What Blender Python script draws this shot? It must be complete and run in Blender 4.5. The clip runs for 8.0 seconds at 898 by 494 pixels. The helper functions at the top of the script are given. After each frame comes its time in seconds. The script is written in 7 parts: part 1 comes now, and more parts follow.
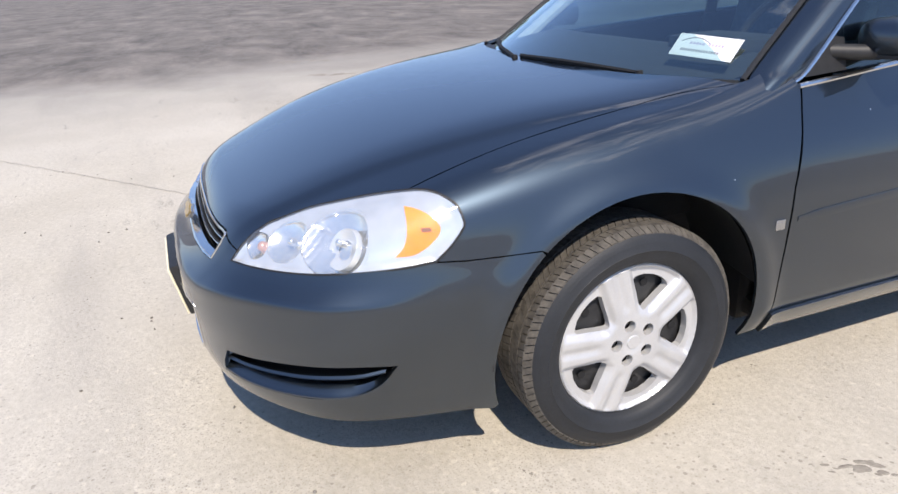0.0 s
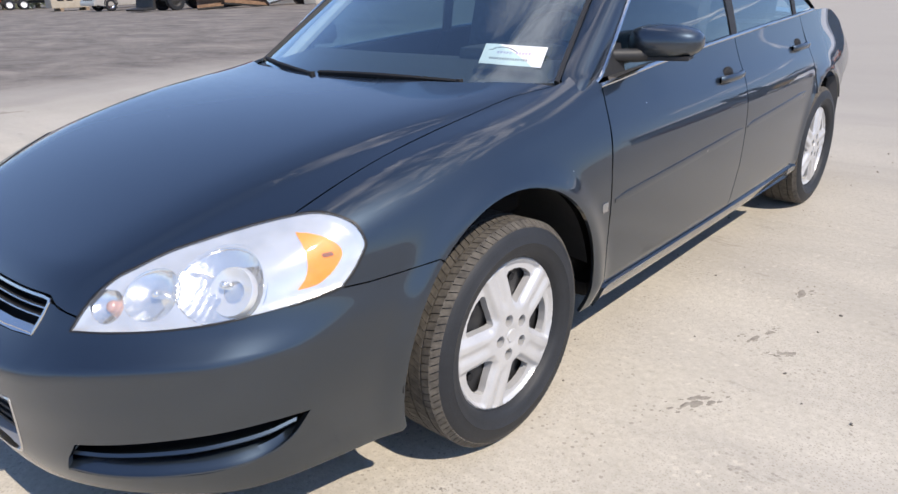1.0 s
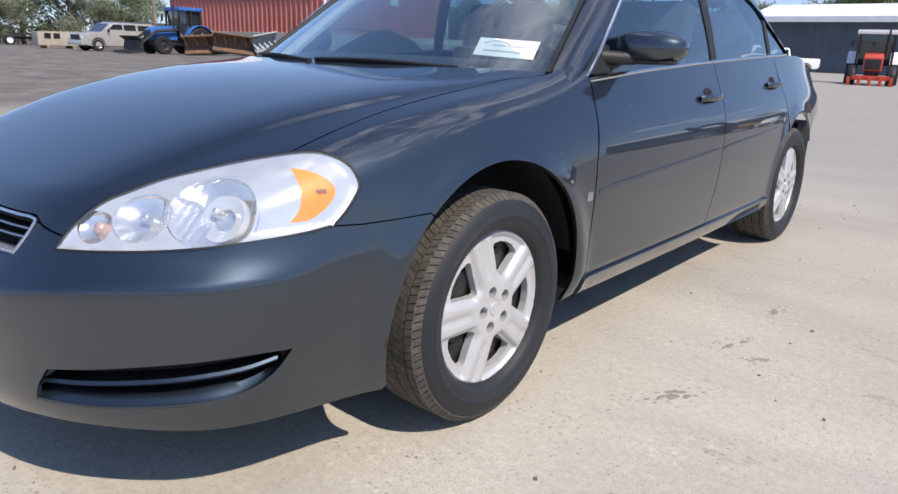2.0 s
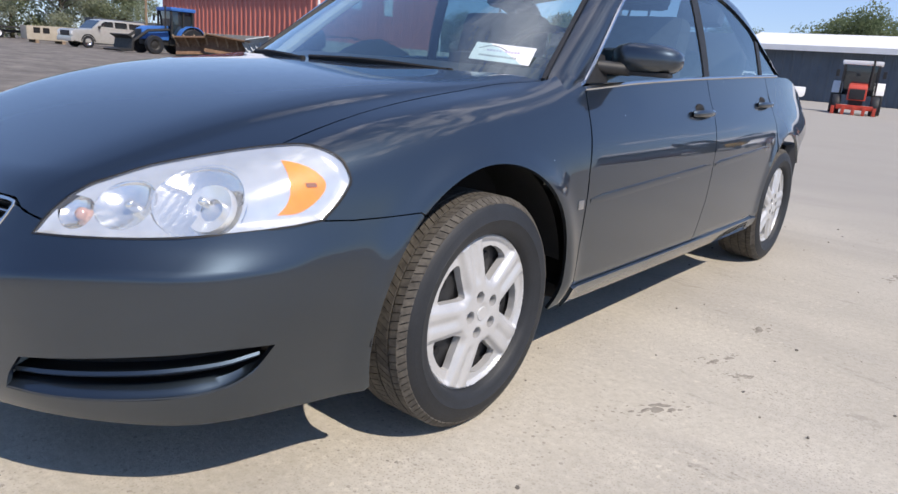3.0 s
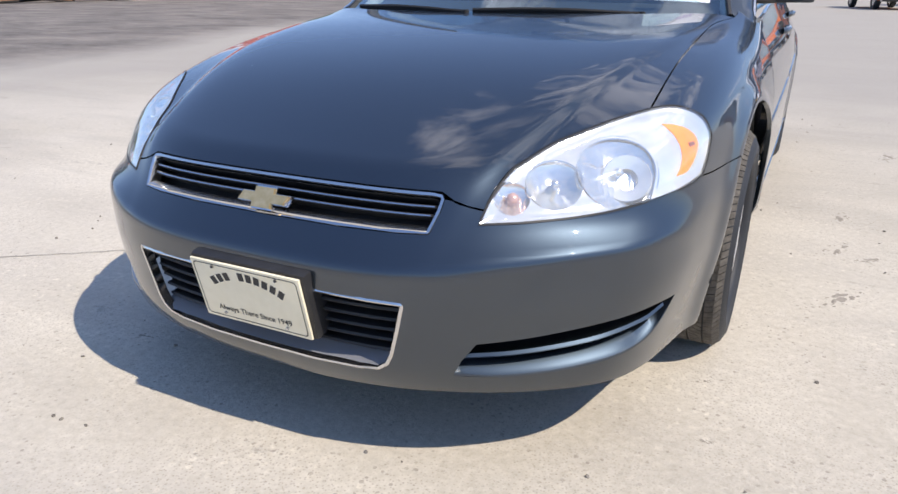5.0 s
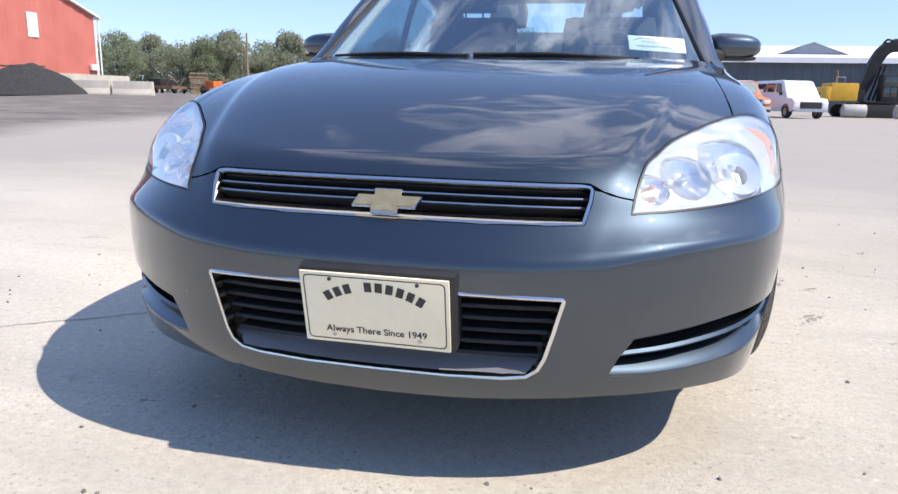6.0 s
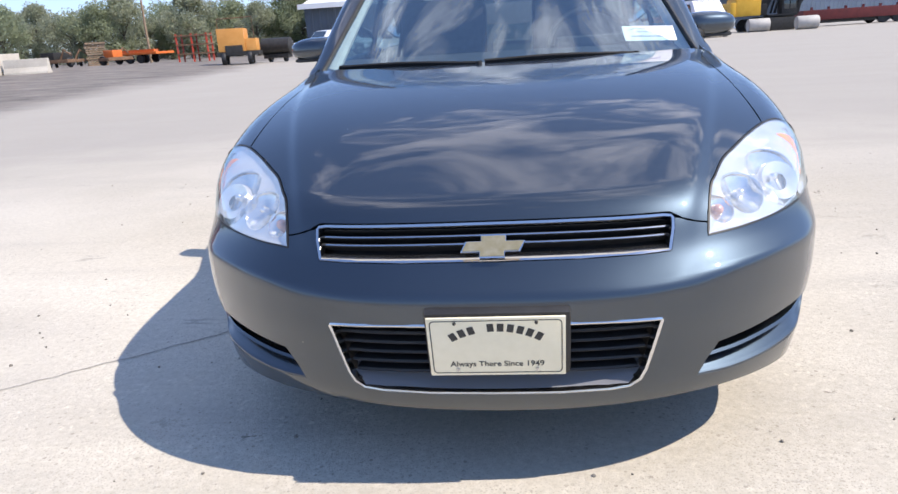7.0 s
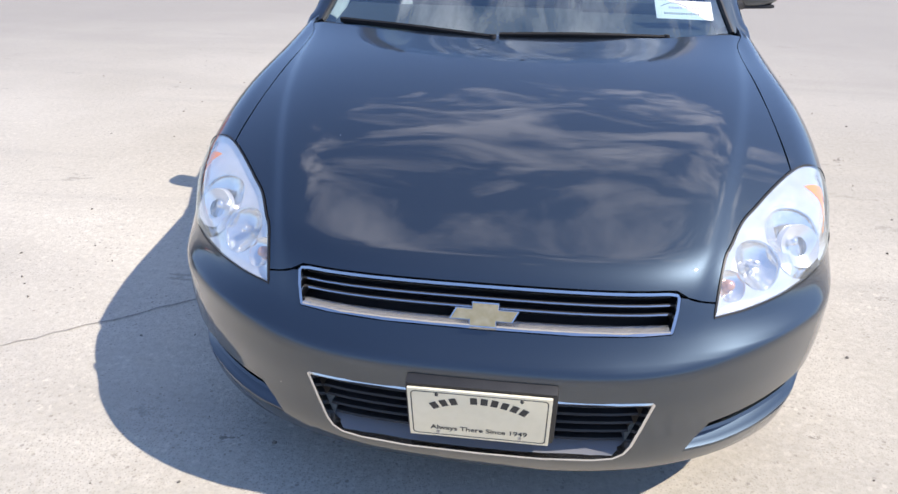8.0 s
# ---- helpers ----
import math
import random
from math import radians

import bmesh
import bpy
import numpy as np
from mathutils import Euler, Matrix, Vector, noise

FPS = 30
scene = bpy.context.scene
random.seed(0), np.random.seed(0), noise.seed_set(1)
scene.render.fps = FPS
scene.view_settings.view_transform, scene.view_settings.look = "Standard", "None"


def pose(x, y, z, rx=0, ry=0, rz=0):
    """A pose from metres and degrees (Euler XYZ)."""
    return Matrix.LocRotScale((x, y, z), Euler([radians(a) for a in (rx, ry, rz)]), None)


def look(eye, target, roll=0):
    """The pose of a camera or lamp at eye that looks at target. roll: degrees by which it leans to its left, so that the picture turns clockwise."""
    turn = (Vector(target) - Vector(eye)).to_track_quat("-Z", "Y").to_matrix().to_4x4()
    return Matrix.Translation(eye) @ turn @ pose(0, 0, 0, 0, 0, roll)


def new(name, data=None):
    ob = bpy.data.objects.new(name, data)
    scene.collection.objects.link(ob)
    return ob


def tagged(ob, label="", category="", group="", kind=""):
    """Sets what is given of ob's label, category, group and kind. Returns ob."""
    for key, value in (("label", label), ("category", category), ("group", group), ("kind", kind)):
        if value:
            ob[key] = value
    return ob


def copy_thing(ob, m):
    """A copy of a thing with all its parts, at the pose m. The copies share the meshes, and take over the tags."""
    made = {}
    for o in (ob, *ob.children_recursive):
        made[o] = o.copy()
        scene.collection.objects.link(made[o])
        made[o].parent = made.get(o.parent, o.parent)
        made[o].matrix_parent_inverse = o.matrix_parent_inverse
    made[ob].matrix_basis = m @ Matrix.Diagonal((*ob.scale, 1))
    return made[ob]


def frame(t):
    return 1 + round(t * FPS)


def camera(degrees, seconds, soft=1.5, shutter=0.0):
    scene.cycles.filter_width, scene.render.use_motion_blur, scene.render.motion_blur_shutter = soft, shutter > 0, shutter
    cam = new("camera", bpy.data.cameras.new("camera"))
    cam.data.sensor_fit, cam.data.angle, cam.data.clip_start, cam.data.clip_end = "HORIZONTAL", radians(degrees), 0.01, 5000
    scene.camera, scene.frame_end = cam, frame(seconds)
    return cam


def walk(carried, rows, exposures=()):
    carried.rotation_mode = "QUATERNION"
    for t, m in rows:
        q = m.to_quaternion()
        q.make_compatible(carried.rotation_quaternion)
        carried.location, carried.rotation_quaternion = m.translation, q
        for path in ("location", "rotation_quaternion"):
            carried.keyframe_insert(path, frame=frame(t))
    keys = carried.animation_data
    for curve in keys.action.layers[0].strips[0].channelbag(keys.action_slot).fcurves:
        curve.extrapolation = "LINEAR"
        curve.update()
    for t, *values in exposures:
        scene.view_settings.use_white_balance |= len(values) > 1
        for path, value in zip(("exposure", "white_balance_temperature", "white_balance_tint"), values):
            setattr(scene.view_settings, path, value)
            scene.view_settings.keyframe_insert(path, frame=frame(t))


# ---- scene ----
cam = camera(65.8, 8.0)
METRES, EYE, TILT, LEAN, TURN = 8.0, 1.5, 0.0, 0.0, 0.0
PATH = [
    (0, (2.198, 0.024, 1.252), (0.463, 0.684, 0.507), -2.8),
    (0.5, (2.036, -0.202, 1.223), (0.545, 0.869, 0.428), -3.2),
    (1, (1.899, -0.322, 1.225), (0.636, 1.057, 0.514), -1.9),
    (1.5, (1.905, -0.439, 1.114), (0.662, 1.002, 0.499), -0.2),
    (1.7, (1.931, -0.427, 1.036), (0.686, 1.026, 0.456), 0.7),
    (3, (1.911, -0.413, 0.967), (0.7, 1.094, 0.457), 4.5),
    (3.5, (1.785, -0.626, 1.028), (0.455, 0.763, 0.479), 4.9),
    (4, (1.583, -0.768, 1.033), (0.28, 0.603, 0.384), 4.5),
    (4.2, (1.468, -0.8, 1.031), (0.248, 0.639, 0.368), 2.1),
    (5.3, (0.852, -1.159, 1.03), (0.124, 0.58, 0.361), -0.7),
    (5.5, (0.735, -1.17, 0.989), (0.108, 0.644, 0.428), -1.7),
    (6, (0.43, -1.296, 0.807), (-0.008, 0.609, 0.383), 1.2),
    (6.5, (0.1818, -1.4265, 0.8), (-0.1186, 0.5123, 0.409), -0.1),
    (7, (0.0877, -1.4521, 1.05), (-0.1521, 0.4462, 0.469), -3.8),
    (7.5, (0.11, -1.319, 1.3), (-0.036, 0.496, 0.473), -1.9),
    (8, (0.087, -1.202, 1.382), (-0.148, 0.561, 0.467), 0.5),
]
EXPOSURES = [(0.0, 0.42, 7200, 13), (0.5, 0.36, 7200, 13), (1.0, 0.32, 7150, 13), (1.5, 0.26, 7100, 13), (3.0, 0.18, 7100, 13), (3.5, 0.26, 7100, 13),
             (4.0, 0.32, 7150, 13), (5.5, 0.50, 7100, 13), (6.5, 0.66, 6950, 13), (7.0, 0.64, 7000, 13), (8.0, 0.56, 6950, 13)]
walk(cam, [(t, look(eye, target, roll)) for t, eye, target, roll in PATH], EXPOSURES)
from mathutils.geometry import delaunay_2d_cdt

# ---- light ----
SUN_FROM = Vector((0.80, -0.16, 1.0)).normalized()
world = bpy.data.worlds.new("sky")
scene.world = world
world.use_nodes = True
wn = world.node_tree
sky = wn.nodes.new("ShaderNodeTexSky")
sky.sky_type, sky.sun_disc = "NISHITA", False
sky.sun_elevation = math.asin(SUN_FROM.z)
sky.sun_rotation = math.atan2(SUN_FROM.x, SUN_FROM.y)
sky.air_density, sky.dust_density, sky.ozone_density = 1.0, 0.0, 1.2
even, tone = wn.nodes.new("ShaderNodeGamma"), wn.nodes.new("ShaderNodeMix")
even.inputs["Gamma"].default_value = 0.58
tone.data_type, tone.blend_type = "RGBA", "MULTIPLY"
tone.inputs[0].default_value = 1.0
tone.inputs[7].default_value = (0.53, 0.70, 1.05, 1)
wn.links.new(sky.outputs[0], even.inputs["Color"])
wn.links.new(even.outputs[0], tone.inputs[6])
wn.links.new(tone.outputs[2], wn.nodes["Background"].inputs["Color"])
wn.nodes["Background"].inputs["Strength"].default_value = 0.29
sun = new("sun", bpy.data.lights.new("sun", "SUN"))
sun.data.energy, sun.data.angle, sun.data.color = 4.0, radians(0.55), (1.0, 0.96, 0.9)
sun.matrix_world = look(SUN_FROM * 50, (0, 0, 0))


# ---- materials ----
def shader(name, colour, rough=0.5, metal=0.0, **extra):
    m = bpy.data.materials.new(name)
    m.use_nodes = True
    b = m.node_tree.nodes["Principled BSDF"]
    b.inputs["Base Color"].default_value = (*colour, 1)
    b.inputs["Roughness"].default_value = rough
    b.inputs["Metallic"].default_value = metal
    for key, value in extra.items():
        b.inputs[key.replace("_", " ")].default_value = value
    return m


def textured(name, dark, light, scale=4.0, rough=0.6, metal=0.0, bump=0.0, bump_scale=60.0, fine=0.35, **extra):
    """Two scales of noise between two colours, with a fine relief."""
    m = shader(name, light, rough, metal, **extra)
    n, l = m.node_tree.nodes, m.node_tree.links
    b = n["Principled BSDF"]
    tc = n.new("ShaderNodeTexCoord")
    big, small = n.new("ShaderNodeTexNoise"), n.new("ShaderNodeTexNoise")
    big.inputs["Scale"].default_value, small.inputs["Scale"].default_value = scale, bump_scale
    big.inputs["Detail"].default_value, small.inputs["Detail"].default_value = 6, 4
    mix = n.new("ShaderNodeMath")
    mix.operation = "MULTIPLY_ADD"
    mix.inputs[1].default_value = fine
    add = n.new("ShaderNodeMath")
    add.operation = "MULTIPLY"
    add.inputs[1].default_value = 1 - fine
    ramp = n.new("ShaderNodeValToRGB")
    ramp.color_ramp.elements[0].position, ramp.color_ramp.elements[1].position = 0.33, 0.67
    ramp.color_ramp.elements[0].color, ramp.color_ramp.elements[1].color = (*dark, 1), (*light, 1)
    for t in (big, small):
        l.new(tc.outputs["Object"], t.inputs["Vector"])
    l.new(big.outputs["Fac"], add.inputs[0])
    l.new(small.outputs["Fac"], mix.inputs[0])
    l.new(add.outputs[0], mix.inputs[2])
    l.new(mix.outputs[0], ramp.inputs["Fac"])
    l.new(ramp.outputs["Color"], b.inputs["Base Color"])
    if bump:
        bm_ = n.new("ShaderNodeBump")
        bm_.inputs["Strength"].default_value, bm_.inputs["Distance"].default_value = 1.0, bump
        l.new(small.outputs["Fac"], bm_.inputs["Height"])
        l.new(bm_.outputs["Normal"], b.inputs["Normal"])
    return m


def glass(name, tint, gloss=0.0, ior=1.5, haze=0.0):
    """A thin pane: clear with a tint, as glossy as its angle makes it, and hazed where plastic has aged."""
    m = bpy.data.materials.new(name)
    m.use_nodes = True
    n, l = m.node_tree.nodes, m.node_tree.links
    n.remove(n["Principled BSDF"])
    clear, shine, mix, tilt = n.new("ShaderNodeBsdfTransparent"), n.new("ShaderNodeBsdfGlossy"), n.new("ShaderNodeMixShader"), n.new("ShaderNodeLayerWeight")
    steep, fres = n.new("ShaderNodeMath"), n.new("ShaderNodeMath")
    clear.inputs["Color"].default_value = (*tint, 1)
    shine.inputs["Roughness"].default_value = gloss
    shine.inputs["Color"].default_value = (0.86, 0.96, 1.0, 1)
    tilt.inputs["Blend"].default_value = 0.5
    steep.operation, fres.operation = "POWER", "MULTIPLY_ADD"
    straight = ((ior - 1) / (ior + 1)) ** 2
    steep.inputs[1].default_value, fres.inputs[1].default_value, fres.inputs[2].default_value = 3.0, 1 - straight, straight
    l.new(tilt.outputs["Facing"], steep.inputs[0])
    l.new(steep.outputs[0], fres.inputs[0])
    l.new(fres.outputs[0], mix.inputs[0])
    body_ = clear
    if haze:
        dull, veil, patch = n.new("ShaderNodeBsdfDiffuse"), n.new("ShaderNodeMixShader"), n.new("ShaderNodeTexNoise")
        dull.inputs["Color"].default_value = (0.9, 0.9, 0.88, 1)
        patch.inputs["Scale"].default_value, patch.inputs["Detail"].default_value = 14, 5
        amount = n.new("ShaderNodeMapRange")
        amount.inputs[1].default_value, amount.inputs[2].default_value, amount.inputs[3].default_value, amount.inputs[4].default_value = 0.3, 0.7, haze * 0.6, haze * 1.4
        tc = n.new("ShaderNodeTexCoord")
        l.new(tc.outputs["Object"], patch.inputs["Vector"])
        l.new(patch.outputs["Fac"], amount.inputs[0])
        l.new(amount.outputs[0], veil.inputs[0])
        l.new(clear.outputs[0], veil.inputs[1])
        l.new(dull.outputs[0], veil.inputs[2])
        body_ = veil
    l.new(body_.outputs[0], mix.inputs[1])
    l.new(shine.outputs[0], mix.inputs[2])
    l.new(mix.outputs[0], n["Material Output"].inputs["Surface"])
    return m


PAINT = textured("slate_metallic_paint", (0.033, 0.047, 0.063), (0.042, 0.058, 0.077), 900, 0.43, 1.0, 0.0, 2500, 0.5, Coat_Weight=1.0, Coat_Roughness=0.015, Coat_IOR=1.7, Specular_IOR_Level=0.0)
def weather(m):
    """Fine dust on the clear coat and a few stone chips."""
    n, l = m.node_tree.nodes, m.node_tree.links
    b = n["Principled BSDF"]
    tc, dust, chip = n.new("ShaderNodeTexCoord"), n.new("ShaderNodeTexNoise"), n.new("ShaderNodeTexVoronoi")
    dust.inputs["Scale"].default_value, dust.inputs["Detail"].default_value = 7, 8
    chip.inputs["Scale"].default_value = 9
    soft, spot, mix = n.new("ShaderNodeMapRange"), n.new("ShaderNodeMapRange"), n.new("ShaderNodeMix")
    soft.inputs[1].default_value, soft.inputs[2].default_value, soft.inputs[3].default_value, soft.inputs[4].default_value = 0.35, 0.75, 0.010, 0.030
    spot.inputs[1].default_value, spot.inputs[2].default_value, spot.inputs[3].default_value, spot.inputs[4].default_value = 0.016, 0.022, 1.0, 0.0
    mix.data_type = "RGBA"
    mix.inputs[7].default_value = (0.55, 0.55, 0.53, 1)
    for t in (dust, chip):
        l.new(tc.outputs["Object"], t.inputs["Vector"])
    l.new(dust.outputs["Fac"], soft.inputs[0])
    l.new(soft.outputs[0], b.inputs["Coat Roughness"])
    l.new(chip.outputs["Distance"], spot.inputs[0])
    l.new(spot.outputs[0], mix.inputs[0])
    l.new(b.inputs["Base Color"].links[0].from_socket, mix.inputs[6])
    l.new(mix.outputs[2], b.inputs["Base Color"])


weather(PAINT)
CHROME = shader("chrome", (0.66, 0.66, 0.66), 0.16, 1.0)
DULL_CHROME = shader("satin_chrome", (0.5, 0.51, 0.53), 0.25, 1.0)
BLACK = textured("black_plastic", (0.012, 0.012, 0.013), (0.022, 0.022, 0.023), 30, 0.55, 0, 0.0004, 300)
# near-black that paints the shade inside gaps and hollows; the wipers share it
DARK = shader("shade_and_wiper_black", (0.006, 0.006, 0.007), 0.8)
RUBBER = textured("tyre_rubber", (0.010, 0.012, 0.015), (0.018, 0.020, 0.024), 14, 0.62, 0, 0.0006, 160)
TREAD = textured("dusty_tread", (0.045, 0.040, 0.034), (0.12, 0.106, 0.088), 40, 0.85, 0, 0.0008, 120)
SILVER = textured("silver_wheel_paint", (0.50, 0.50, 0.50), (0.58, 0.58, 0.58), 12, 0.36, 0.35, 0, 200, 0.3)
GLASS = glass("windscreen_glass", (0.56, 0.75, 0.77), 0.0, 2.3)
DOOR_GLASS = glass("side_window_glass", (0.33, 0.47, 0.53), 0.0, 1.7)
LENS = glass("lamp_lens", (0.97, 0.98, 0.98), 0.05, 1.55, 0.06)
AMBER = textured("amber_reflector", (0.90, 0.24, 0.010), (0.97, 0.30, 0.016), 60, 0.45, 0.0, 0.0006, 420, 0.4)
GOLD = textured("gold_emblem", (0.52, 0.37, 0.17), (0.70, 0.55, 0.32), 40, 0.28, 0.75)
PLATE = textured("plate_cream_paint", (0.76, 0.69, 0.50), (0.84, 0.77, 0.58), 10, 0.45)
INK = shader("dark_ink", (0.03, 0.03, 0.03), 0.6)
PAPER = textured("white_paper", (0.80, 0.80, 0.80), (0.86, 0.86, 0.86), 8, 0.7)
TRIM = textured("interior_trim", (0.15, 0.16, 0.16), (0.21, 0.22, 0.22), 18, 0.7, 0, 0.0006, 200)
HEADLINER = textured("pale_headliner_cloth", (0.52, 0.53, 0.52), (0.62, 0.63, 0.61), 30, 0.9)
SEAT = textured("seat_cloth", (0.09, 0.09, 0.095), (0.14, 0.14, 0.145), 40, 0.9, 0, 0.001, 300)
CONCRETE = textured("worn_concrete", (0.40, 0.365, 0.315), (0.56, 0.52, 0.455), 1.2, 0.85, 0, 0.004, 45)


# ---- mesh helpers ----
def smooth(ob, angle=40):
    me = ob.data
    me.polygons.foreach_set("use_smooth", np.ones(len(me.polygons), bool))
    bm = bmesh.new()
    bm.from_mesh(me)
    for e in bm.edges:
        if len(e.link_faces) == 2 and e.calc_face_angle(0) > radians(angle):
            e.smooth = False
    bm.to_mesh(me)
    bm.free()
    return ob


def part(name, bm, material, parent=None, label="", soft=True, angle=40):
    me = bpy.data.meshes.new(name)
    if isinstance(bm, tuple):
        me.from_pydata(*bm)
    else:
        bm.to_mesh(me)
        bm.free()
    ob = new(name, me)
    me.materials.append(material)
    if parent:
        ob.parent = parent
    if label:
        ob["label"] = label
    if soft:
        smooth(ob, angle)
    if "way_out" in me.attributes:
        # panels take their normals from the form they are cut from
        n_v = np.zeros(len(me.vertices) * 3, np.float32)
        me.attributes["way_out"].data.foreach_get("vector", n_v)
        n_v = n_v.reshape(-1, 3)
        if np.abs(n_v).sum() > 0:
            on_form = np.linalg.norm(n_v, axis=1) > 0.5
            loops = []
            for poly in me.polygons:
                whole = all(on_form[i] for i in poly.vertices)
                loops += [tuple(n_v[i]) if whole else tuple(poly.normal) for i in poly.vertices]
            me.normals_split_custom_set(loops)
        me.attributes.remove(me.attributes["way_out"])
    return ob


def thing(name, label, category, m=None, group="", kind=""):
    ob = new(name)
    if m is not None:
        ob.matrix_world = m
    return tagged(ob, label, category, group, kind)


def box(bm, lo, hi, bevel=0.0, m=None, segs=2):
    lo, hi = Vector(lo), Vector(hi)
    made = bmesh.ops.create_cube(bm, size=1)["verts"]
    bmesh.ops.transform(bm, matrix=(m or Matrix()) @ Matrix.Translation((lo + hi) / 2) @ Matrix.Diagonal((*(hi - lo), 1)), verts=made)
    if bevel:
        edges = list({e for v in made for e in v.link_edges})
        bmesh.ops.bevel(bm, geom=edges, offset=bevel, segments=segs, affect="EDGES", profile=0.7)
    return bm


def block(lo, hi, bevel=0.0, m=None):
    return box(bmesh.new(), lo, hi, bevel, m)


def tube(bm, points, radius, sides=8, taper=None, closed=False):
    """A round bar along points."""
    pts = [Vector(p) for p in points]
    rings = []
    for i, p in enumerate(pts):
        a, b = pts[max(i - 1, 0)], pts[min(i + 1, len(pts) - 1)]
        if closed:
            a, b = pts[i - 1], pts[(i + 1) % len(pts)]
        d = (b - a).normalized()
        u = d.orthogonal() if not rings else (last - d * last.dot(d))
        u.normalize()
        last = u
        w = d.cross(u)
        r = radius * (taper[i] if taper else 1)
        rings.append([bm.verts.new(p + r * (math.cos(2 * math.pi * k / sides) * u + math.sin(2 * math.pi * k / sides) * w)) for k in range(sides)])
    pairs = list(zip(rings, rings[1:])) + ([(rings[-1], rings[0])] if closed else [])
    for a, b in pairs:
        for k in range(sides):
            bm.faces.new((a[k], a[(k + 1) % sides], b[(k + 1) % sides], b[k]))
    if not closed:
        bm.faces.new(rings[0][::-1])
        bm.faces.new(rings[-1])
    return bm


def spin(bm, profile, axis="x", steps=48, a0=0.0, a1=2 * math.pi):
    """Turns (offset along the axis, radius) points about the axis."""
    rings = []
    whole = abs(a1 - a0 - 2 * math.pi) < 1e-6
    for k in range(steps if whole else steps + 1):
        a = a0 + (a1 - a0) * k / steps
        c, s = math.cos(a), math.sin(a)
        rings.append([bm.verts.new((o, r * c, r * s) if axis == "x" else (r * c, r * s, o) if axis == "z" else (r * s, o, r * c)) for o, r in profile])
    for i in range(len(rings) if whole else len(rings) - 1):
        a, b = rings[i], rings[(i + 1) % len(rings)]
        for j in range(len(profile) - 1):
            bm.faces.new((a[j], a[j + 1], b[j + 1], b[j]))
    return bm


def spline(xs, ys):
    """A natural cubic through the points, straight beyond the ends."""
    xs, ys = np.array(xs, float), np.array(ys, float)
    n, h = len(xs), np.diff(xs)
    A, r = np.eye(n), np.zeros(n)
    for i in range(1, n - 1):
        A[i, i - 1:i + 2] = h[i - 1], 2 * (h[i - 1] + h[i]), h[i]
        r[i] = 6 * ((ys[i + 1] - ys[i]) / h[i] - (ys[i] - ys[i - 1]) / h[i - 1])
    M = np.linalg.solve(A, r)
    s0 = (ys[1] - ys[0]) / h[0] - h[0] * (2 * M[0] + M[1]) / 6
    s1 = (ys[-1] - ys[-2]) / h[-1] + h[-1] * (M[-2] + 2 * M[-1]) / 6

    def f(x):
        x = np.asarray(x, float)
        i = np.clip(np.searchsorted(xs, x) - 1, 0, n - 2)
        a, b = xs[i + 1] - x, x - xs[i]
        v = (M[i] * a ** 3 + M[i + 1] * b ** 3) / (6 * h[i]) + (ys[i] / h[i] - M[i] * h[i] / 6) * a + (ys[i + 1] / h[i] - M[i + 1] * h[i] / 6) * b
        return np.where(x < xs[0], ys[0] + s0 * (x - xs[0]), np.where(x > xs[-1], ys[-1] + s1 * (x - xs[-1]), v))
    return f


def dense(points, step, closed=True):
    """Points along straight runs, no further apart than step."""
    pts = [np.array(p, float) for p in points]
    out = []
    for a, b in zip(pts, pts[1:] + ([pts[0]] if closed else [])):
        n = max(1, int(np.ceil(np.linalg.norm(b - a) / step)))
        out += [a + (b - a) * k / n for k in range(n)]
    if not closed:
        out.append(pts[-1])
    return out


def flow(points, n=8):
    """A smooth open curve through the points (Catmull-Rom)."""
    p = [np.array(q, float) for q in points]
    p = [2 * p[0] - p[1]] + p + [2 * p[-1] - p[-2]]
    out = []
    for a, b, c, d in zip(p, p[1:], p[2:], p[3:]):
        for k in range(n):
            t = k / n
            out.append(0.5 * (2 * b + (c - a) * t + (2 * a - 5 * b + 4 * c - d) * t * t + (3 * b - a - 3 * c + d) * t ** 3))
    return out + [p[-2]]


def inside(poly, q):
    x, y = q[:, 0], q[:, 1]
    hit = np.zeros(len(q), bool)
    for (x0, y0), (x1, y1) in zip(poly, np.roll(poly, -1, 0)):
        if y0 != y1:
            hit ^= ((y0 > y) != (y1 > y)) & (x < (x1 - x0) * (y - y0) / (y1 - y0) + x0)
    return hit


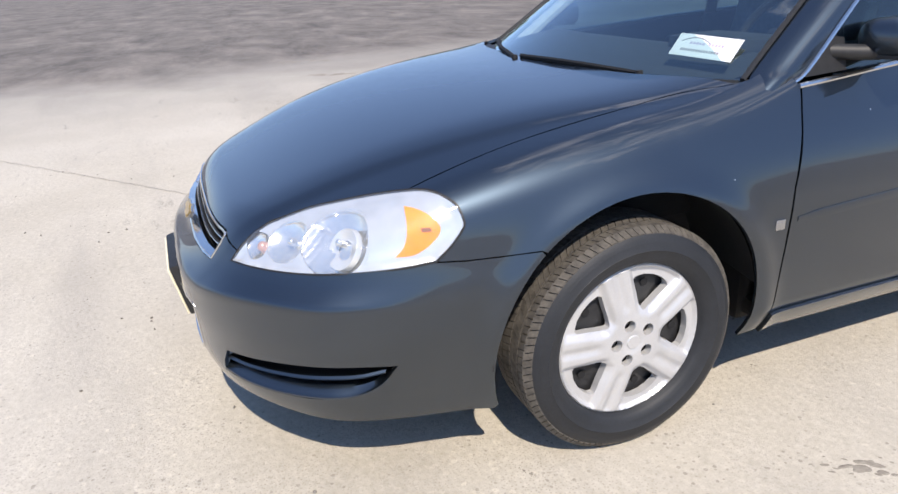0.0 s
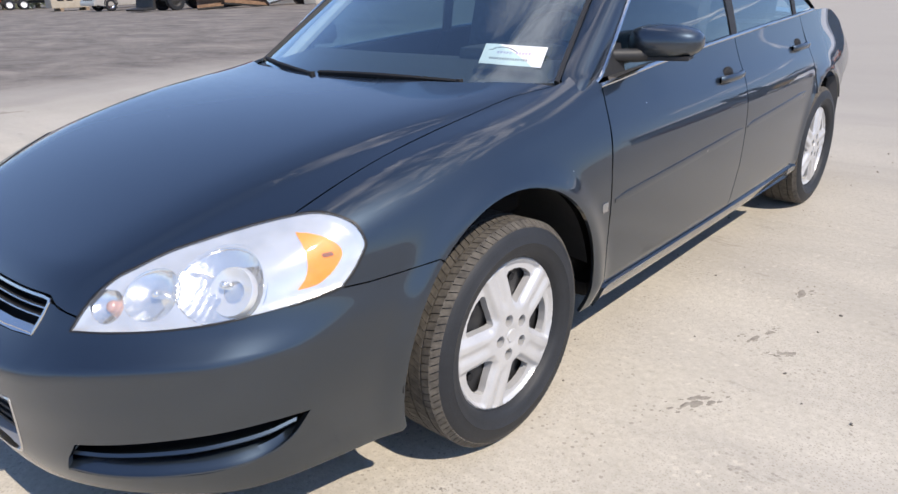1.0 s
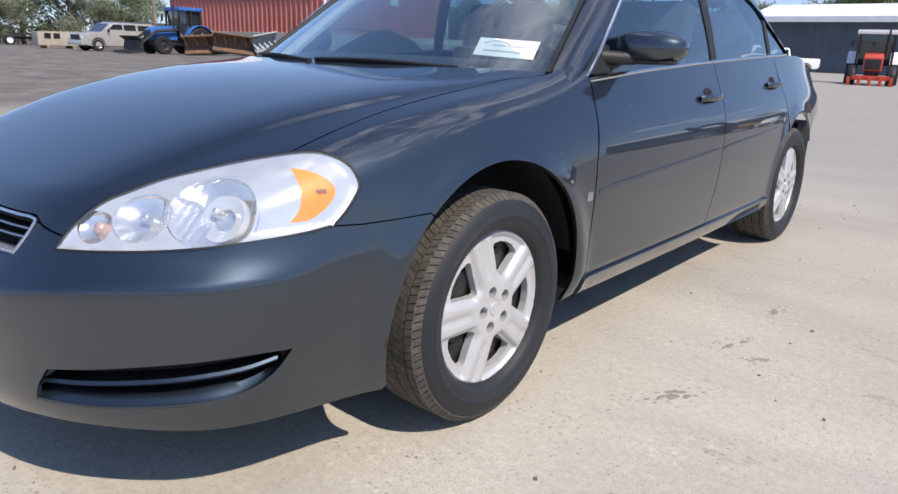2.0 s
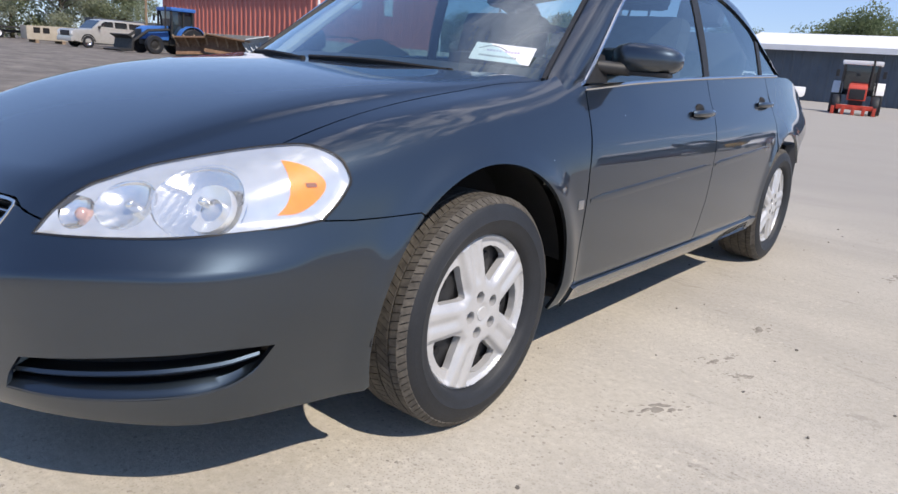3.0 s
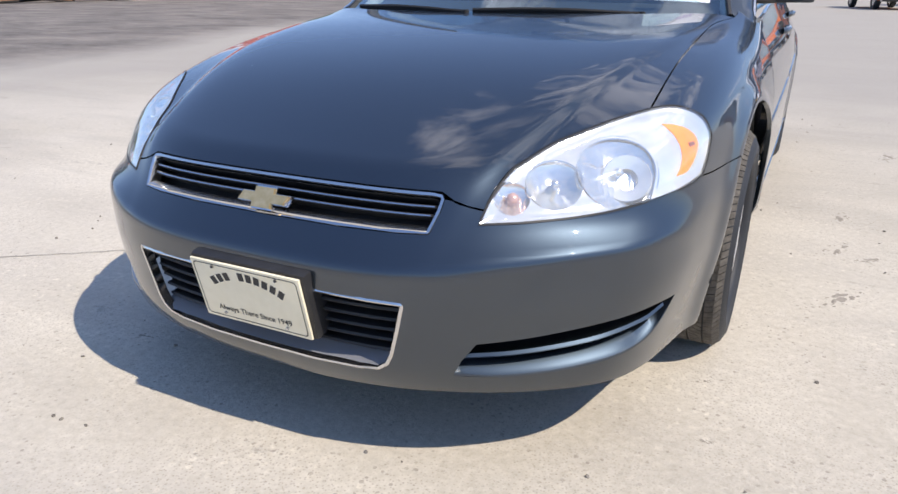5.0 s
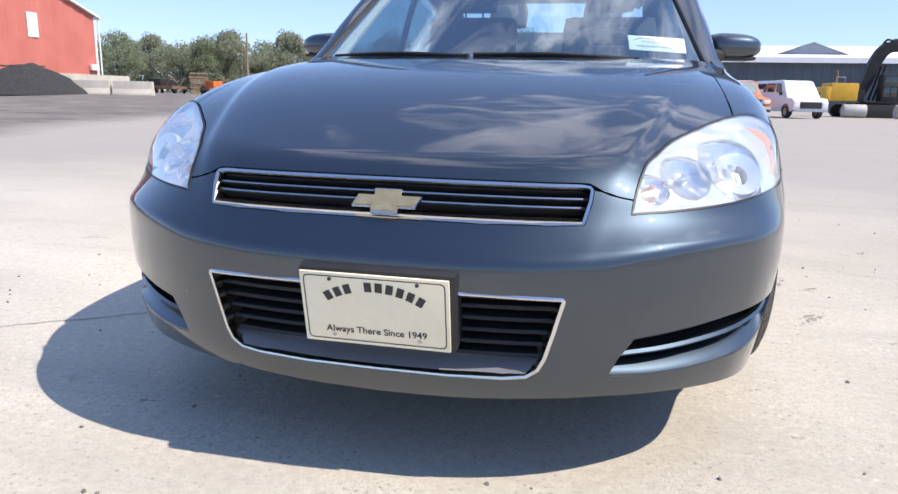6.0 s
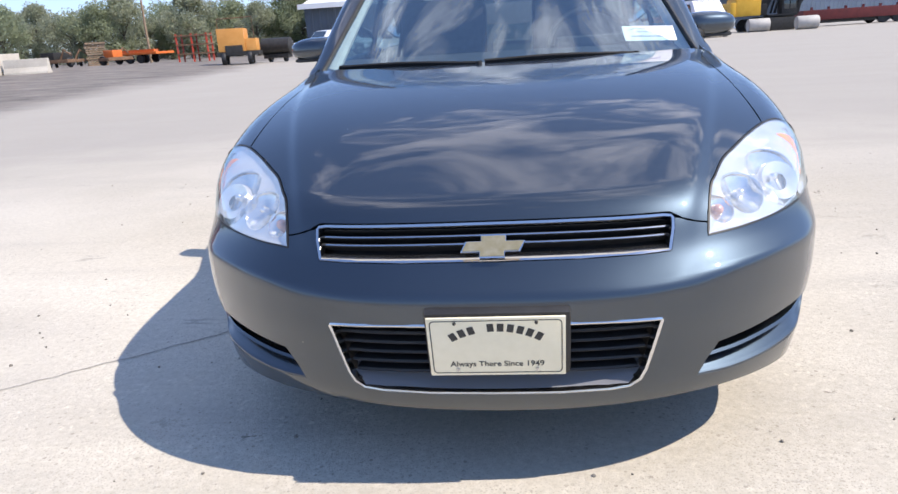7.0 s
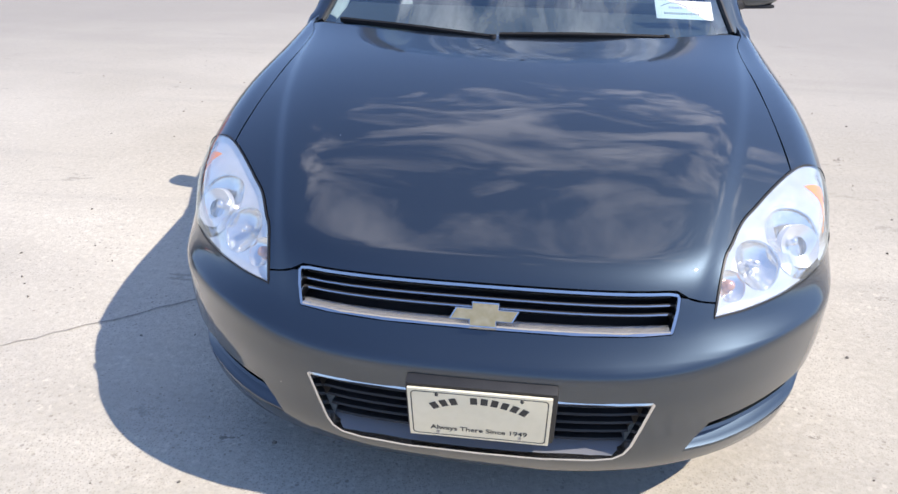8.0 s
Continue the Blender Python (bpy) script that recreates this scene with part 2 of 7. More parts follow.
def flat_mesh(outer, holes=(), step=0.02):
    """Triangles that fill a flat outline with holes, on an even grid. Returns points and faces."""
    loops = [np.array(o, float)[:, :2] for o in (outer, *holes)]
    lo, hi = loops[0].min(0), loops[0].max(0)
    gx, gy = np.meshgrid(np.arange(lo[0], hi[0], step), np.arange(lo[1], hi[1], step * 0.87))
    gx = gx + (np.arange(gx.shape[0]) % 2)[:, None] * step / 2
    grid = np.c_[gx.ravel(), gy.ravel()]
    keep = inside(loops[0], grid)
    for h in loops[1:]:
        keep &= ~inside(h, grid)
    edge = np.concatenate(loops)
    grid = grid[keep]
    near = np.array([np.min(((edge - g) ** 2).sum(1)) for g in grid]) if len(grid) else np.zeros(0)
    grid = grid[near > (0.4 * step) ** 2] if len(grid) else grid
    verts, edges = [], []
    for lp in loops:
        base = len(verts)
        verts += [Vector(v) for v in lp]
        edges += [(base + i, base + (i + 1) % len(lp)) for i in range(len(lp))]
    verts += [Vector(g) for g in grid]
    v, _, f, *_ = delaunay_2d_cdt(verts, edges, [], 0, 1e-6)
    v = np.array([tuple(q) for q in v])
    f = np.array([tuple(t) for t in f if len(t) == 3])
    c = v[f].mean(1)
    ok = inside(loops[0], c)
    for h in loops[1:]:
        ok &= ~inside(h, c)
    return v, f[ok]


# ---- the car's outer form: one closed surface, cut into its panels ----
def smax(a, b, k):
    h = np.clip(0.5 + 0.5 * (a - b) / k, 0, 1)
    return b + (a - b) * h + k * h * (1 - h)


SIDE = spline((0.16, 0.22, 0.32, 0.45, 0.58, 0.7, 0.8, 0.88, 0.95), (0.86, 0.876, 0.891, 0.897, 0.9, 0.888, 0.855, 0.824, 0.8))
PLAN = spline((0.3, 0.7, 1.05, 1.6, 2.5, 3.6, 4.3, 5.0), (-0.103, -0.024, 0.009, 0.019, 0.018, -0.001, -0.052, -0.185))
NOSE = spline((0.16, 0.2, 0.27, 0.36, 0.43, 0.48, 0.502, 0.512, 0.525, 0.545, 0.565, 0.6, 0.64, 0.72, 0.8), (0.086, 0.058, 0.028, 0.016, 0.008, 0.0065, 0.0085, 0.0135, 0.0265, 0.0455, 0.061, 0.081, 0.098, 0.13, 0.172))
SPINE = spline((0.02, 0.08, 0.14, 0.22, 0.4, 0.68, 1.0, 1.3, 1.6), (0.615, 0.668, 0.699, 0.733, 0.803, 0.878, 0.927, 0.961, 1.02))
RIDGE = spline((0.0, 0.148, 0.30, 0.50, 0.80, 1.05, 1.35), (0.405, 0.466, 0.515, 0.573, 0.645, 0.69, 0.73))
FRONT_HUB, REAR_HUB, HUB_Z = 1.005, 3.812, 0.332
ARCH_Y, ARCH_Z, ARCH_R = 0.03, 0.33, 0.40


def side_x(y, z):
    r1, r2 = np.hypot(y - FRONT_HUB - ARCH_Y, z - ARCH_Z), np.hypot(y - REAR_HUB, z - ARCH_Z)
    flare = 0.014 * (np.exp(-((r1 - 0.40) / 0.045) ** 2) + np.exp(-((r2 - 0.40) / 0.045) ** 2))
    # the bumper's shelf runs on round the corner and fades towards the wheel
    rise = np.clip((z - 0.26) / 0.22, 0, 1)
    step = (0.5 - 0.5 * np.tanh((z - 0.590) / 0.050)) * rise * rise * (3 - 2 * rise) - 0.25 * np.clip((z - 0.30) / 0.2, 0, 1)
    fade = np.clip((0.98 - y) / 0.55, 0, 1)
    bulge = 0.025 * step * fade * fade * (3 - 2 * fade)
    # the doors swell below the belt and tuck in towards the sill
    along = np.clip((y - 1.15) / 0.4, 0, 1)
    swell = along * (0.012 * np.exp(-((z - 0.79) / 0.10) ** 2) - 0.055 * np.clip((0.34 - z) / 0.12, 0, 1) ** 1.5)
    return SIDE(z) + PLAN(y) + flare + bulge + swell


def front_y(x, z):
    # the shelf climbs towards the lamps
    out = np.clip((np.abs(x) - 0.30) / 0.40, 0, 1)
    climb = 0.030 * out * out * (3 - 2 * out) * np.exp(-((z - 0.53) / 0.05) ** 2)
    return -0.0626 + 0.031 * (np.abs(x) / 0.37) ** 3.12 + NOSE(z - climb)


def top_z(x, y):
    ax = np.abs(x)
    ridge = RIDGE(y)
    lip = (0.55 + 0.45 * np.clip(1.2 - y / 0.6, 0, 1)) * 0.012 * (0.5 + 0.5 * np.tanh((ax - ridge - 0.010) / 0.015))
    crown = 0.17 * 0.5 * ((ax - ridge + 0.06) + np.sqrt((ax - ridge + 0.06) ** 2 + 0.06 ** 2))
    return SPINE(y) - 0.010 * (ax / 0.6) ** 2 - crown - lip


def rear_y(x, z):
    return 5.03 - 0.22 * (np.abs(x) / 0.85) ** 4 - 0.12 * np.clip((z - 0.7) / 0.3, 0, 2) ** 2 - 0.1 * np.clip((0.35 - z) / 0.2, 0, 1)


def body(p):
    x, y, z = p[..., 0], p[..., 1], p[..., 2]
    slope = 0.2614 * (np.abs(x) / 0.37) ** 2.12
    f = (front_y(x, z) - y) / np.sqrt(1 + slope ** 2)
    s = np.abs(x) - side_x(y, z)
    return smax(smax(smax(f, s, 0.055), z - top_z(x, y), 0.066), y - rear_y(x, z), 0.12)


def meet(f, base, way, near, far):
    """The first place along way, from far inwards, where f turns negative."""
    base, way = np.atleast_2d(np.array(base, float)), np.array(way, float)
    ts = np.linspace(far, near, 160)
    vals = np.stack([f(base + t * way) for t in ts])
    i = np.argmax(vals < 0, 0)
    i = np.clip(i, 1, len(ts) - 1)
    a, b = ts[i - 1].copy(), ts[i].copy()
    for _ in range(22):
        m = (a + b) / 2
        neg = f(base + m[:, None] * way) < 0
        b = np.where(neg, m, b)
        a = np.where(neg, a, m)
    return base + ((a + b) / 2)[:, None] * way


def at_front(x, z):
    return tuple(meet(body, (x, 0, z), (0, -1, 0), -1.2, 0.3)[0])


def at_side(y, z):
    return tuple(meet(body, (0, y, z), (1, 0, 0), 0.3, 1.2)[0])


def at_top(x, y):
    return tuple(meet(body, (x, y, 0), (0, 0, 1), 0.3, 1.3)[0])


def panel(outer, way, f=body, holes=(), step=0.02, thick=0.004, mirror=0, sink=0.0, near=-3.0, far=3.0, bowl=0.0, press=None):
    """Cuts an outline (points on the form) out of the surface f, seen along way. mirror 1: the other side's copy, 2: both halves as one."""
    d = Vector(way).normalized()
    e1 = d.cross((0, 0, 1)) if abs(d.z) < 0.95 else Vector((1, 0, 0))
    e1.normalize()
    e2 = e1.cross(d)
    B = np.array([e1, e2]).T
    flat = [np.array(dense(lp, step)) @ B for lp in (outer, *holes)]
    v, tri = flat_mesh(flat[0], flat[1:], step)
    p = meet(f, v @ B.T, d, near, far)
    eps = 1e-4
    g = np.stack([(f(p + eps * e) - f(p - eps * e)) for e in np.eye(3)], 1)
    g /= np.maximum(np.linalg.norm(g, axis=1), 1e-12)[:, None]
    depth = np.full(len(p), sink)
    if bowl:
        fine = np.array(dense(flat[0], 0.002))
        rim_d = np.array([np.sqrt(np.min(((fine - q) ** 2).sum(1))) for q in v])
        u = np.clip(rim_d / bowl, 0, 1)
        depth = 0.003 + (sink - 0.003) * (1 - (1 - u) ** 2)
    p = p - g * depth[:, None]
    if press:
        p = p + press(p)
    if mirror == 2:
        p[np.abs(p[:, 0]) < 0.003, 0] = 0
    n = np.cross(p[tri[:, 1]] - p[tri[:, 0]], p[tri[:, 2]] - p[tri[:, 0]])
    tri = np.where(((n * g[tri[:, 0]]).sum(1) < 0)[:, None], tri[:, ::-1], tri)
    if mirror:
        q = p * (-1, 1, 1)
        if mirror == 1:
            p, tri, g = q, tri[:, ::-1], g * (-1, 1, 1)
        else:
            tri = np.concatenate([tri, tri[:, ::-1] + len(p)])
            p, g = np.concatenate([p, q]), np.concatenate([g, g * (-1, 1, 1)])
    bm = bmesh.new()
    way_out = bm.verts.layers.float_vector.new("way_out")
    vs = [bm.verts.new(c) for c in p]
    if not bowl and not press:
        for v_, n_ in zip(vs, g):
            v_[way_out] = n_
    for t in tri:
        if len(set(t)) == 3:
            bm.faces.new([vs[i] for i in t])
    if mirror == 2:
        bmesh.ops.remove_doubles(bm, verts=bm.verts, dist=1e-4)
    if thick:
        bm.normal_update()
        rim = [e for e in bm.edges if e.is_boundary]
        back = {}
        for e in rim:
            for w in e.verts:
                if w not in back:
                    back[w] = bm.verts.new(w.co - w.normal * thick * 3)
        for e in rim:
            a, b = e.verts
            lf = e.link_faces[0]
            order = [l.vert for l in lf.loops]
            i = order.index(a)
            if order[(i + 1) % 3] is b:
                bm.faces.new((b, a, back[a], back[b]))
            else:
                bm.faces.new((a, b, back[b], back[a]))
    return bm


def arc(cy, cz, r, a0, a1, n=14):
    return [(cy + r * math.cos(radians(a0 + (a1 - a0) * k / n)), cz + r * math.sin(radians(a0 + (a1 - a0) * k / n))) for k in range(n + 1)]

# ---- the ground ----
def yard_material():
    """Pale worn concrete near the car, greyer tarmac far off, with stains, grit and faint relief."""
    m = shader("worn_concrete_yard", (0.5, 0.47, 0.42), 0.9)
    n, l = m.node_tree.nodes, m.node_tree.links
    b = n["Principled BSDF"]
    tc = n.new("ShaderNodeTexCoord")

    def noise_(scale, detail=5, rough=0.6, warp=0.0, stretch=None):
        t = n.new("ShaderNodeTexNoise")
        t.inputs["Scale"].default_value, t.inputs["Detail"].default_value, t.inputs["Roughness"].default_value, t.inputs["Distortion"].default_value = scale, detail, rough, warp
        if stretch:
            mp = n.new("ShaderNodeMapping")
            mp.inputs["Scale"].default_value = stretch
            mp.inputs["Rotation"].default_value = (0, 0, 0.5)
            l.new(tc.outputs["Object"], mp.inputs["Vector"])
            l.new(mp.outputs[0], t.inputs["Vector"])
        else:
            l.new(tc.outputs["Object"], t.inputs["Vector"])
        return t.outputs["Fac"]

    def ramp(src, a, b_, ca, cb):
        r = n.new("ShaderNodeValToRGB")
        r.color_ramp.elements[0].position, r.color_ramp.elements[1].position = a, b_
        r.color_ramp.elements[0].color, r.color_ramp.elements[1].color = (*ca, 1), (*cb, 1)
        l.new(src, r.inputs["Fac"])
        return r.outputs["Color"]

    def mix(fac, a, c, kind="MIX"):
        x = n.new("ShaderNodeMix")
        x.data_type, x.blend_type = "RGBA", kind
        for src, key in ((fac, 0), (a, 6), (c, 7)):
            if isinstance(src, (int, float)):
                x.inputs[key].default_value = src
            elif isinstance(src, tuple):
                x.inputs[key].default_value = (*src, 1)
            else:
                l.new(src, x.inputs[key])
        return x.outputs[2]

    W, K = (1, 1, 1), (0, 0, 0)
    base = ramp(noise_(0.55, 8, 0.62), 0.32, 0.68, (0.475, 0.435, 0.365), (0.65, 0.608, 0.53))
    fine = ramp(noise_(38, 5, 0.75), 0.30, 0.72, (0.80, 0.785, 0.75), (1.08, 1.075, 1.06))
    base = mix(1.0, base, fine, "MULTIPLY")
    # faint damp and tyre-dirt patches, drawn out along the traffic
    streak = ramp(noise_(0.9, 6, 0.6, 0.6, (0.35, 1.6, 1)), 0.47, 0.70, K, W)
    base = mix(mix(1.0, streak, (0.46, 0.46, 0.46), "MULTIPLY"), base, (0.30, 0.275, 0.245))
    # grit: small dark specks, denser in places
    v = n.new("ShaderNodeTexVoronoi")
    v.voronoi_dimensions = "2D"
    v.inputs["Scale"].default_value = 33
    l.new(tc.outputs["Object"], v.inputs["Vector"])
    vary = n.new("ShaderNodeMath")
    vary.operation = "MULTIPLY_ADD"
    vary.inputs[1].default_value = -0.20
    l.new(v.outputs["Color"], vary.inputs[0])
    l.new(v.outputs["Distance"], vary.inputs[2])
    speck = ramp(vary.outputs[0], 0.0, 0.03, W, K)
    gate = ramp(noise_(5.0, 6, 0.8), 0.47, 0.58, K, W)
    speck = mix(1.0, speck, gate, "MULTIPLY")
    base = mix(mix(1.0, speck, (0.6, 0.6, 0.6), "MULTIPLY"), base, (0.22, 0.19, 0.16))
    v2 = n.new("ShaderNodeTexVoronoi")
    v2.voronoi_dimensions = "2D"
    v2.inputs["Scale"].default_value = 80
    l.new(tc.outputs["Object"], v2.inputs["Vector"])
    grain = mix(1.0, ramp(v2.outputs["Distance"], 0.13, 0.24, W, K), ramp(noise_(2.2, 5, 0.7), 0.38, 0.56, K, W), "MULTIPLY")
    base = mix(mix(1.0, grain, (0.55, 0.55, 0.55), "MULTIPLY"), base, (0.30, 0.255, 0.20))
    pale = mix(1.0, ramp(v2.outputs["Color"], 0.80, 0.92, K, W), ramp(noise_(1.3, 5, 0.7), 0.45, 0.62, K, W), "MULTIPLY")
    base = mix(mix(1.0, pale, (0.5, 0.5, 0.5), "MULTIPLY"), base, (0.76, 0.70, 0.58))
    # darker worn blotches
    blot = ramp(noise_(3.2, 9, 0.75, 0.4, (0.6, 1.5, 1)), 0.61, 0.66, K, W)
    base = mix(mix(1.0, blot, (0.6, 0.6, 0.6), "MULTIPLY"), base, (0.27, 0.24, 0.205))
    # the slabs grow greyer and more worn away from the car's lane
    lane = n.new("ShaderNodeVectorMath")
    lane.operation = "DISTANCE"
    lane.inputs[1].default_value = (-1.2, 0.0, 0)
    l.new(tc.outputs["Object"], lane.inputs[0])
    worn = n.new("ShaderNodeMath")
    worn.operation = "MULTIPLY_ADD"
    worn.inputs[1].default_value = 3.0
    l.new(noise_(0.6, 6, 0.65, 0.4), worn.inputs[0])
    l.new(lane.outputs["Value"], worn.inputs[2])
    grey = n.new("ShaderNodeMapRange")
    grey.inputs[1].default_value, grey.inputs[2].default_value, grey.inputs[3].default_value, grey.inputs[4].default_value = 3.5, 9.5, 0.0, 0.88
    l.new(worn.outputs[0], grey.inputs[0])
    base = mix(grey.outputs[0], base, (0.305, 0.282, 0.248))
    # an old tarmac road runs past to the west
    away = n.new("ShaderNodeVectorMath")
    away.operation = "DOT_PRODUCT"
    away.inputs[1].default_value = (-0.98, -0.18, 0)
    l.new(tc.outputs["Object"], away.inputs[0])
    far = n.new("ShaderNodeMath")
    far.operation = "MULTIPLY_ADD"
    far.inputs[1].default_value = 1 / 6.0
    l.new(away.outputs["Value"], far.inputs[0])
    edge = n.new("ShaderNodeMath")
    edge.operation = "MULTIPLY_ADD"
    edge.inputs[1].default_value = 1.1
    edge.inputs[2].default_value = -1.80
    l.new(noise_(0.12, 6, 0.65, 0.5), edge.inputs[0])
    l.new(edge.outputs[0], far.inputs[2])
    tar = ramp(noise_(0.35, 8, 0.78, 0.3, (1.2, 2.6, 1)), 0.36, 0.66, (0.070, 0.060, 0.052), (0.235, 0.206, 0.177))
    lim = ramp(far.outputs[0], 0.0, 0.40, K, W)
    base = mix(mix(1.0, lim, (0.92, 0.92, 0.92), "MULTIPLY"), base, tar)
    l.new(base, b.inputs["Base Color"])
    bump = n.new("ShaderNodeBump")
    bump.inputs["Strength"].default_value, bump.inputs["Distance"].default_value = 0.6, 0.007
    l.new(noise_(55, 6, 0.75), bump.inputs["Height"])
    l.new(bump.outputs[0], b.inputs["Normal"])
    return m


YARD = yard_material()


def ground_height(x, y):
    """Flat round the car, with a slight rise towards the north-west."""
    r, a = np.hypot(x, y), np.degrees(np.arctan2(-x, y))
    rise = np.exp(-((a - 38) / 16) ** 2) * 0.6
    return rise * np.clip((r - 8) / 40, 0, 1) ** 1.5


def ground_sheet():
    rs = np.concatenate([np.arange(0, 8, 0.5), np.geomspace(8, 3000, 60)])
    n = 120
    verts, faces = [(0, 0, 0)], []
    for r in rs[1:]:
        for k in range(n):
            a = 2 * math.pi * k / n
            x, y = r * math.cos(a), r * math.sin(a)
            verts.append((x, y, float(ground_height(x, y))))
    faces += [(0, 1 + k, 1 + (k + 1) % n) for k in range(n)]
    for i in range(len(rs) - 2):
        for k in range(n):
            a, b = 1 + i * n, 1 + (i + 1) * n
            faces.append((a + k, b + k, b + (k + 1) % n, a + (k + 1) % n))
    return verts, [], faces


tagged(part("ground", ground_sheet(), YARD), "pale worn concrete yard with dark stains", "ground", kind="structure")



def crack(points, width, seed):
    """A thin dark joint that wanders along points."""
    rnd = random.Random(seed)
    pts = dense(points, 0.05, False)
    bm = bmesh.new()
    rows = []
    for i, q in enumerate(pts):
        a, b = pts[max(i - 1, 0)], pts[min(i + 1, len(pts) - 1)]
        t = Vector((b[0] - a[0], b[1] - a[1], 0)).normalized()
        s = Vector((-t.y, t.x, 0))
        c = Vector((q[0], q[1], 0.0025)) + s * rnd.uniform(-0.008, 0.008)
        w = width * rnd.uniform(0.4, 1.2)
        rows.append((bm.verts.new(c - s * w), bm.verts.new(c + s * w)))
    for a, b in zip(rows, rows[1:]):
        bm.faces.new((a[0], b[0], b[1], a[1]))
    return bm


JOINT = textured("joint_dirt", (0.27, 0.245, 0.215), (0.40, 0.365, 0.315), 20, 0.95)
tagged(part("joint", crack([(-9, -5.1), (-3.2, -0.65), (-1.66, 0.51), (-1.14, 0.9), (-0.4, 1.46), (0.3, 2.0)], 0.0035, 4), JOINT), "thin dirty joint across the concrete", "joint", kind="structure")
PEBBLE = textured("grit_stone", (0.10, 0.09, 0.08), (0.22, 0.20, 0.17), 30, 0.9)
rnd = random.Random(11)
bm = bmesh.new()
for i in range(420):
    x, y = rnd.uniform(-3.5, 4.5), rnd.uniform(-2.5, 5.5)
    r = rnd.uniform(0.003, 0.008)
    made = bmesh.ops.create_icosphere(bm, subdivisions=1, radius=r, matrix=pose(x, y, r * 0.3, rnd.uniform(0, 90), 0, rnd.uniform(0, 360)) @ Matrix.Diagonal((1, rnd.uniform(0.6, 1), 0.6, 1)))
tagged(part("gravel", bm, PEBBLE), "scattered dark grit on the concrete", "gravel", kind="stuff")
STAIN = textured("dried_mud", (0.20, 0.175, 0.145), (0.33, 0.30, 0.25), 30, 0.95, 0, 0.004, 90)
bm = bmesh.new()
for i, (x, y, a, r) in enumerate(((0.87, 0.72, 20, 0.022), (1.21, 2.06, 70, 0.075), (1.23, 2.54, 80, 0.07), (1.22, 1.52, 60, 0.085), (1.33, 1.98, 40, 0.05), (-0.73, 0.20, 10, 0.035), (1.51, 4.06, 85, 0.10), (1.82, 2.88, 70, 0.06), (0.93, 0.44, 0, 0.02), (-7.23, 2.07, 60, 0.28), (-9.1, 1.99, 60, 0.35))):
    rm = random.Random(40 + i)
    for _ in range(26):
        t, d = rm.uniform(0, 2 * math.pi), r * math.sqrt(rm.random())
        px, py = d * math.cos(t) * 1.6, d * math.sin(t) * 0.55
        s_ = r * rm.uniform(0.05, 0.24) * (1.15 - d / r)
        lump = bmesh.ops.create_icosphere(bm, subdivisions=2, radius=s_, matrix=pose(x, y, 0.0, 0, 0, a) @ pose(px, py, 0.0, 0, 0, rm.uniform(-25, 25)) @ Matrix.Diagonal((rm.uniform(1.2, 2.4), 0.8, 0.10, 1)))["verts"]
        for v in lump:
            w = 0.25 * s_
            v.co += Vector((noise.noise(v.co * 45), noise.noise(v.co * 45 + Vector((9, 0, 0))), 0)) * w
tagged(part("mud_flecks", bm, STAIN), "dried mud flecks scattered on the pale concrete", "mud", kind="stuff")

# ---- the car ----
car = thing("sedan_car", "slate grey metallic four-door sedan parked on concrete", "car", pose(-0.009, 0, 0))


def side_run(pts):
    return [at_side(y, z) for y, z in pts]


# headlamp outline: inner corner, lower edge, rear tip, then back along the top
LAMP_LOW = flow([at_front(0.486, 0.590), at_front(0.57, 0.594), at_front(0.665, 0.600), at_front(0.745, 0.610), at_side(0.43, 0.624), at_side(0.512, 0.634)], 5)
LAMP_TIP = flow([at_side(0.512, 0.634), at_side(0.550, 0.666), at_side(0.581, 0.702), at_side(0.586, 0.716)], 5)
LAMP_TOP = flow([at_side(0.586, 0.716), at_side(0.582, 0.738), at_side(0.574, 0.757), at_top(0.770, 0.545), at_top(0.735, 0.517), at_top(0.695, 0.470), at_top(0.650, 0.410), at_top(0.605, 0.347), at_top(0.563, 0.288), at_top(0.530, 0.220), at_front(0.512, 0.680), at_front(0.495, 0.636), at_front(0.486, 0.590)], 5)
LAMP = LAMP_LOW[:-1] + LAMP_TIP[:-1] + LAMP_TOP[:-1]
TOP_SEAM = 20          # where the hood's side seam meets the lamp

# bumper cover
seam = side_run([(0.519, 0.6305), (0.58, 0.6265), (0.66, 0.6262), (0.755, 0.631)])
arch_front = side_run(arc(FRONT_HUB + ARCH_Y, ARCH_Z, ARCH_R, 133, 196, 10))
lip = [at_side(0.64, 0.209), at_side(0.50, 0.210), at_front(0.75, 0.213), at_front(0.66, 0.219), at_front(0.57, 0.224), at_front(0.45, 0.226), at_front(0.3, 0.218), at_front(0.15, 0.207), at_front(0, 0.203)]
mouth = [at_front(0, 0.261), at_front(0.15, 0.262), at_front(0.26, 0.266), at_front(0.305, 0.272), at_front(0.328, 0.288), at_front(0.340, 0.312), at_front(0.356, 0.37), at_front(0.372, 0.434), at_front(0.368, 0.439), at_front(0.30, 0.441), at_front(0.15, 0.443), at_front(0, 0.443)]
GRILLE_LOW = [at_front(0, 0.566), at_front(0.2, 0.566), at_front(0.33, 0.567), at_front(0.396, 0.569)]
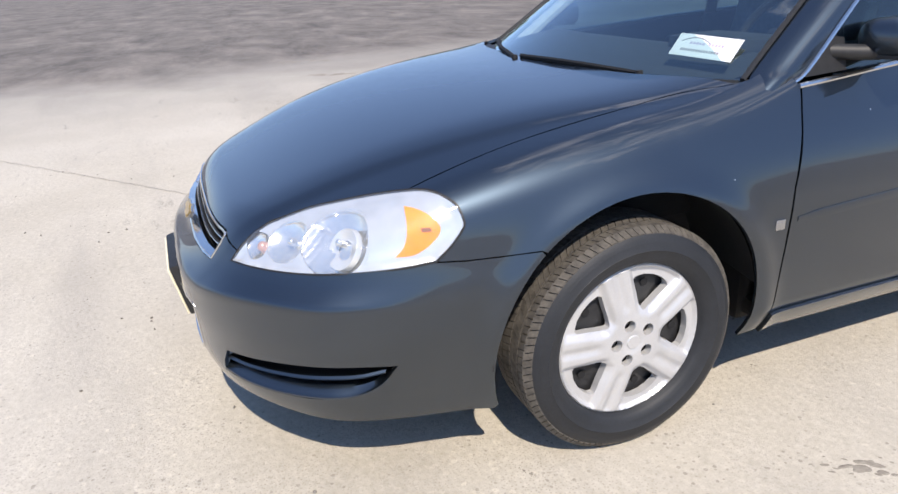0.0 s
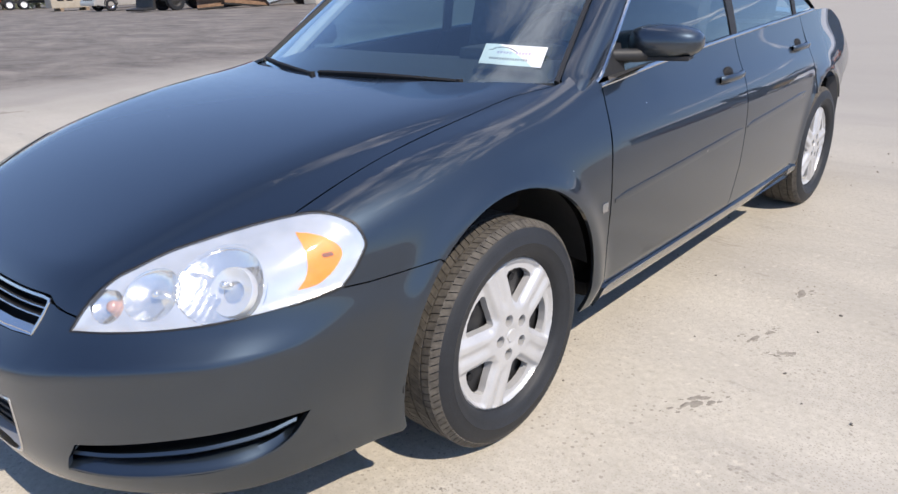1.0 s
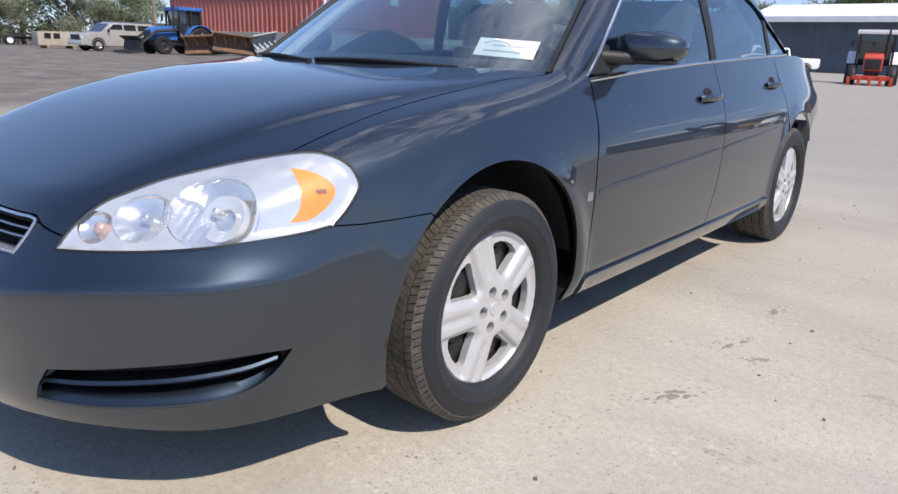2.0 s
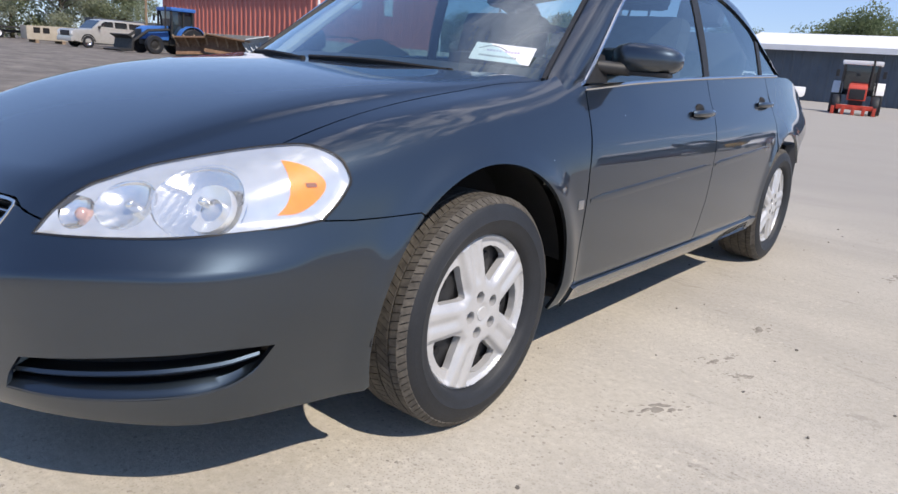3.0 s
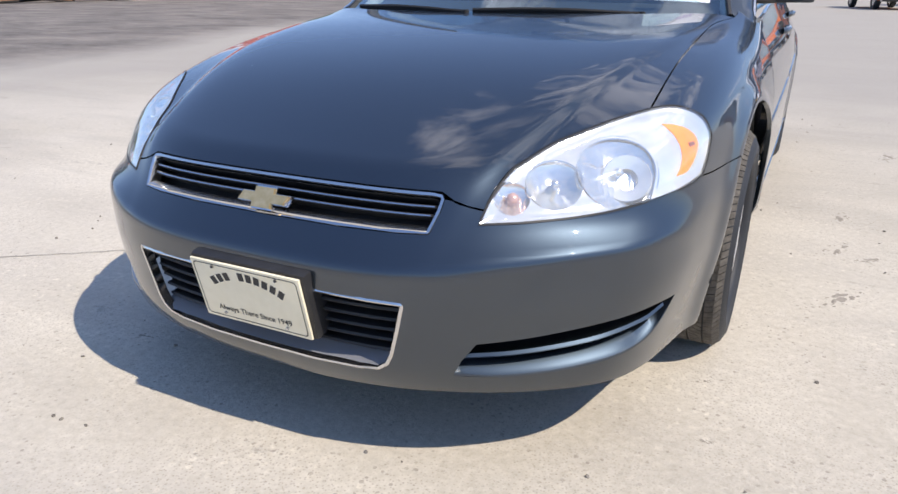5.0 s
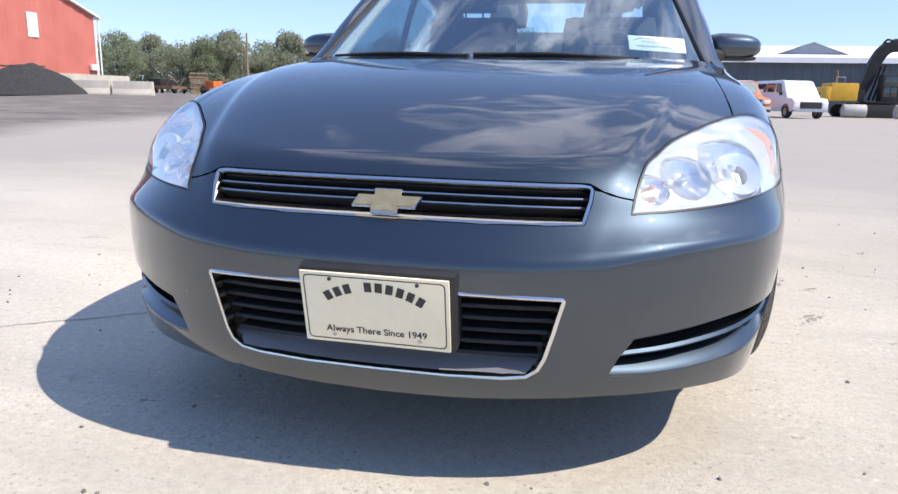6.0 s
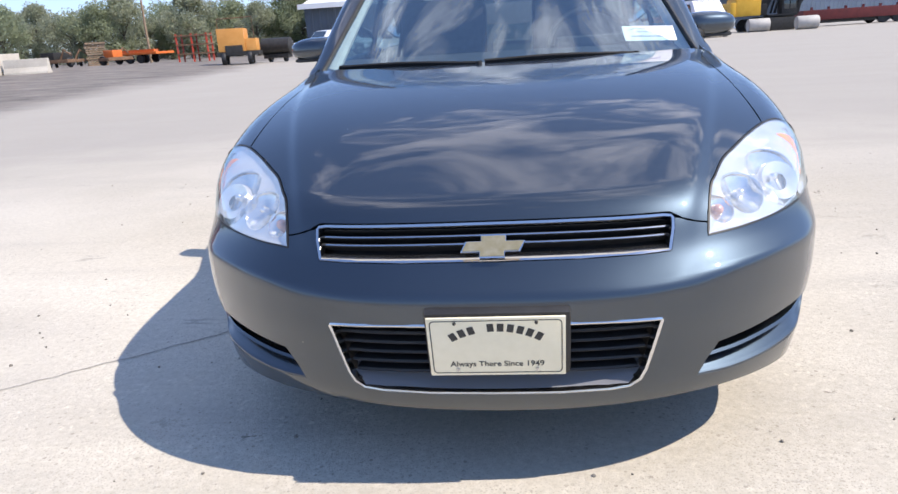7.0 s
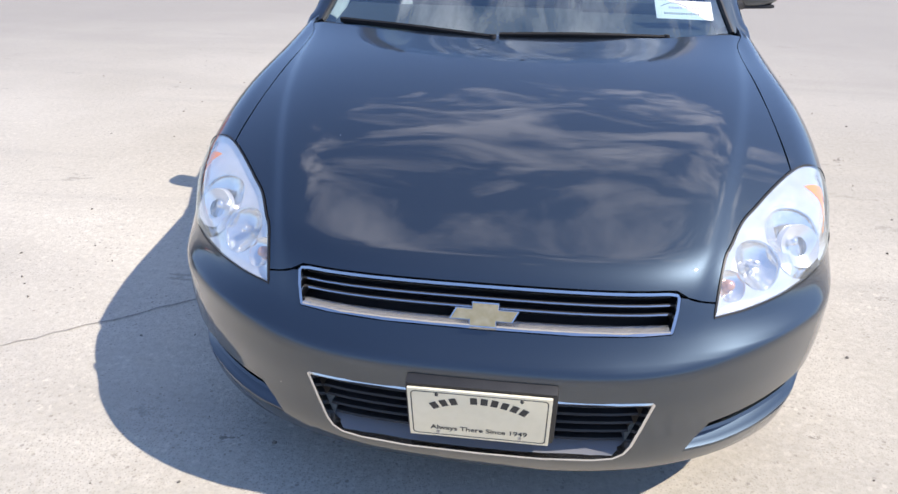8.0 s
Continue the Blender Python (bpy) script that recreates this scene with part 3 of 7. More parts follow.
GRILLE_SIDE = [at_front(0.400, 0.573), at_front(0.410, 0.61), at_front(0.412, 0.632)]
GRILLE_TOP = [at_front(0.405, 0.641), at_front(0.385, 0.6438)] + [at_front(x, 0.6438) for x in np.linspace(0.35, 0, 10)]
FOG_LOW = flow([at_front(0.460, 0.274), at_front(0.55, 0.271), at_front(0.65, 0.275), at_front(0.74, 0.284), at_side(0.315, 0.296), at_side(0.365, 0.325), at_side(0.405, 0.382)], 5)
FOG_HIGH = flow([at_side(0.405, 0.382), at_side(0.32, 0.385), at_front(0.75, 0.382), at_front(0.68, 0.374), at_front(0.6, 0.364), at_front(0.507, 0.353)], 5)
FOG = FOG_LOW[:-1] + FOG_HIGH + [at_front(0.478, 0.312)]
bumper_edge = GRILLE_LOW + GRILLE_SIDE + [at_front(0.425, 0.630), at_front(0.440, 0.624), at_front(0.465, 0.6175), at_front(0.4875, 0.613), at_front(0.4845, 0.600)] + LAMP_LOW[:-1] + seam + arch_front + lip + [at_front(0, 0.22), at_front(0, 0.24)] + mouth + [at_front(0, z) for z in (0.46, 0.48, 0.50, 0.52, 0.535, 0.55)]
front_bumper = part("front_bumper", panel(bumper_edge, (0.62, -0.78, 0.08), holes=[FOG], mirror=2, step=0.012), PAINT, car, "slate painted bumper cover")

# hood
hood_front = [at_front(x, 0.6462) for x in np.linspace(0, 0.385, 16)] + [at_front(0.402, 0.6455), at_front(0.4145, 0.6395), at_front(0.430, 0.6312), at_front(0.455, 0.6232), at_front(0.478, 0.6183), at_front(0.4875, 0.6165)]
seam_hood = flow([at_top(0.712, 0.500), at_top(0.713, 0.66), at_top(0.714, 0.81), at_top(0.718, 1.06), at_top(0.726, 1.25), at_top(0.765, 1.392)], 5)
hood_rear = flow([at_top(0.765, 1.392), at_top(0.64, 1.318), at_top(0.47, 1.250), at_top(0.2, 1.214), at_top(0, 1.207)], 5)
lamp_run = [np.array(q) + (-0.003, 0.004, 0.002) for q in LAMP_TOP[::-1]]
hood_half = hood_front + lamp_run[4:len(LAMP_TOP) - 19] + seam_hood + hood_rear[1:]
hood = part("hood", panel(hood_half, (0, -0.25, 0.97), mirror=2, step=0.0105), PAINT, car)

# fenders
seam_fender = [np.array(q) + (0.0045, 0, 0) for q in seam_hood]
fender = LAMP_TIP[1:-1] + LAMP_TOP[:TOP_SEAM + 1] + seam_fender + [at_top(0.772, 1.44)] + side_run([(1.50, 0.962), (1.545, 0.946), (1.558, 0.922), (1.528, 0.812), (1.493, 0.678), (1.482, 0.50), (1.468, 0.34), (1.457, 0.258), (1.385, 0.250)]) + side_run([(FRONT_HUB + ARCH_Y + (ARCH_R - 0.036 * max(0.0, 1 - a / 75)) * math.cos(radians(a)), ARCH_Z + ARCH_R * math.sin(radians(a))) for a in np.linspace(-6, 132, 29)]) + [np.array(q) + (0, 0, 0.0035) for q in seam[::-1]]


def belt(y):
    return float(np.interp(y, (1.55, 1.89, 2.42, 3.19, 3.82, 4.6), (0.922, 0.948, 0.978, 1.012, 1.035, 1.04)))


door1 = side_run([(1.470, 0.318), (1.474, 0.34), (1.488, 0.50), (1.499, 0.678), (1.534, 0.812), (1.562, 0.915)] + [(y, belt(y) - 0.004) for y in (1.6, 1.8, 2.1, 2.4, 2.64)] + [(2.63, 0.84), (2.575, 0.64), (2.555, 0.48), (2.50, 0.34), (2.492, 0.318)])
door2 = side_run([(2.498, 0.318), (2.506, 0.34), (2.561, 0.48), (2.581, 0.64), (2.636, 0.84)] + [(y, belt(y) - 0.004) for y in (2.646, 2.9, 3.2, 3.55)] + [(3.58, 0.8)] + arc(REAR_HUB, ARCH_Z, ARCH_R + 0.02, 128, 186, 10))
quarter = side_run([(y, belt(y) - 0.004 - 0.35 * max(0.0, y - 4.05) ** 2) for y in (3.556, 3.8, 4.1, 4.3, 4.5)] + [(4.64, 0.93), (4.66, 0.86), (4.66, 0.74), (4.58, 0.70), (4.30, 0.66)] + arc(REAR_HUB, ARCH_Z, ARCH_R, 33, 128, 20) + [(3.586, 0.8)])
sill = side_run([(1.464, 0.245), (1.470, 0.312), (2.0, 0.312), (2.46, 0.312), (3.0, 0.312), (3.39, 0.312), (3.42, 0.245), (2.5, 0.240)])
for k in (0, 1):
    sx = -1 if k else 1
    part("fender", panel(fender, (0.80, -0.25, 0.55), mirror=k, step=0.018), PAINT, car)
    d1 = part("front_door", panel(door1, (1, 0, 0.25), step=0.03, mirror=k), PAINT, car)
    d2 = part("rear_door", panel(door2, (1, 0, 0.25), step=0.03, mirror=k), PAINT, car)
    part("rear_fender", panel(quarter, (1, 0.1, 0.25), step=0.035, mirror=k), PAINT, car)
    part("sill", panel(sill, (1, 0, 0), step=0.04, mirror=k, sink=-0.010), PAINT, car)
    # side mouldings and handles
    for door, ys in ((d1, (1.515, 2.55)), (d2, (2.60, 3.40))):
        run = [at_side(y, 0.588 + 0.043 * (y - 1.51)) for y in np.linspace(*ys, 14)]
        bm = bmesh.new()
        rings = []
        for i, q in enumerate(run):
            w = 0.5 if i in (0, len(run) - 1) else 1.0
            rings.append([bm.verts.new((sx * (q[0] + dx * w), q[1], q[2] + dz * w)) for dx, dz in ((-0.004, -0.015), (0.003, -0.013), (0.005, 0.006), (0.003, 0.013), (-0.006, 0.016))])
        for a, b in zip(rings, rings[1:]):
            for j in range(4):
                f = (a[j], b[j], b[j + 1], a[j + 1])
                bm.faces.new(f if sx > 0 else f[::-1])
        for r in (rings[0], rings[-1]):
            bm.faces.new(r)
        part("side_moulding", bm, PAINT, door)
    for door, yc, zc in ((d1, 2.49, 0.848), (d2, 3.42, 0.885)):
        xs = at_side(yc, zc)[0]
        bm = bmesh.new()
        bmesh.ops.create_uvsphere(bm, u_segments=20, v_segments=12, radius=1)
        bmesh.ops.transform(bm, matrix=pose(sx * (xs - 0.012), yc - 0.005, zc + 0.004) @ Matrix.Diagonal((0.017, 0.05, 0.033, 1)), verts=bm.verts)
        # no real hollow: a near-black dome paints its shade
        part("handle_recess", bm, DARK, door, "near-black dome painting the shaded hollow behind the handle")
        pts = [(xs + d, yc + dy, zc + dz) for dy, d, dz in ((-0.105, 0.001, -0.002), (-0.085, 0.018, 0.0), (-0.03, 0.030, 0.001), (0.03, 0.031, 0.002), (0.08, 0.020, 0.002), (0.10, 0.001, 0.0))]
        bm = tube(bmesh.new(), [(sx * q[0], q[1], q[2]) for q in flow(pts, 4)], 0.014, 10)
        bmesh.ops.scale(bm, vec=(0.75, 1, 1.0), verts=bm.verts, space=Matrix.Translation((-sx * (xs + 0.02), 0, 0)))
        part("door_handle", bm, PAINT, door)
    q = at_side(1.453, 0.582)
    part("side_badge", block((sx * q[0] - 0.003, 1.437, 0.568), (sx * q[0] + 0.004, 1.469, 0.597), 0.002, None), DULL_CHROME, car, "small square badge")

# dark shell behind the panels
for lo, hi in (((-0.60, 0.20, 0.24), (0.60, 1.25, 0.60)), ((-0.66, 0.55, 0.55), (0.66, 1.38, 0.74)), ((-0.50, 0.15, 0.23), (0.50, 0.3, 0.57)), ((-0.78, 1.48, 0.225), (0.78, 3.35, 0.60)), ((-0.62, 3.3, 0.22), (0.62, 4.7, 0.66)), ((-0.84, 1.50, 0.246), (0.84, 3.38, 0.300)), ((-0.78, 4.24, 0.28), (0.78, 4.56, 0.64))):
    part("underbody_section", block(lo, hi, 0.02), DARK, car, "dark underbody and engine bay", soft=False)
for y0 in (FRONT_HUB + ARCH_Y, REAR_HUB):
    for sx in (1, -1):
        bm = bmesh.new()
        edge_x = 0.878 if y0 < 2 else 0.80
        spin(bm, [(0.60, 0.05), (0.60, 0.425), (0.74, 0.43), (edge_x, 0.405)], "x", 30, radians(10), radians(180))
        bmesh.ops.transform(bm, matrix=Matrix.Translation((0, y0, ARCH_Z)), verts=bm.verts)
        if sx < 0:
            bmesh.ops.scale(bm, vec=(-1, 1, 1), verts=bm.verts)
        part("wheel_liner", bm, BLACK, car, "black plastic wheel arch liner")


# upper grille
def ribbon(points, prof, closed=False, mirror=False, material=CHROME, name="bar", parent=None, label="", up=(0, 0, 1)):
    """A bar of a given section (out, up) swept along points on the form."""
    pts = [np.array(p, float) for p in points]
    if mirror:
        pts = [p * (-1, 1, 1) for p in pts[::-1]] + (pts[1:] if abs(pts[0][0]) < 1e-6 else pts)
    n = len(pts)
    out = []
    bm = bmesh.new()
    for i, p in enumerate(pts):
        a, b = (pts[i - 1], pts[(i + 1) % n]) if closed else (pts[max(i - 1, 0)], pts[min(i + 1, n - 1)])
        t = Vector(b - a).normalized()
        eps = 1e-3
        g = Vector([float(body(p + eps * e) - body(p - eps * e)) for e in np.eye(3)]).normalized()
        u = g.cross(t).normalized()
        out.append([bm.verts.new(Vector(p) + g * o + u * w) for o, w in prof])
    m = len(prof)
    for i in range(n if closed else n - 1):
        a, b = out[i], out[(i + 1) % n]
        for j in range(m):
            bm.faces.new((a[j], b[j], b[(j + 1) % m], a[(j + 1) % m]))
    if not closed:
        bm.faces.new(out[0])
        bm.faces.new(out[-1][::-1])
    bmesh.ops.recalc_face_normals(bm, faces=bm.faces)
    return part(name, bm, material, parent, label, angle=35)


ring_half = GRILLE_LOW + GRILLE_SIDE + GRILLE_TOP
grille_ring = dense(ring_half, 0.03, False)
full_ring = grille_ring + [p * (-1, 1, 1) for p in grille_ring[::-1][1:-1]]
grille = ribbon(full_ring, [(-0.030, -0.001), (-0.004, -0.001), (0.002, 0.002), (0.001, 0.008), (-0.006, 0.010), (-0.030, 0.008)], True, name="grille", parent=car, label="chrome-rimmed upper grille", material=CHROME)
# the chrome's broad lower band
low_band = dense([at_front(x, 0.573) for x in (0, 0.1, 0.2, 0.3, 0.392)], 0.04, False)
ribbon(low_band, [(-0.002, -0.004), (0.003, 0.002), (-0.012, 0.017), (-0.024, 0.018), (-0.024, -0.004)], mirror=True, name="lower_band", parent=grille, material=CHROME)


def at_grid(x, z, sink):
    q = at_front(x, z)
    return (q[0], q[1] + sink, q[2])


for z, w in ((0.597, 0.398), (0.613, 0.402), (0.629, 0.404)):
    ribbon([at_grid(x, z, 0.018) for x in np.linspace(0, w, 9)], [(-0.03, -0.004), (0.002, -0.003), (0.004, 0.0), (0.001, 0.0035), (-0.03, 0.004)], mirror=True, name="grille_bar", parent=grille, material=BLACK)
    ribbon([at_grid(x, z, 0.016) for x in np.linspace(0, w - 0.012, 9)], [(0.0, -0.0012), (0.0035, -0.001), (0.0035, 0.0022), (0.0, 0.003)], mirror=True, name="bar_edge", parent=grille, material=DULL_CHROME, label="satin strip on the bar's edge")
# a near-black sheet paints the shade between the upper bars
part("grille_gap_shade", panel([at_front(0, 0.55), at_front(0.2, 0.55), at_front(0.42, 0.55), at_front(0.43, 0.64), at_front(0.2, 0.66), at_front(0, 0.66)], (0, -1, 0), mirror=2, sink=0.055, thick=0, step=0.04), DARK, grille)


# emblem: a plain cross-like shape, wider than high
def prism(outline, depth, m, bevel=0.002):
    bm = bmesh.new()
    a = [bm.verts.new((x, 0, z)) for x, z in outline]
    b = [bm.verts.new((x, depth, z)) for x, z in outline]
    f = bm.faces.new(a)
    bm.faces.new(b[::-1])
    for i in range(len(a)):
        j = (i + 1) % len(a)
        bm.faces.new((a[i], b[i], b[j], a[j]))
    bmesh.ops.recalc_face_normals(bm, faces=bm.faces)
    if bevel:
        bmesh.ops.bevel(bm, geom=list(f.edges), offset=bevel, segments=2, affect="EDGES")
    bmesh.ops.transform(bm, matrix=m, verts=bm.verts)
    return bm


TIE = [(-0.072, -0.012), (-0.030, -0.012), (-0.030, -0.026), (0.026, -0.026), (0.026, -0.012), (0.060, -0.012), (0.072, 0.012), (0.030, 0.012), (0.030, 0.026), (-0.026, 0.026), (-0.026, 0.012), (-0.060, 0.012)]
em_at = pose(0.009, 0.006, 0.603, -27, 0, 0)
emblem = part("emblem", prism(TIE, 0.013, em_at, 0.003), CHROME, grille, "gold emblem with a chrome rim")
part("emblem_face", prism([(x * 0.95, z * 0.88) for x, z in TIE], 0.006, em_at @ Matrix.Translation((0, -0.003, 0)), 0.001), GOLD, emblem, "worn gold face")

# lower grille
mouth_full = [np.array(p) for p in dense(mouth, 0.03, False)]
mouth_ring = mouth_full + [p * (-1, 1, 1) for p in mouth_full[::-1][1:-1]]
lower = ribbon(mouth_ring, [(-0.02, -0.002), (0.001, -0.002), (0.003, 0.002), (0.001, 0.0055), (-0.02, 0.006)], True, name="lower_grille", parent=car, label="black slatted lower grille with a bright rim", material=CHROME)
for i, z in enumerate((0.310, 0.335, 0.360, 0.385, 0.410, 0.430)):
    w = float(np.interp(z, (0.29, 0.434), (0.318, 0.362)))
    ribbon([at_grid(x, z, 0.03) for x in np.linspace(0, w, 7)], [(-0.035, -0.004), (0.002, -0.004), (0.005, 0.0), (0.002, 0.004), (-0.035, 0.005)], mirror=True, name="grille_slat", parent=lower, material=BLACK)
shelf = bmesh.new()
rows_ = []
for x in np.linspace(-0.33, 0.33, 23):
    zl = 0.264 + 0.022 * (abs(x) / 0.33) ** 6
    q = at_front(abs(x), zl)
    rows_.append([shelf.verts.new((x, q[1] + dy, zl + dz)) for dy, dz in ((0.003, 0.0), (0.012, 0.008), (0.045, 0.020), (0.055, 0.034))])
for a, b in zip(rows_, rows_[1:]):
    for j in range(3):
        shelf.faces.new((a[j], b[j], b[j + 1], a[j + 1]))
part("mouth_shelf", shelf, shader("grey_ledge_plastic", (0.18, 0.185, 0.20), 0.4), lower, "smooth grey ledge under the slats")
# sunk sheet whose black colour stands for the shade behind the slats
part("grille_gap_shade", panel([at_front(0, 0.25), at_front(0.2, 0.25), at_front(0.36, 0.27), at_front(0.385, 0.445), at_front(0.2, 0.45), at_front(0, 0.45)], (0, -1, 0), mirror=2, sink=0.075, thick=0, step=0.04), DARK, lower)

# front plate on its bracket
plate_at = pose(0.011, -0.064, 0.396, 12, 0, 0.5)
bracket = part("plate_bracket", box(bmesh.new(), (-0.156, 0.002, -0.082), (0.162, 0.062, 0.085), 0.014, plate_at), BLACK, car, "black plastic plate bracket")
plate = part("front_plate", box(bmesh.new(), (-0.150, -0.004, -0.078), (0.150, 0.002, 0.077), 0.0022, plate_at), PLATE, bracket, "cream plate with a dark border line")


def rounded(w, h, r, n=5):
    return [(sx * (w - r) + r * math.cos(radians(a)), sz * (h - r) + r * math.sin(radians(a))) for sx, sz, a0 in ((1, 1, 0), (-1, 1, 90), (-1, -1, 180), (1, -1, 270)) for a in [a0 + 90 * k / n for k in range(n + 1)]]


def frame_line(w, h, r, t, m):
    bm = bmesh.new()
    a, b = rounded(w, h, r), rounded(w - t, h - t, r - t * 0.6)
    va, vb = [bm.verts.new((x, 0, z)) for x, z in a], [bm.verts.new((x, 0, z)) for x, z in b]
    for i in range(len(a)):
        j = (i + 1) % len(a)
        bm.faces.new((va[i], va[j], vb[j], vb[i]))
    bmesh.ops.transform(bm, matrix=m, verts=bm.verts)
    return bm


part("border_line", frame_line(0.143, 0.071, 0.010, 0.0022, plate_at @ Matrix.Translation((0, -0.0046, 0))), INK, plate, soft=False)
bar_mesh = None
for i in range(10):
    if i == 3:
        continue
    a = (i - 4.5) / 4.5 * 0.50
    cx, cz = 0.195 * math.sin(a), 0.052 - 0.195 * (1 - math.cos(a))
    if bar_mesh is None:
        bar = part("name_bar", block((-0.0072, -0.0009, -0.010), (0.0072, 0, 0.010)), INK, plate, soft=False)
        bar_mesh = bar.data
    else:
        bar = new("name_bar", bar_mesh)
        bar.parent = plate
    bar.matrix_local = plate_at @ pose(cx, -0.0042, cz, 0, math.degrees(a), 0)


def lettering(text, size, m, width=None):
    cu = bpy.data.curves.new("lettering", "FONT")
    cu.body, cu.size, cu.align_x, cu.align_y, cu.offset = text, size, "CENTER", "CENTER", size * 0.018
    tmp = new("lettering", cu)
    bpy.context.view_layer.update()
    me = bpy.data.meshes.new_from_object(tmp.evaluated_get(bpy.context.evaluated_depsgraph_get()))
    bpy.data.objects.remove(tmp)
    bm = bmesh.new()
    bm.from_mesh(me)
    bpy.data.meshes.remove(me)
    if width:
        xs = [v.co.x for v in bm.verts]
        k = width / (max(xs) - min(xs))
        bmesh.ops.scale(bm, vec=(k, k, 1), verts=bm.verts)
    bmesh.ops.transform(bm, matrix=m @ pose(0, 0, 0, 90, 0, 0), verts=bm.verts)
    return bm


part("lettering", lettering("Always There Since 1949", 0.016, plate_at @ Matrix.Translation((0, -0.0046, -0.046)), 0.208), INK, plate, "small dark printed words", soft=False)
for x, z in ((-0.088, 0.064), (0.088, 0.064), (-0.088, -0.060), (0.088, -0.060)):
    bm = bmesh.new()
    bmesh.ops.create_cone(bm, cap_ends=True, segments=14, radius1=0.0042, radius2=0.0034, depth=0.004, matrix=plate_at @ pose(x, -0.005, z, 90, 0, 0))
    part("plate_screw", bm, DULL_CHROME if z < 0 else INK, plate, "rusty screw" if z < 0 else "empty screw hole")

# fog slots
for k in (0, 1):
    sx = -1 if k else 1
    # the slot's depth is darkened by colour, on a sheet sunk 5 cm
    fog = part("fog_recess", panel(FOG, (0.62, -0.78, 0.08), mirror=k, sink=0.05, thick=0, step=0.03), DARK, front_bumper, "slot in the bumper, its shade painted near-black")
    rim = [np.array(q) * (sx, 1, 1) for q in dense(FOG, 0.025)]
    low = [np.array(q) for q in dense(FOG_LOW, 0.03, False)]
    # painted lower ledge, curling inwards
    bm = bmesh.new()
    rings = []
    for i, q in enumerate(low):
        s_ = min(1.0, 4.0 * (1 - i / (len(low) - 1)))
        n_ = np.array([q[0] / 0.9 * 0.6, -0.7, 0])
        n_ /= np.linalg.norm(n_)
        rings.append([bm.verts.new(((q + n_ * o + np.array((0, 0, h * s_))) * (sx, 1, 1)).tolist()) for o, h in ((0.0, -0.001), (-0.001, 0.004), (-0.010, 0.010), (-0.020, 0.024), (-0.045, 0.032))])
    for a, b in zip(rings, rings[1:]):
        for j in range(4):
            f = (a[j], b[j], b[j + 1], a[j + 1])
            bm.faces.new(f if sx < 0 else f[::-1])
    part("slot_ledge", bm, PAINT, front_bumper)
    mids = [at_front(x, z) for x, z in ((0.485, 0.318), (0.56, 0.322), (0.64, 0.329), (0.72, 0.338))] + [at_side(0.30, 0.348), at_side(0.372, 0.362)]
    bar = [np.array(q) for q in flow(mids, 4)]
    bm = bmesh.new()
    rings = []
    for q in bar:
        n_ = np.array([q[0] / 0.9 * 0.6, -0.7, 0])
        n_ /= np.linalg.norm(n_)
        rings.append([bm.verts.new(((q + n_ * o + np.array((0, 0, h))) * (sx, 1, 1)).tolist()) for o, h in ((-0.05, -0.004), (-0.012, -0.005), (-0.007, 0.0), (-0.012, 0.006), (-0.05, 0.010))])
    for a, b in zip(rings, rings[1:]):
        for j in range(4):
            f = (a[j], b[j], b[j + 1], a[j + 1])
            bm.faces.new(f if sx < 0 else f[::-1])
    part("slot_bar", bm, PAINT, front_bumper)


# ---- headlamps ----
BOWL = textured("lamp_chrome", (0.74, 0.74, 0.73), (0.88, 0.88, 0.87), 25, 0.15, 0.64, 0.0006, 26)
CUP = textured("reflector_chrome", (0.78, 0.78, 0.77), (0.90, 0.90, 0.89), 40, 0.14, 0.86, 0.0007, 60)
SIGNAL = shader("clear_pink_bulb_cover", (0.62, 0.38, 0.33), 0.2, 0.3, Coat_Weight=1.0)
SMOKE = shader("lamp_gasket", (0.012, 0.012, 0.013), 0.5)


LAMP_AXIS = np.array((0.30, -0.80, 0.52)) / np.linalg.norm((0.30, -0.80, 0.52))
LAMP_U = np.cross(LAMP_AXIS, (0, 0, 1)) / np.linalg.norm(np.cross(LAMP_AXIS, (0, 0, 1)))
LAMP_V = np.cross(LAMP_U, LAMP_AXIS)
CUPS = (("main_reflector", 0.703, 0.681, 0.088, 0.040, 480), ("inner_reflector", 0.598, 0.664, 0.060, 0.034, 0), ("signal_reflector", 0.531, 0.639, 0.037, 0.018, 500))


def cup_ring(c, r):
    return [meet(body, c + r * (math.cos(a) * LAMP_U + math.sin(a) * LAMP_V), LAMP_AXIS, -0.15, 0.15)[0] for a in np.linspace(0, 2 * math.pi, 41)[:-1]]


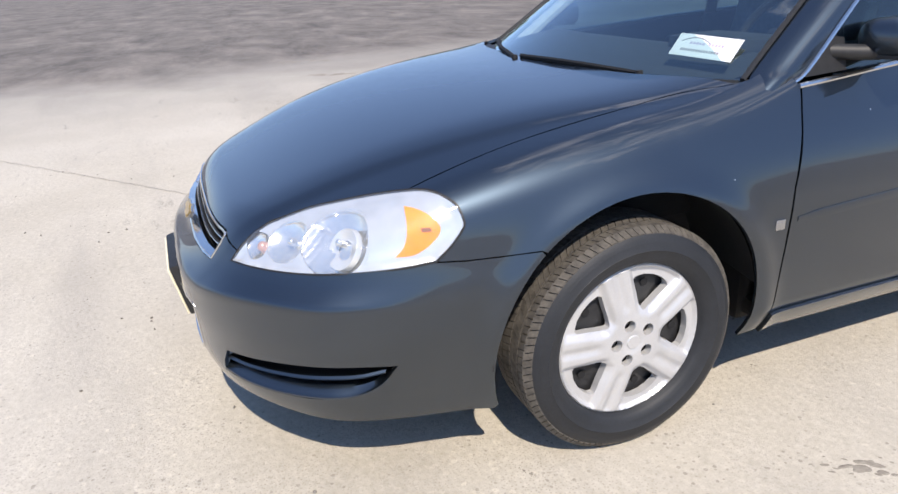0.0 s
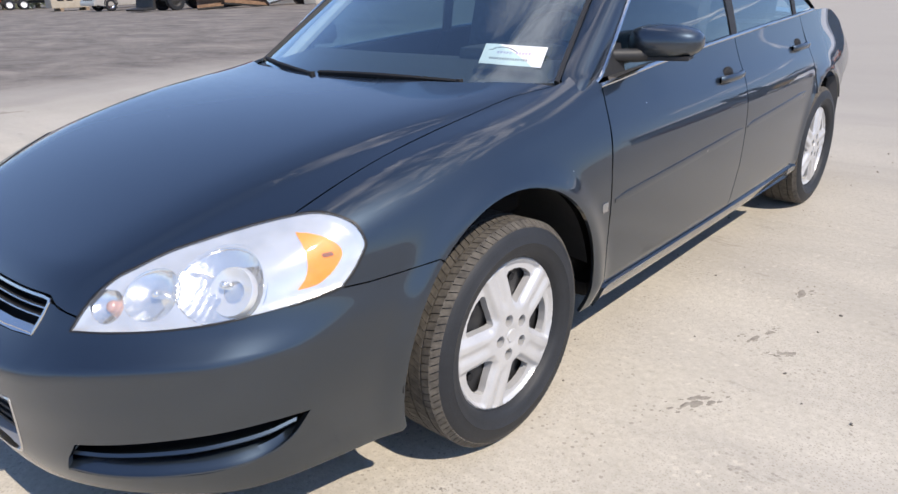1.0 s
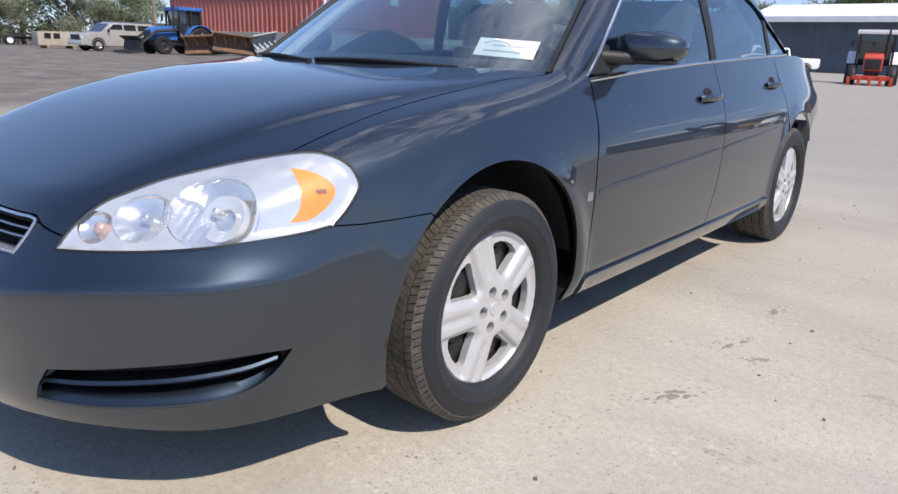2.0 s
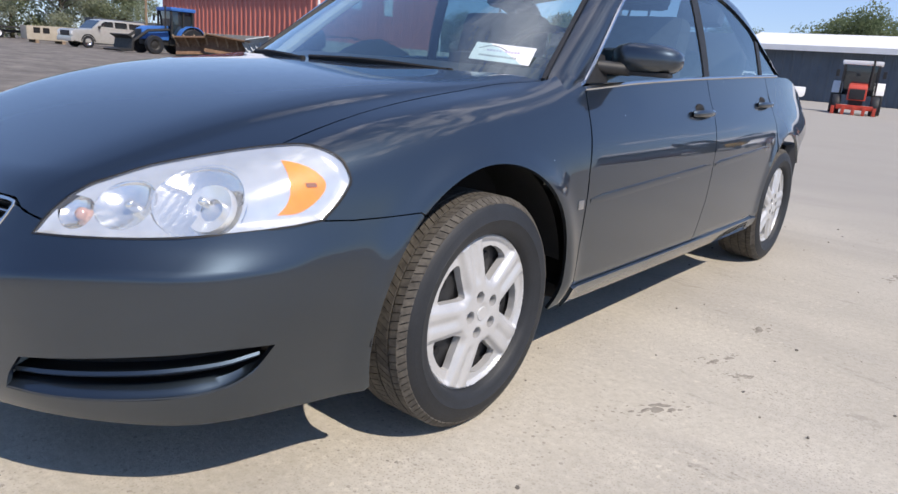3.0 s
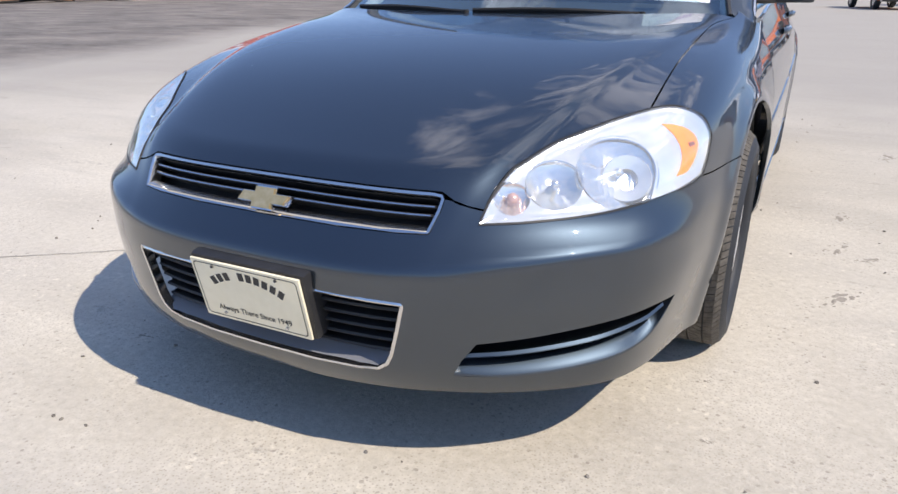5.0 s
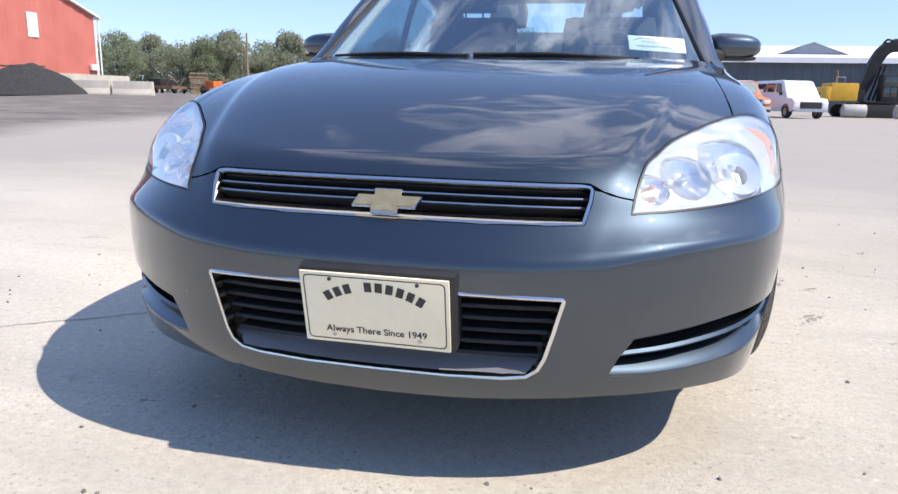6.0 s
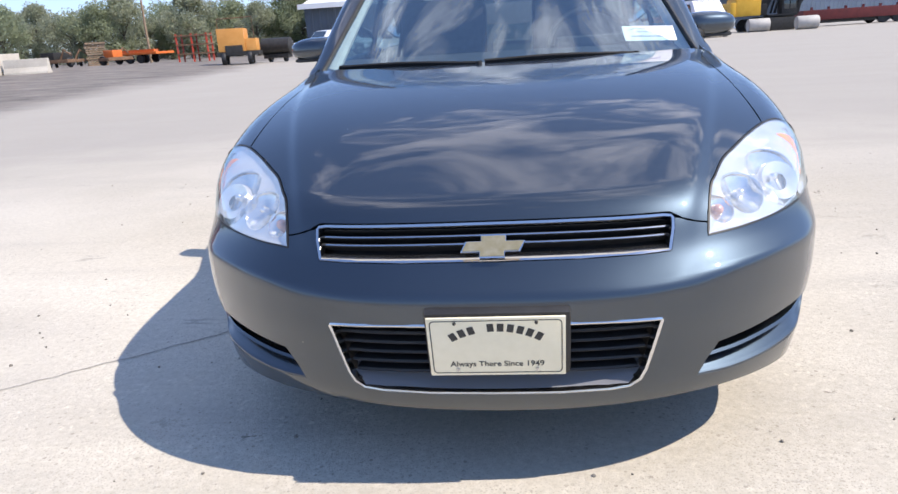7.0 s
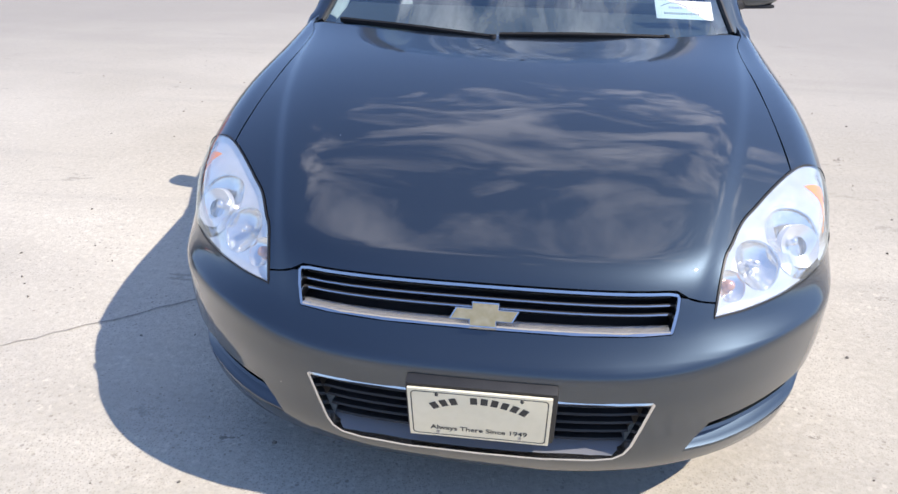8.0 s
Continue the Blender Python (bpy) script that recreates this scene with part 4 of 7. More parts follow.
amber_edge = flow(side_run([(0.470, 0.757), (0.490, 0.753), (0.512, 0.741), (0.529, 0.720), (0.531, 0.701), (0.516, 0.681), (0.490, 0.662), (0.462, 0.650), (0.424, 0.648)]), 4)[:-1] + flow(side_run([(0.424, 0.648), (0.444, 0.668), (0.455, 0.695), (0.462, 0.728), (0.470, 0.757)]), 4)[:-1]
for k in (0, 1):
    sx = -1 if k else 1
    way = (0.55, -0.6, 0.58)
    lamp_rim = ribbon([np.array(q) * (sx, 1, 1) for q in dense(LAMP, 0.02)], [(-0.010, -0.0030), (0.0020, -0.0026), (0.0020, 0.0018), (-0.010, 0.0024)], True, name="headlamp", parent=car, label="clear wrap-around headlamp with chrome bowls", material=SMOKE)
    lens = part("lens", panel(LAMP, way, mirror=k, sink=-0.001, thick=0, step=0.018), LENS, lamp_rim, "clear lens")
    lens.visible_shadow = False
    rings = [cup_ring(np.array(at_front(x, z)), r) for _, x, z, r, _, _ in CUPS]
    part("bowl", panel(LAMP, way, mirror=k, sink=0.012, holes=rings + [amber_edge], thick=0, step=0.009, bowl=0.022), BOWL, lamp_rim, "bright chrome bowl")
    for ring, (nm, x, z, r, d, flutes) in zip(rings, CUPS):
        c = np.array(at_front(x, z))

        def hollow(p):
            u, v = (p - c) @ LAMP_U, (p - c) @ LAMP_V
            rho = np.clip(np.hypot(u, v) / r, 0, 1)
            sunk = 0.013 + d * (1 - rho ** 2) * (1.0 if nm != "main_reflector" else 0.85 + 0.25 * (v > 0.012))
            if flutes:
                sunk = sunk + 0.0008 * np.sin(u * flutes) * (rho < 0.95)
            return -LAMP_AXIS * sunk[:, None]
        ob = part(nm, panel(ring, way, mirror=k, thick=0, step=0.006, press=hollow), CUP, lamp_rim)
        ribbon([q * (sx, 1, 1) for q in ring], [(-0.026, -0.0015), (-0.014, -0.0015), (-0.0125, 0.0), (-0.014, 0.0015), (-0.026, 0.0015)], True, name="reflector_rim", parent=ob, material=CUP)
        tq = Vector(LAMP_AXIS * (sx, 1, 1)).to_track_quat("Z", "Y").to_matrix().to_4x4()
        bulb = bmesh.new()
        if nm == "signal_reflector":
            spin(bulb, [(-0.036, 0.0135), (-0.022, 0.0135), (-0.016, 0.011), (-0.013, 0.006), (-0.012, 0.0005)], "z", 20)
        else:
            spin(bulb, [(-d - 0.018, 0.010), (-d * 0.7, 0.010), (-d * 0.58, 0.0085), (-d * 0.5, 0.005), (-d * 0.48, 0.0005)], "z", 20)
        bmesh.ops.transform(bulb, matrix=Matrix.Translation(Vector(c * (sx, 1, 1))) @ tq, verts=bulb.verts)
        if nm == "main_reflector":
            dome = bmesh.new()
            spin(dome, [(-d - 0.004, 0.054), (-d * 0.80, 0.052), (-d * 0.74, 0.050), (-d * 0.78, 0.046), (-d * 0.9, 0.036), (-d * 1.0, 0.024)], "z", 32)
            bmesh.ops.transform(dome, matrix=Matrix.Translation(Vector((c + LAMP_U * -0.018 - LAMP_V * 0.012) * (sx, 1, 1))) @ tq, verts=dome.verts)
            part("bulb_shroud", dome, BOWL, ob, "round satin shroud about the bulb")
        part("bulb", bulb, SIGNAL if nm == "signal_reflector" else CUP, ob, "pinkish brown bulb cover" if nm == "signal_reflector" else "")
    amb = part("side_marker", panel(amber_edge, (0.8, -0.4, 0.45), mirror=k, sink=0.011, thick=0.004, step=0.012), AMBER, lamp_rim, "amber side reflector")
    patch = side_run([(0.488, 0.712), (0.510, 0.712), (0.512, 0.703), (0.490, 0.703)])
    part("marker_bulb", panel(patch, (0.8, -0.4, 0.45), mirror=k, sink=0.009, thick=0.002, step=0.01), shader("rust_brown", (0.25, 0.08, 0.04), 0.5), amb, "dark bulb holder")


# ---- wheels ----
def wheel():
    w = new("wheel")
    w.parent = car
    bm = bmesh.new()
    spin(bm, [(-0.085, 0.20), (-0.105, 0.232), (-0.115, 0.262), (-0.115, 0.282), (-0.107, 0.301), (-0.094, 0.311), (-0.06, 0.3140), (0.06, 0.3140), (0.094, 0.311), (0.107, 0.301), (0.1145, 0.286), (0.1150, 0.2845), (0.1165, 0.2825), (0.1160, 0.262), (0.1175, 0.2605), (0.1160, 0.2585), (0.1120, 0.242), (0.1060, 0.2285), (0.0985, 0.2215), (0.088, 0.218), (0.07, 0.205)], "x", 96)
    tyre = part("tyre", bm, RUBBER, w, angle=60)
    # tread blocks in five ribs with slanted grooves
    bm = bmesh.new()
    n = 96
    for i in range(n):
        for x0, x1, skew, r0, r1, gap in ((-0.105, -0.066, -0.30, 0.306, 0.3205, 0.12), (-0.061, -0.024, 0.9, 0.312, 0.3215, 0.11), (-0.020, 0.020, -0.6, 0.312, 0.322, 0.11), (0.024, 0.061, 0.9, 0.312, 0.3215, 0.11), (0.066, 0.090, -0.30, 0.312, 0.3212, 0.11), (0.0903, 0.106, -0.45, 0.302, 0.3196, 0.15)):
            step = 2 * math.pi / n
            a0, a1 = (i + gap / 2) * step, (i + 1 - gap / 2) * step
            vs = []
            for x, e in ((x0, 0), (x1, 1)):
                edge = 0.0145 if (x in (-0.105, 0.106)) else 0.0
                for a in (a0, a1):
                    b = a + skew * step * (e - 0.5)
                    for r in (r0 - 0.004, r1 - edge):
                        vs.append(bm.verts.new((x, r * math.cos(b), r * math.sin(b))))
            q = vs
            for f in ((1, 3, 7, 5), (0, 1, 5, 4), (2, 6, 7, 3), (0, 2, 3, 1), (4, 5, 7, 6)):
                bm.faces.new([q[j] for j in f])
    bmesh.ops.recalc_face_normals(bm, faces=bm.faces)
    part("tread", bm, TREAD, tyre, "dusty slanted tread blocks", soft=False)
    # dark steel wheel behind the cover
    bm = bmesh.new()
    spin(bm, [(0.078, 0.216), (0.055, 0.212), (0.045, 0.19), (0.052, 0.15), (0.06, 0.12), (0.052, 0.08), (0.06, 0.0)], "x", 48)
    steel = part("steel_rim", bm, BLACK, w, "black steel wheel")
    for i in range(15):
        a = 2 * math.pi * i / 15
        bm = bmesh.new()
        bmesh.ops.create_cone(bm, cap_ends=True, segments=14, radius1=0.011, radius2=0.011, depth=0.004, matrix=pose(0.056, 0.155 * math.cos(a), 0.155 * math.sin(a), 0, 90, 0))
        # a flat dark disc paints the shaded opening
        part("vent_hole", bm, DARK, steel)
    # five-spoke cover
    def polar(r, a):
        return (r * math.cos(radians(a)), r * math.sin(radians(a)))
    outer = [polar(0.220, 3 * i) for i in range(120)]
    holes = []
    for i in range(5):
        c = 72 * i
        pts = [polar(r, c + a) for r, a in ((0.094, -5), (0.108, -10.5), (0.135, -15), (0.160, -18.5), (0.172, -19.5), (0.180, -17), (0.185, -9), (0.186, 0), (0.185, 9), (0.180, 17), (0.172, 19.5), (0.160, 18.5), (0.135, 15), (0.108, 10.5), (0.094, 5), (0.090, 0))]
        holes.append(dense(pts, 0.006))
        lx, ly = polar(0.052, c + 36)
        holes.append([(lx + 0.0168 * math.cos(2 * math.pi * j / 14), ly + 0.0168 * math.sin(2 * math.pi * j / 14)) for j in range(14)])
    v, tri = flat_mesh(outer, holes, 0.0052)
    r, a = np.hypot(v[:, 0], v[:, 1]), np.degrees(np.arctan2(v[:, 1], v[:, 0]))
    off = (a + 36) % 72 - 36                      # from the middle of an opening
    side = (36 - np.abs(off)) * r * 0.01745       # from the middle of a spoke
    ease = lambda q: np.clip(q, 0, 1) ** 2 * (3 - 2 * np.clip(q, 0, 1))
    # broad flat spokes with a shallow valley, over a recessed outer tray
    half = 0.034 + 0.06 * np.clip(r - 0.08, 0, 0.12)
    spoke = np.maximum(ease((half + 0.012 - side) / 0.020), ease((0.092 - r) / 0.024))
    out = ease((r - 0.070) / 0.035) * ease((0.214 - r) / 0.012)
    valley = ease(1 - side / 0.020) * ease((r - 0.078) / 0.04)
    h = 0.092 + 0.010 * (1 - (r / 0.22) ** 2) - 0.015 * (1 - spoke) * out - 0.006 * valley * out - 0.010 * ease((r - 0.209) / 0.011)
    h = h - 0.004 * ease((0.036 - r) / 0.02)
    bm = bmesh.new()
    vs = [bm.verts.new((h[i], v[i, 0], v[i, 1])) for i in range(len(v))]
    for t in tri:
        bm.faces.new([vs[i] for i in t])
    bm.normal_update()
    bm.faces.ensure_lookup_table()
    if bm.faces[0].normal.x < 0:
        bmesh.ops.reverse_faces(bm, faces=bm.faces)
    rim = [e for e in bm.edges if e.is_boundary]
    back = {}
    for e in rim:
        for q in e.verts:
            if q not in back:
                back[q] = bm.verts.new((q.co.x - 0.022, q.co.y, q.co.z))
    for e in rim:
        p, q = e.verts
        bm.faces.new((p, q, back[q], back[p]))
    bmesh.ops.recalc_face_normals(bm, faces=bm.faces)
    cover = part("hubcap", bm, SILVER, w, "silver five-spoke wheel cover", angle=35)
    for i in range(5):
        a = radians(72 * i + 36)
        bm = bmesh.new()
        bmesh.ops.create_cone(bm, cap_ends=True, segments=6, radius1=0.0095, radius2=0.008, depth=0.02, matrix=pose(0.072, 0.052 * math.cos(a), 0.052 * math.sin(a), 0, 90, 0))
        part("lug_nut", bm, BLACK, cover, soft=False)
    bm = bmesh.new()
    bmesh.ops.create_cone(bm, cap_ends=True, segments=28, radius1=0.021, radius2=0.018, depth=0.006, matrix=pose(0.0985, 0, 0, 0, 90, 0))
    part("centre_cap", bm, SILVER, cover)
    return w


front_wheel = wheel()
front_wheel.matrix_basis = pose(0.796, FRONT_HUB + 0.02, 0.324, 70, 0, 0)
copy_thing(front_wheel, pose(0.775, REAR_HUB, 0.322, 40, 0, 0))
copy_thing(front_wheel, pose(-0.796, FRONT_HUB + 0.02, 0.324, 25, 0, 180))
copy_thing(front_wheel, pose(-0.775, REAR_HUB, 0.322, 0, 0, 180))


# ---- greenhouse ----
def windscreen(p):
    return 1.205 + 1.58 * (p[..., 2] - 0.95) + 0.25 * (np.abs(p[..., 0]) / 0.74) ** 2 - p[..., 1]


def side_glass(p):
    u = p[..., 2] - 0.95
    return np.abs(p[..., 0]) - (0.806 - 0.20 * u - 0.25 * u * np.abs(u) - 0.02 * ((p[..., 1] - 2.4) / 1.2) ** 2)


def roof_form(p):
    x, y, z = p[..., 0], p[..., 1], p[..., 2]
    return z - (1.462 - 0.085 * np.abs((y - 2.75) / 1.0) ** 2.2 - 0.07 * (np.abs(x) / 0.57) ** 2.5)


def rear_window(p):
    return p[..., 1] - (3.98 - 1.55 * (p[..., 2] - 1.05) - 0.22 * (np.abs(p[..., 0]) / 0.7) ** 2)


def deck_form(p):
    x, y, z = p[..., 0], p[..., 1], p[..., 2]
    return z - (1.052 - 0.09 * ((y - 4.1) / 0.8) ** 2 * (y > 4.1) - 0.03 * (np.abs(x) / 0.65) ** 2)


def on(f, y, z):
    return meet(f, (0, y, z), (1, 0, 0), 0.2, 1.2)[0]


def on_screen(x, z):
    return meet(windscreen, (x, 0, z), (0, -1, 0), -3.2, 0.0)[0]


def on_rear(x, z):
    return meet(rear_window, (x, 0, z), (0, 1, 0), 2.5, 5.5)[0]


def on_roof(x, y):
    return meet(roof_form, (x, y, 0), (0, 0, 1), 0.8, 1.8)[0]


SCREEN_EDGE = [(0.752, 0.938), (0.735, 0.98), (0.692, 1.10), (0.655, 1.20), (0.622, 1.30), (0.595, 1.375)]
screen_half = [on_screen(x, 0.938) for x in (0, 0.2, 0.4, 0.6)] + [on_screen(x, z) for x, z in SCREEN_EDGE] + [on_screen(x, z) for x, z in ((0.5, 1.405), (0.25, 1.43), (0, 1.435))]
ws = part("windscreen", panel(screen_half, (0, -0.7, 0.7), f=windscreen, mirror=2, thick=0, step=0.05), GLASS, car, "tinted windscreen")
ws.visible_shadow = False
rear_half = [on_rear(x, 1.06) for x in (0, 0.3, 0.60, 0.66)] + [on_rear(0.62, 1.18), on_rear(0.575, 1.30), on_rear(0.55, 1.36), on_rear(0.3, 1.39), on_rear(0, 1.395)]
rw = part("rear_window", panel(rear_half, (0, 0.7, 0.7), f=rear_window, mirror=2, thick=0, step=0.06), GLASS, car, "tinted rear window")
rw.visible_shadow = False
roof_half = [on_roof(x, 2.005 + 0.10 * (x / 0.6) ** 2) for x in (0, 0.2, 0.4, 0.56)] + [on_roof(0.575, y) for y in (2.3, 2.7, 3.1)] + [on_roof(x, 3.42 - 0.12 * (x / 0.55) ** 2) for x in (0.55, 0.3, 0)]
part("roof", panel(roof_half, (0, 0, 1), f=roof_form, mirror=2, step=0.05), PAINT, car)
trunk_half = [(x, 3.99 - 0.22 * (x / 0.7) ** 2, 1.05) for x in (0, 0.3, 0.55, 0.66)] + [(0.69, 4.2, 1.03), (0.67, 4.5, 1.02), (0.60, 4.78, 1.0), (0.3, 4.95, 1.0), (0, 4.97, 1.0)]
part("headliner", panel(roof_half, (0, 0, 1), f=roof_form, mirror=2, step=0.08, sink=0.025, thick=0), HEADLINER, car, "pale cloth headliner")
part("trunk_lid", panel(trunk_half, (0, 0, 1), f=deck_form, mirror=2, step=0.05), PAINT, car)
rear_bumper = [meet(body, (x, 0, z), (0, 1, 0), 3, 6)[0] for x, z in ((0, 0.985), (0.3, 0.98), (0.58, 0.955))] + side_run([(4.646, 0.928), (4.666, 0.86), (4.666, 0.736), (4.585, 0.694), (4.306, 0.654), (4.21, 0.54), (4.215, 0.40), (4.20, 0.29), (4.45, 0.27)]) + [meet(body, (x, 0, 0.27), (0, 1, 0), 3, 6)[0] for x in (0.6, 0.3, 0)]
part("rear_bumper", panel(rear_bumper, (0.6, 0.8, 0.1), mirror=2, step=0.05), PAINT, car)

FRAME_LOW = [(1.50, 0.885), (1.548, 0.926), (1.605, 0.960), (1.755, 1.095), (1.93, 1.235), (2.10, 1.315), (2.30, 1.362), (2.6, 1.378), (3.0, 1.345), (3.35, 1.255), (3.62, 1.14), (3.85, 1.04)]
FRAME_HIGH = [on_screen(x, z) for x, z in ((0.785, 0.885), (0.775, 0.93), (0.745, 0.958), (0.692, 1.10), (0.642, 1.24), (0.602, 1.355))] + [on_roof(0.577, y) for y in (2.35, 2.65, 3.02)] + [on_roof(0.567, 3.32), on_rear(0.625, 1.18), on_rear(0.675, 1.05)]
for k in (0, 1):
    sx = -1 if k else 1
    lo = flow([on(side_glass, y, z) + (0.006, 0, 0) for y, z in FRAME_LOW], 5)
    hi = flow(FRAME_HIGH, 5)
    bm = bmesh.new()
    rings = []
    for a, b in zip(lo, hi):
        run = [a + (-0.02, 0, 0), a]
        for t in (0.2, 0.4, 0.6, 0.8):
            m_ = a + (b - a) * t
            run.append(m_ + np.array((0.75, -0.1, 0.6)) * 0.030 * math.sin(math.pi * t))
        run += [b, b + (-0.005, 0.004, -0.02)]
        rings.append([bm.verts.new((sx * q[0], q[1], q[2])) for q in run])
    for a, b in zip(rings, rings[1:]):
        for j in range(len(a) - 1):
            f = (a[j], b[j], b[j + 1], a[j + 1])
            bm.faces.new(f if sx > 0 else f[::-1])
    bmesh.ops.recalc_face_normals(bm, faces=bm.faces)
    part("side_frame", bm, PAINT, car, "painted roof pillars and rail", angle=50)
    bm = tube(bmesh.new(), [(sx * (q[0] - 0.045), q[1] + 0.03, q[2] - 0.012) for q in ((a + b) / 2 for a, b in zip(lo[8:30], hi[8:30]))], 0.026, 8)
    part("pillar_lining", bm, HEADLINER, car, "pale lining inside the pillar")
    # black seal along the windscreen's edge
    bm = tube(bmesh.new(), [(sx * q[0], q[1] - 0.004, q[2] + 0.002) for q in (on_screen(x - 0.004, z) for x, z in SCREEN_EDGE)], 0.008, 6)
    part("screen_seal", bm, BLACK, car, "black rubber seal")
    # bright lines: along the belt and up the pillar
    bm = tube(bmesh.new(), [(sx * (at_side(y, belt(y))[0] + 0.002), y, belt(y) + 0.001) for y in np.linspace(1.552, 3.80, 26)], 0.0075, 8)
    part("belt_trim", bm, CHROME, car, "bright belt moulding")
    bm = tube(bmesh.new(), [(sx * (q[0] + 0.004), q[1], q[2]) for q in lo[5:27]], 0.006, 6)
    part("pillar_trim", bm, CHROME, car, "bright window edge")
    # windows
    def pane(pts):
        return panel([on(side_glass, y, z) for y, z in pts], (1, 0, 0), f=side_glass, mirror=k, thick=0, step=0.08, sink=0.004)
    w1 = [(1.60, 0.942), (1.755, 1.09), (1.93, 1.23), (2.10, 1.31), (2.30, 1.357), (2.585, 1.372), (2.60, 1.2), (2.635, 0.98), (2.2, 0.96)]
    w2 = [(2.70, 0.985), (2.68, 1.2), (2.66, 1.37), (3.0, 1.34), (3.30, 1.265), (3.44, 1.18), (3.47, 1.02)]
    w3 = [(3.525, 1.025), (3.50, 1.185), (3.62, 1.13), (3.80, 1.045)]
    for nm, pts, lab in (("door_window", w1, "tinted front door window"), ("door_window", w2, "tinted rear door window"), ("quarter_window", w3, "small fixed rear side window")):
        g = part(nm, pane(pts), DOOR_GLASS, car, lab)
        g.visible_shadow = False
    for pts in ([(2.588, 1.373), (2.603, 1.2), (2.638, 0.978), (2.698, 0.98), (2.678, 1.2), (2.658, 1.372)], [(3.442, 1.20), (3.472, 1.015), (3.522, 1.02), (3.498, 1.19)]):
        part("window_post", panel([on(side_glass, y, z) for y, z in pts], (1, 0, 0), f=side_glass, mirror=k, step=0.05), BLACK, car, "black window post")
    # mirror
    m_at = pose(sx * 0.884, 1.855, 1.028)
    bm = bmesh.new()
    bmesh.ops.create_uvsphere(bm, u_segments=32, v_segments=20, radius=1)
    for v in bm.verts:
        x, y, z = v.co
        f = lambda c, e: math.copysign(abs(c) ** e, c)
        v.co = (sx * f(x, 0.75) * 0.118, max(f(y, 0.8) * 0.085, -0.085) if y < 0.35 else 0.04, f(z, 0.72) * 0.054 * (1.0 - 0.12 * x))
        if v.co.z < -0.042:
            v.co.z = -0.042
    bmesh.ops.transform(bm, matrix=m_at @ pose(0, 0, 0, 0, 0, sx * 15), verts=bm.verts)
    mir = part("door_mirror", bm, PAINT, car, "painted mirror housing on a black foot", angle=50)
    bm = box(bmesh.new(), (-0.085, -0.065, -0.054), (0.085, 0.035, -0.038), 0.012, m_at @ pose(0, 0, 0, 0, 0, sx * 15) @ Matrix.Diagonal((sx, 1, 1, 1)))
    part("mirror_base", bm, BLACK, mir)
    bm = tube(bmesh.new(), [(sx * 0.775, 1.70, 0.995), (sx * 0.82, 1.76, 0.992), (sx * 0.85, 1.80, 0.992)], 0.022, 10)
    part("mirror_foot", bm, BLACK, mir)
    bm = prism(rounded(0.088, 0.036, 0.02), 0.004, m_at @ pose(0, 0, 0, 0, 0, sx * 15) @ pose(sx * 0.004, 0.042, 0.002), 0)
    part("mirror_glass", bm, CHROME, mir)
    bm = panel([on(side_glass, y, z) for y, z in ((1.60, 0.938), (1.70, 1.035), (1.74, 1.03), (1.745, 0.945))], (1, 0, 0), f=side_glass, mirror=k, step=0.05, sink=-0.003)
    part("mirror_sail", bm, BLACK, mir)
    # tail lamp
    tl = [at_side(4.69, 0.74), meet(body, (0.60, 0, 0.74), (0, 1, 0), 3, 6)[0], meet(body, (0.60, 0, 0.92), (0, 1, 0), 3, 6)[0], at_side(4.68, 0.92)]
    part("tail_lamp", panel(tl, (0.7, 0.7, 0), mirror=k, sink=-0.006, step=0.05), shader("red_lens", (0.35, 0.01, 0.01), 0.15, 0, Coat_Weight=1.0), car, "red tail lamp")

# ---- cowl and wipers ----
bm = bmesh.new()
rings = []
for x in np.linspace(-0.75, 0.75, 31):
    hx = float(np.interp(abs(x), (0, 0.2, 0.47, 0.64, 0.765), (1.207, 1.214, 1.250, 1.318, 1.392)))
    zt = float(at_top(abs(x), hx)[2])
    s_ = on_screen(abs(x), 0.944)
    rings.append([bm.verts.new((x, y, z)) for y, z in ((hx - 0.02, zt - 0.02), (hx + 0.012, zt - 0.016), ((hx + s_[1]) / 2, zt - 0.022), (s_[1] + 0.012, 0.940))])
for a, b in zip(rings, rings[1:]):
    for j in range(3):
        bm.faces.new((a[j], b[j], b[j + 1], a[j + 1]))
cowl = part("cowl", bm, BLACK, car, "black plastic cowl below the windscreen")
for x0, x1, z0 in ((0.50, -0.06, 0.955), (-0.08, -0.66, 0.957)):
    arm = [on_screen(abs(x0), z0 - 0.012) + (0, -0.02, 0.002), on_screen(abs((x0 + x1) / 2), z0 - 0.004) + (0, -0.012, 0.006), on_screen(abs(x1), z0 - 0.006) + (0, -0.01, 0.004)]
    xs = [x0, (x0 + x1) / 2, x1]
    pts = flow([(x, q[1], q[2]) for x, q in zip(xs, arm)], 8)
    wp = part("wiper", tube(bmesh.new(), pts, 0.0075, 6), DARK, car, "black wiper arm and blade")
    part("wiper_blade", tube(bmesh.new(), [(q[0], q[1] + 0.004, q[2] - 0.010) for q in pts[4:]], 0.007, 5), DARK, wp)
    bm = bmesh.new()
    bmesh.ops.create_cone(bm, cap_ends=True, segments=12, radius1=0.013, radius2=0.010, depth=0.016, matrix=Matrix.Translation(Vector(pts[0])))
    part("wiper_pivot", bm, DARK, wp)

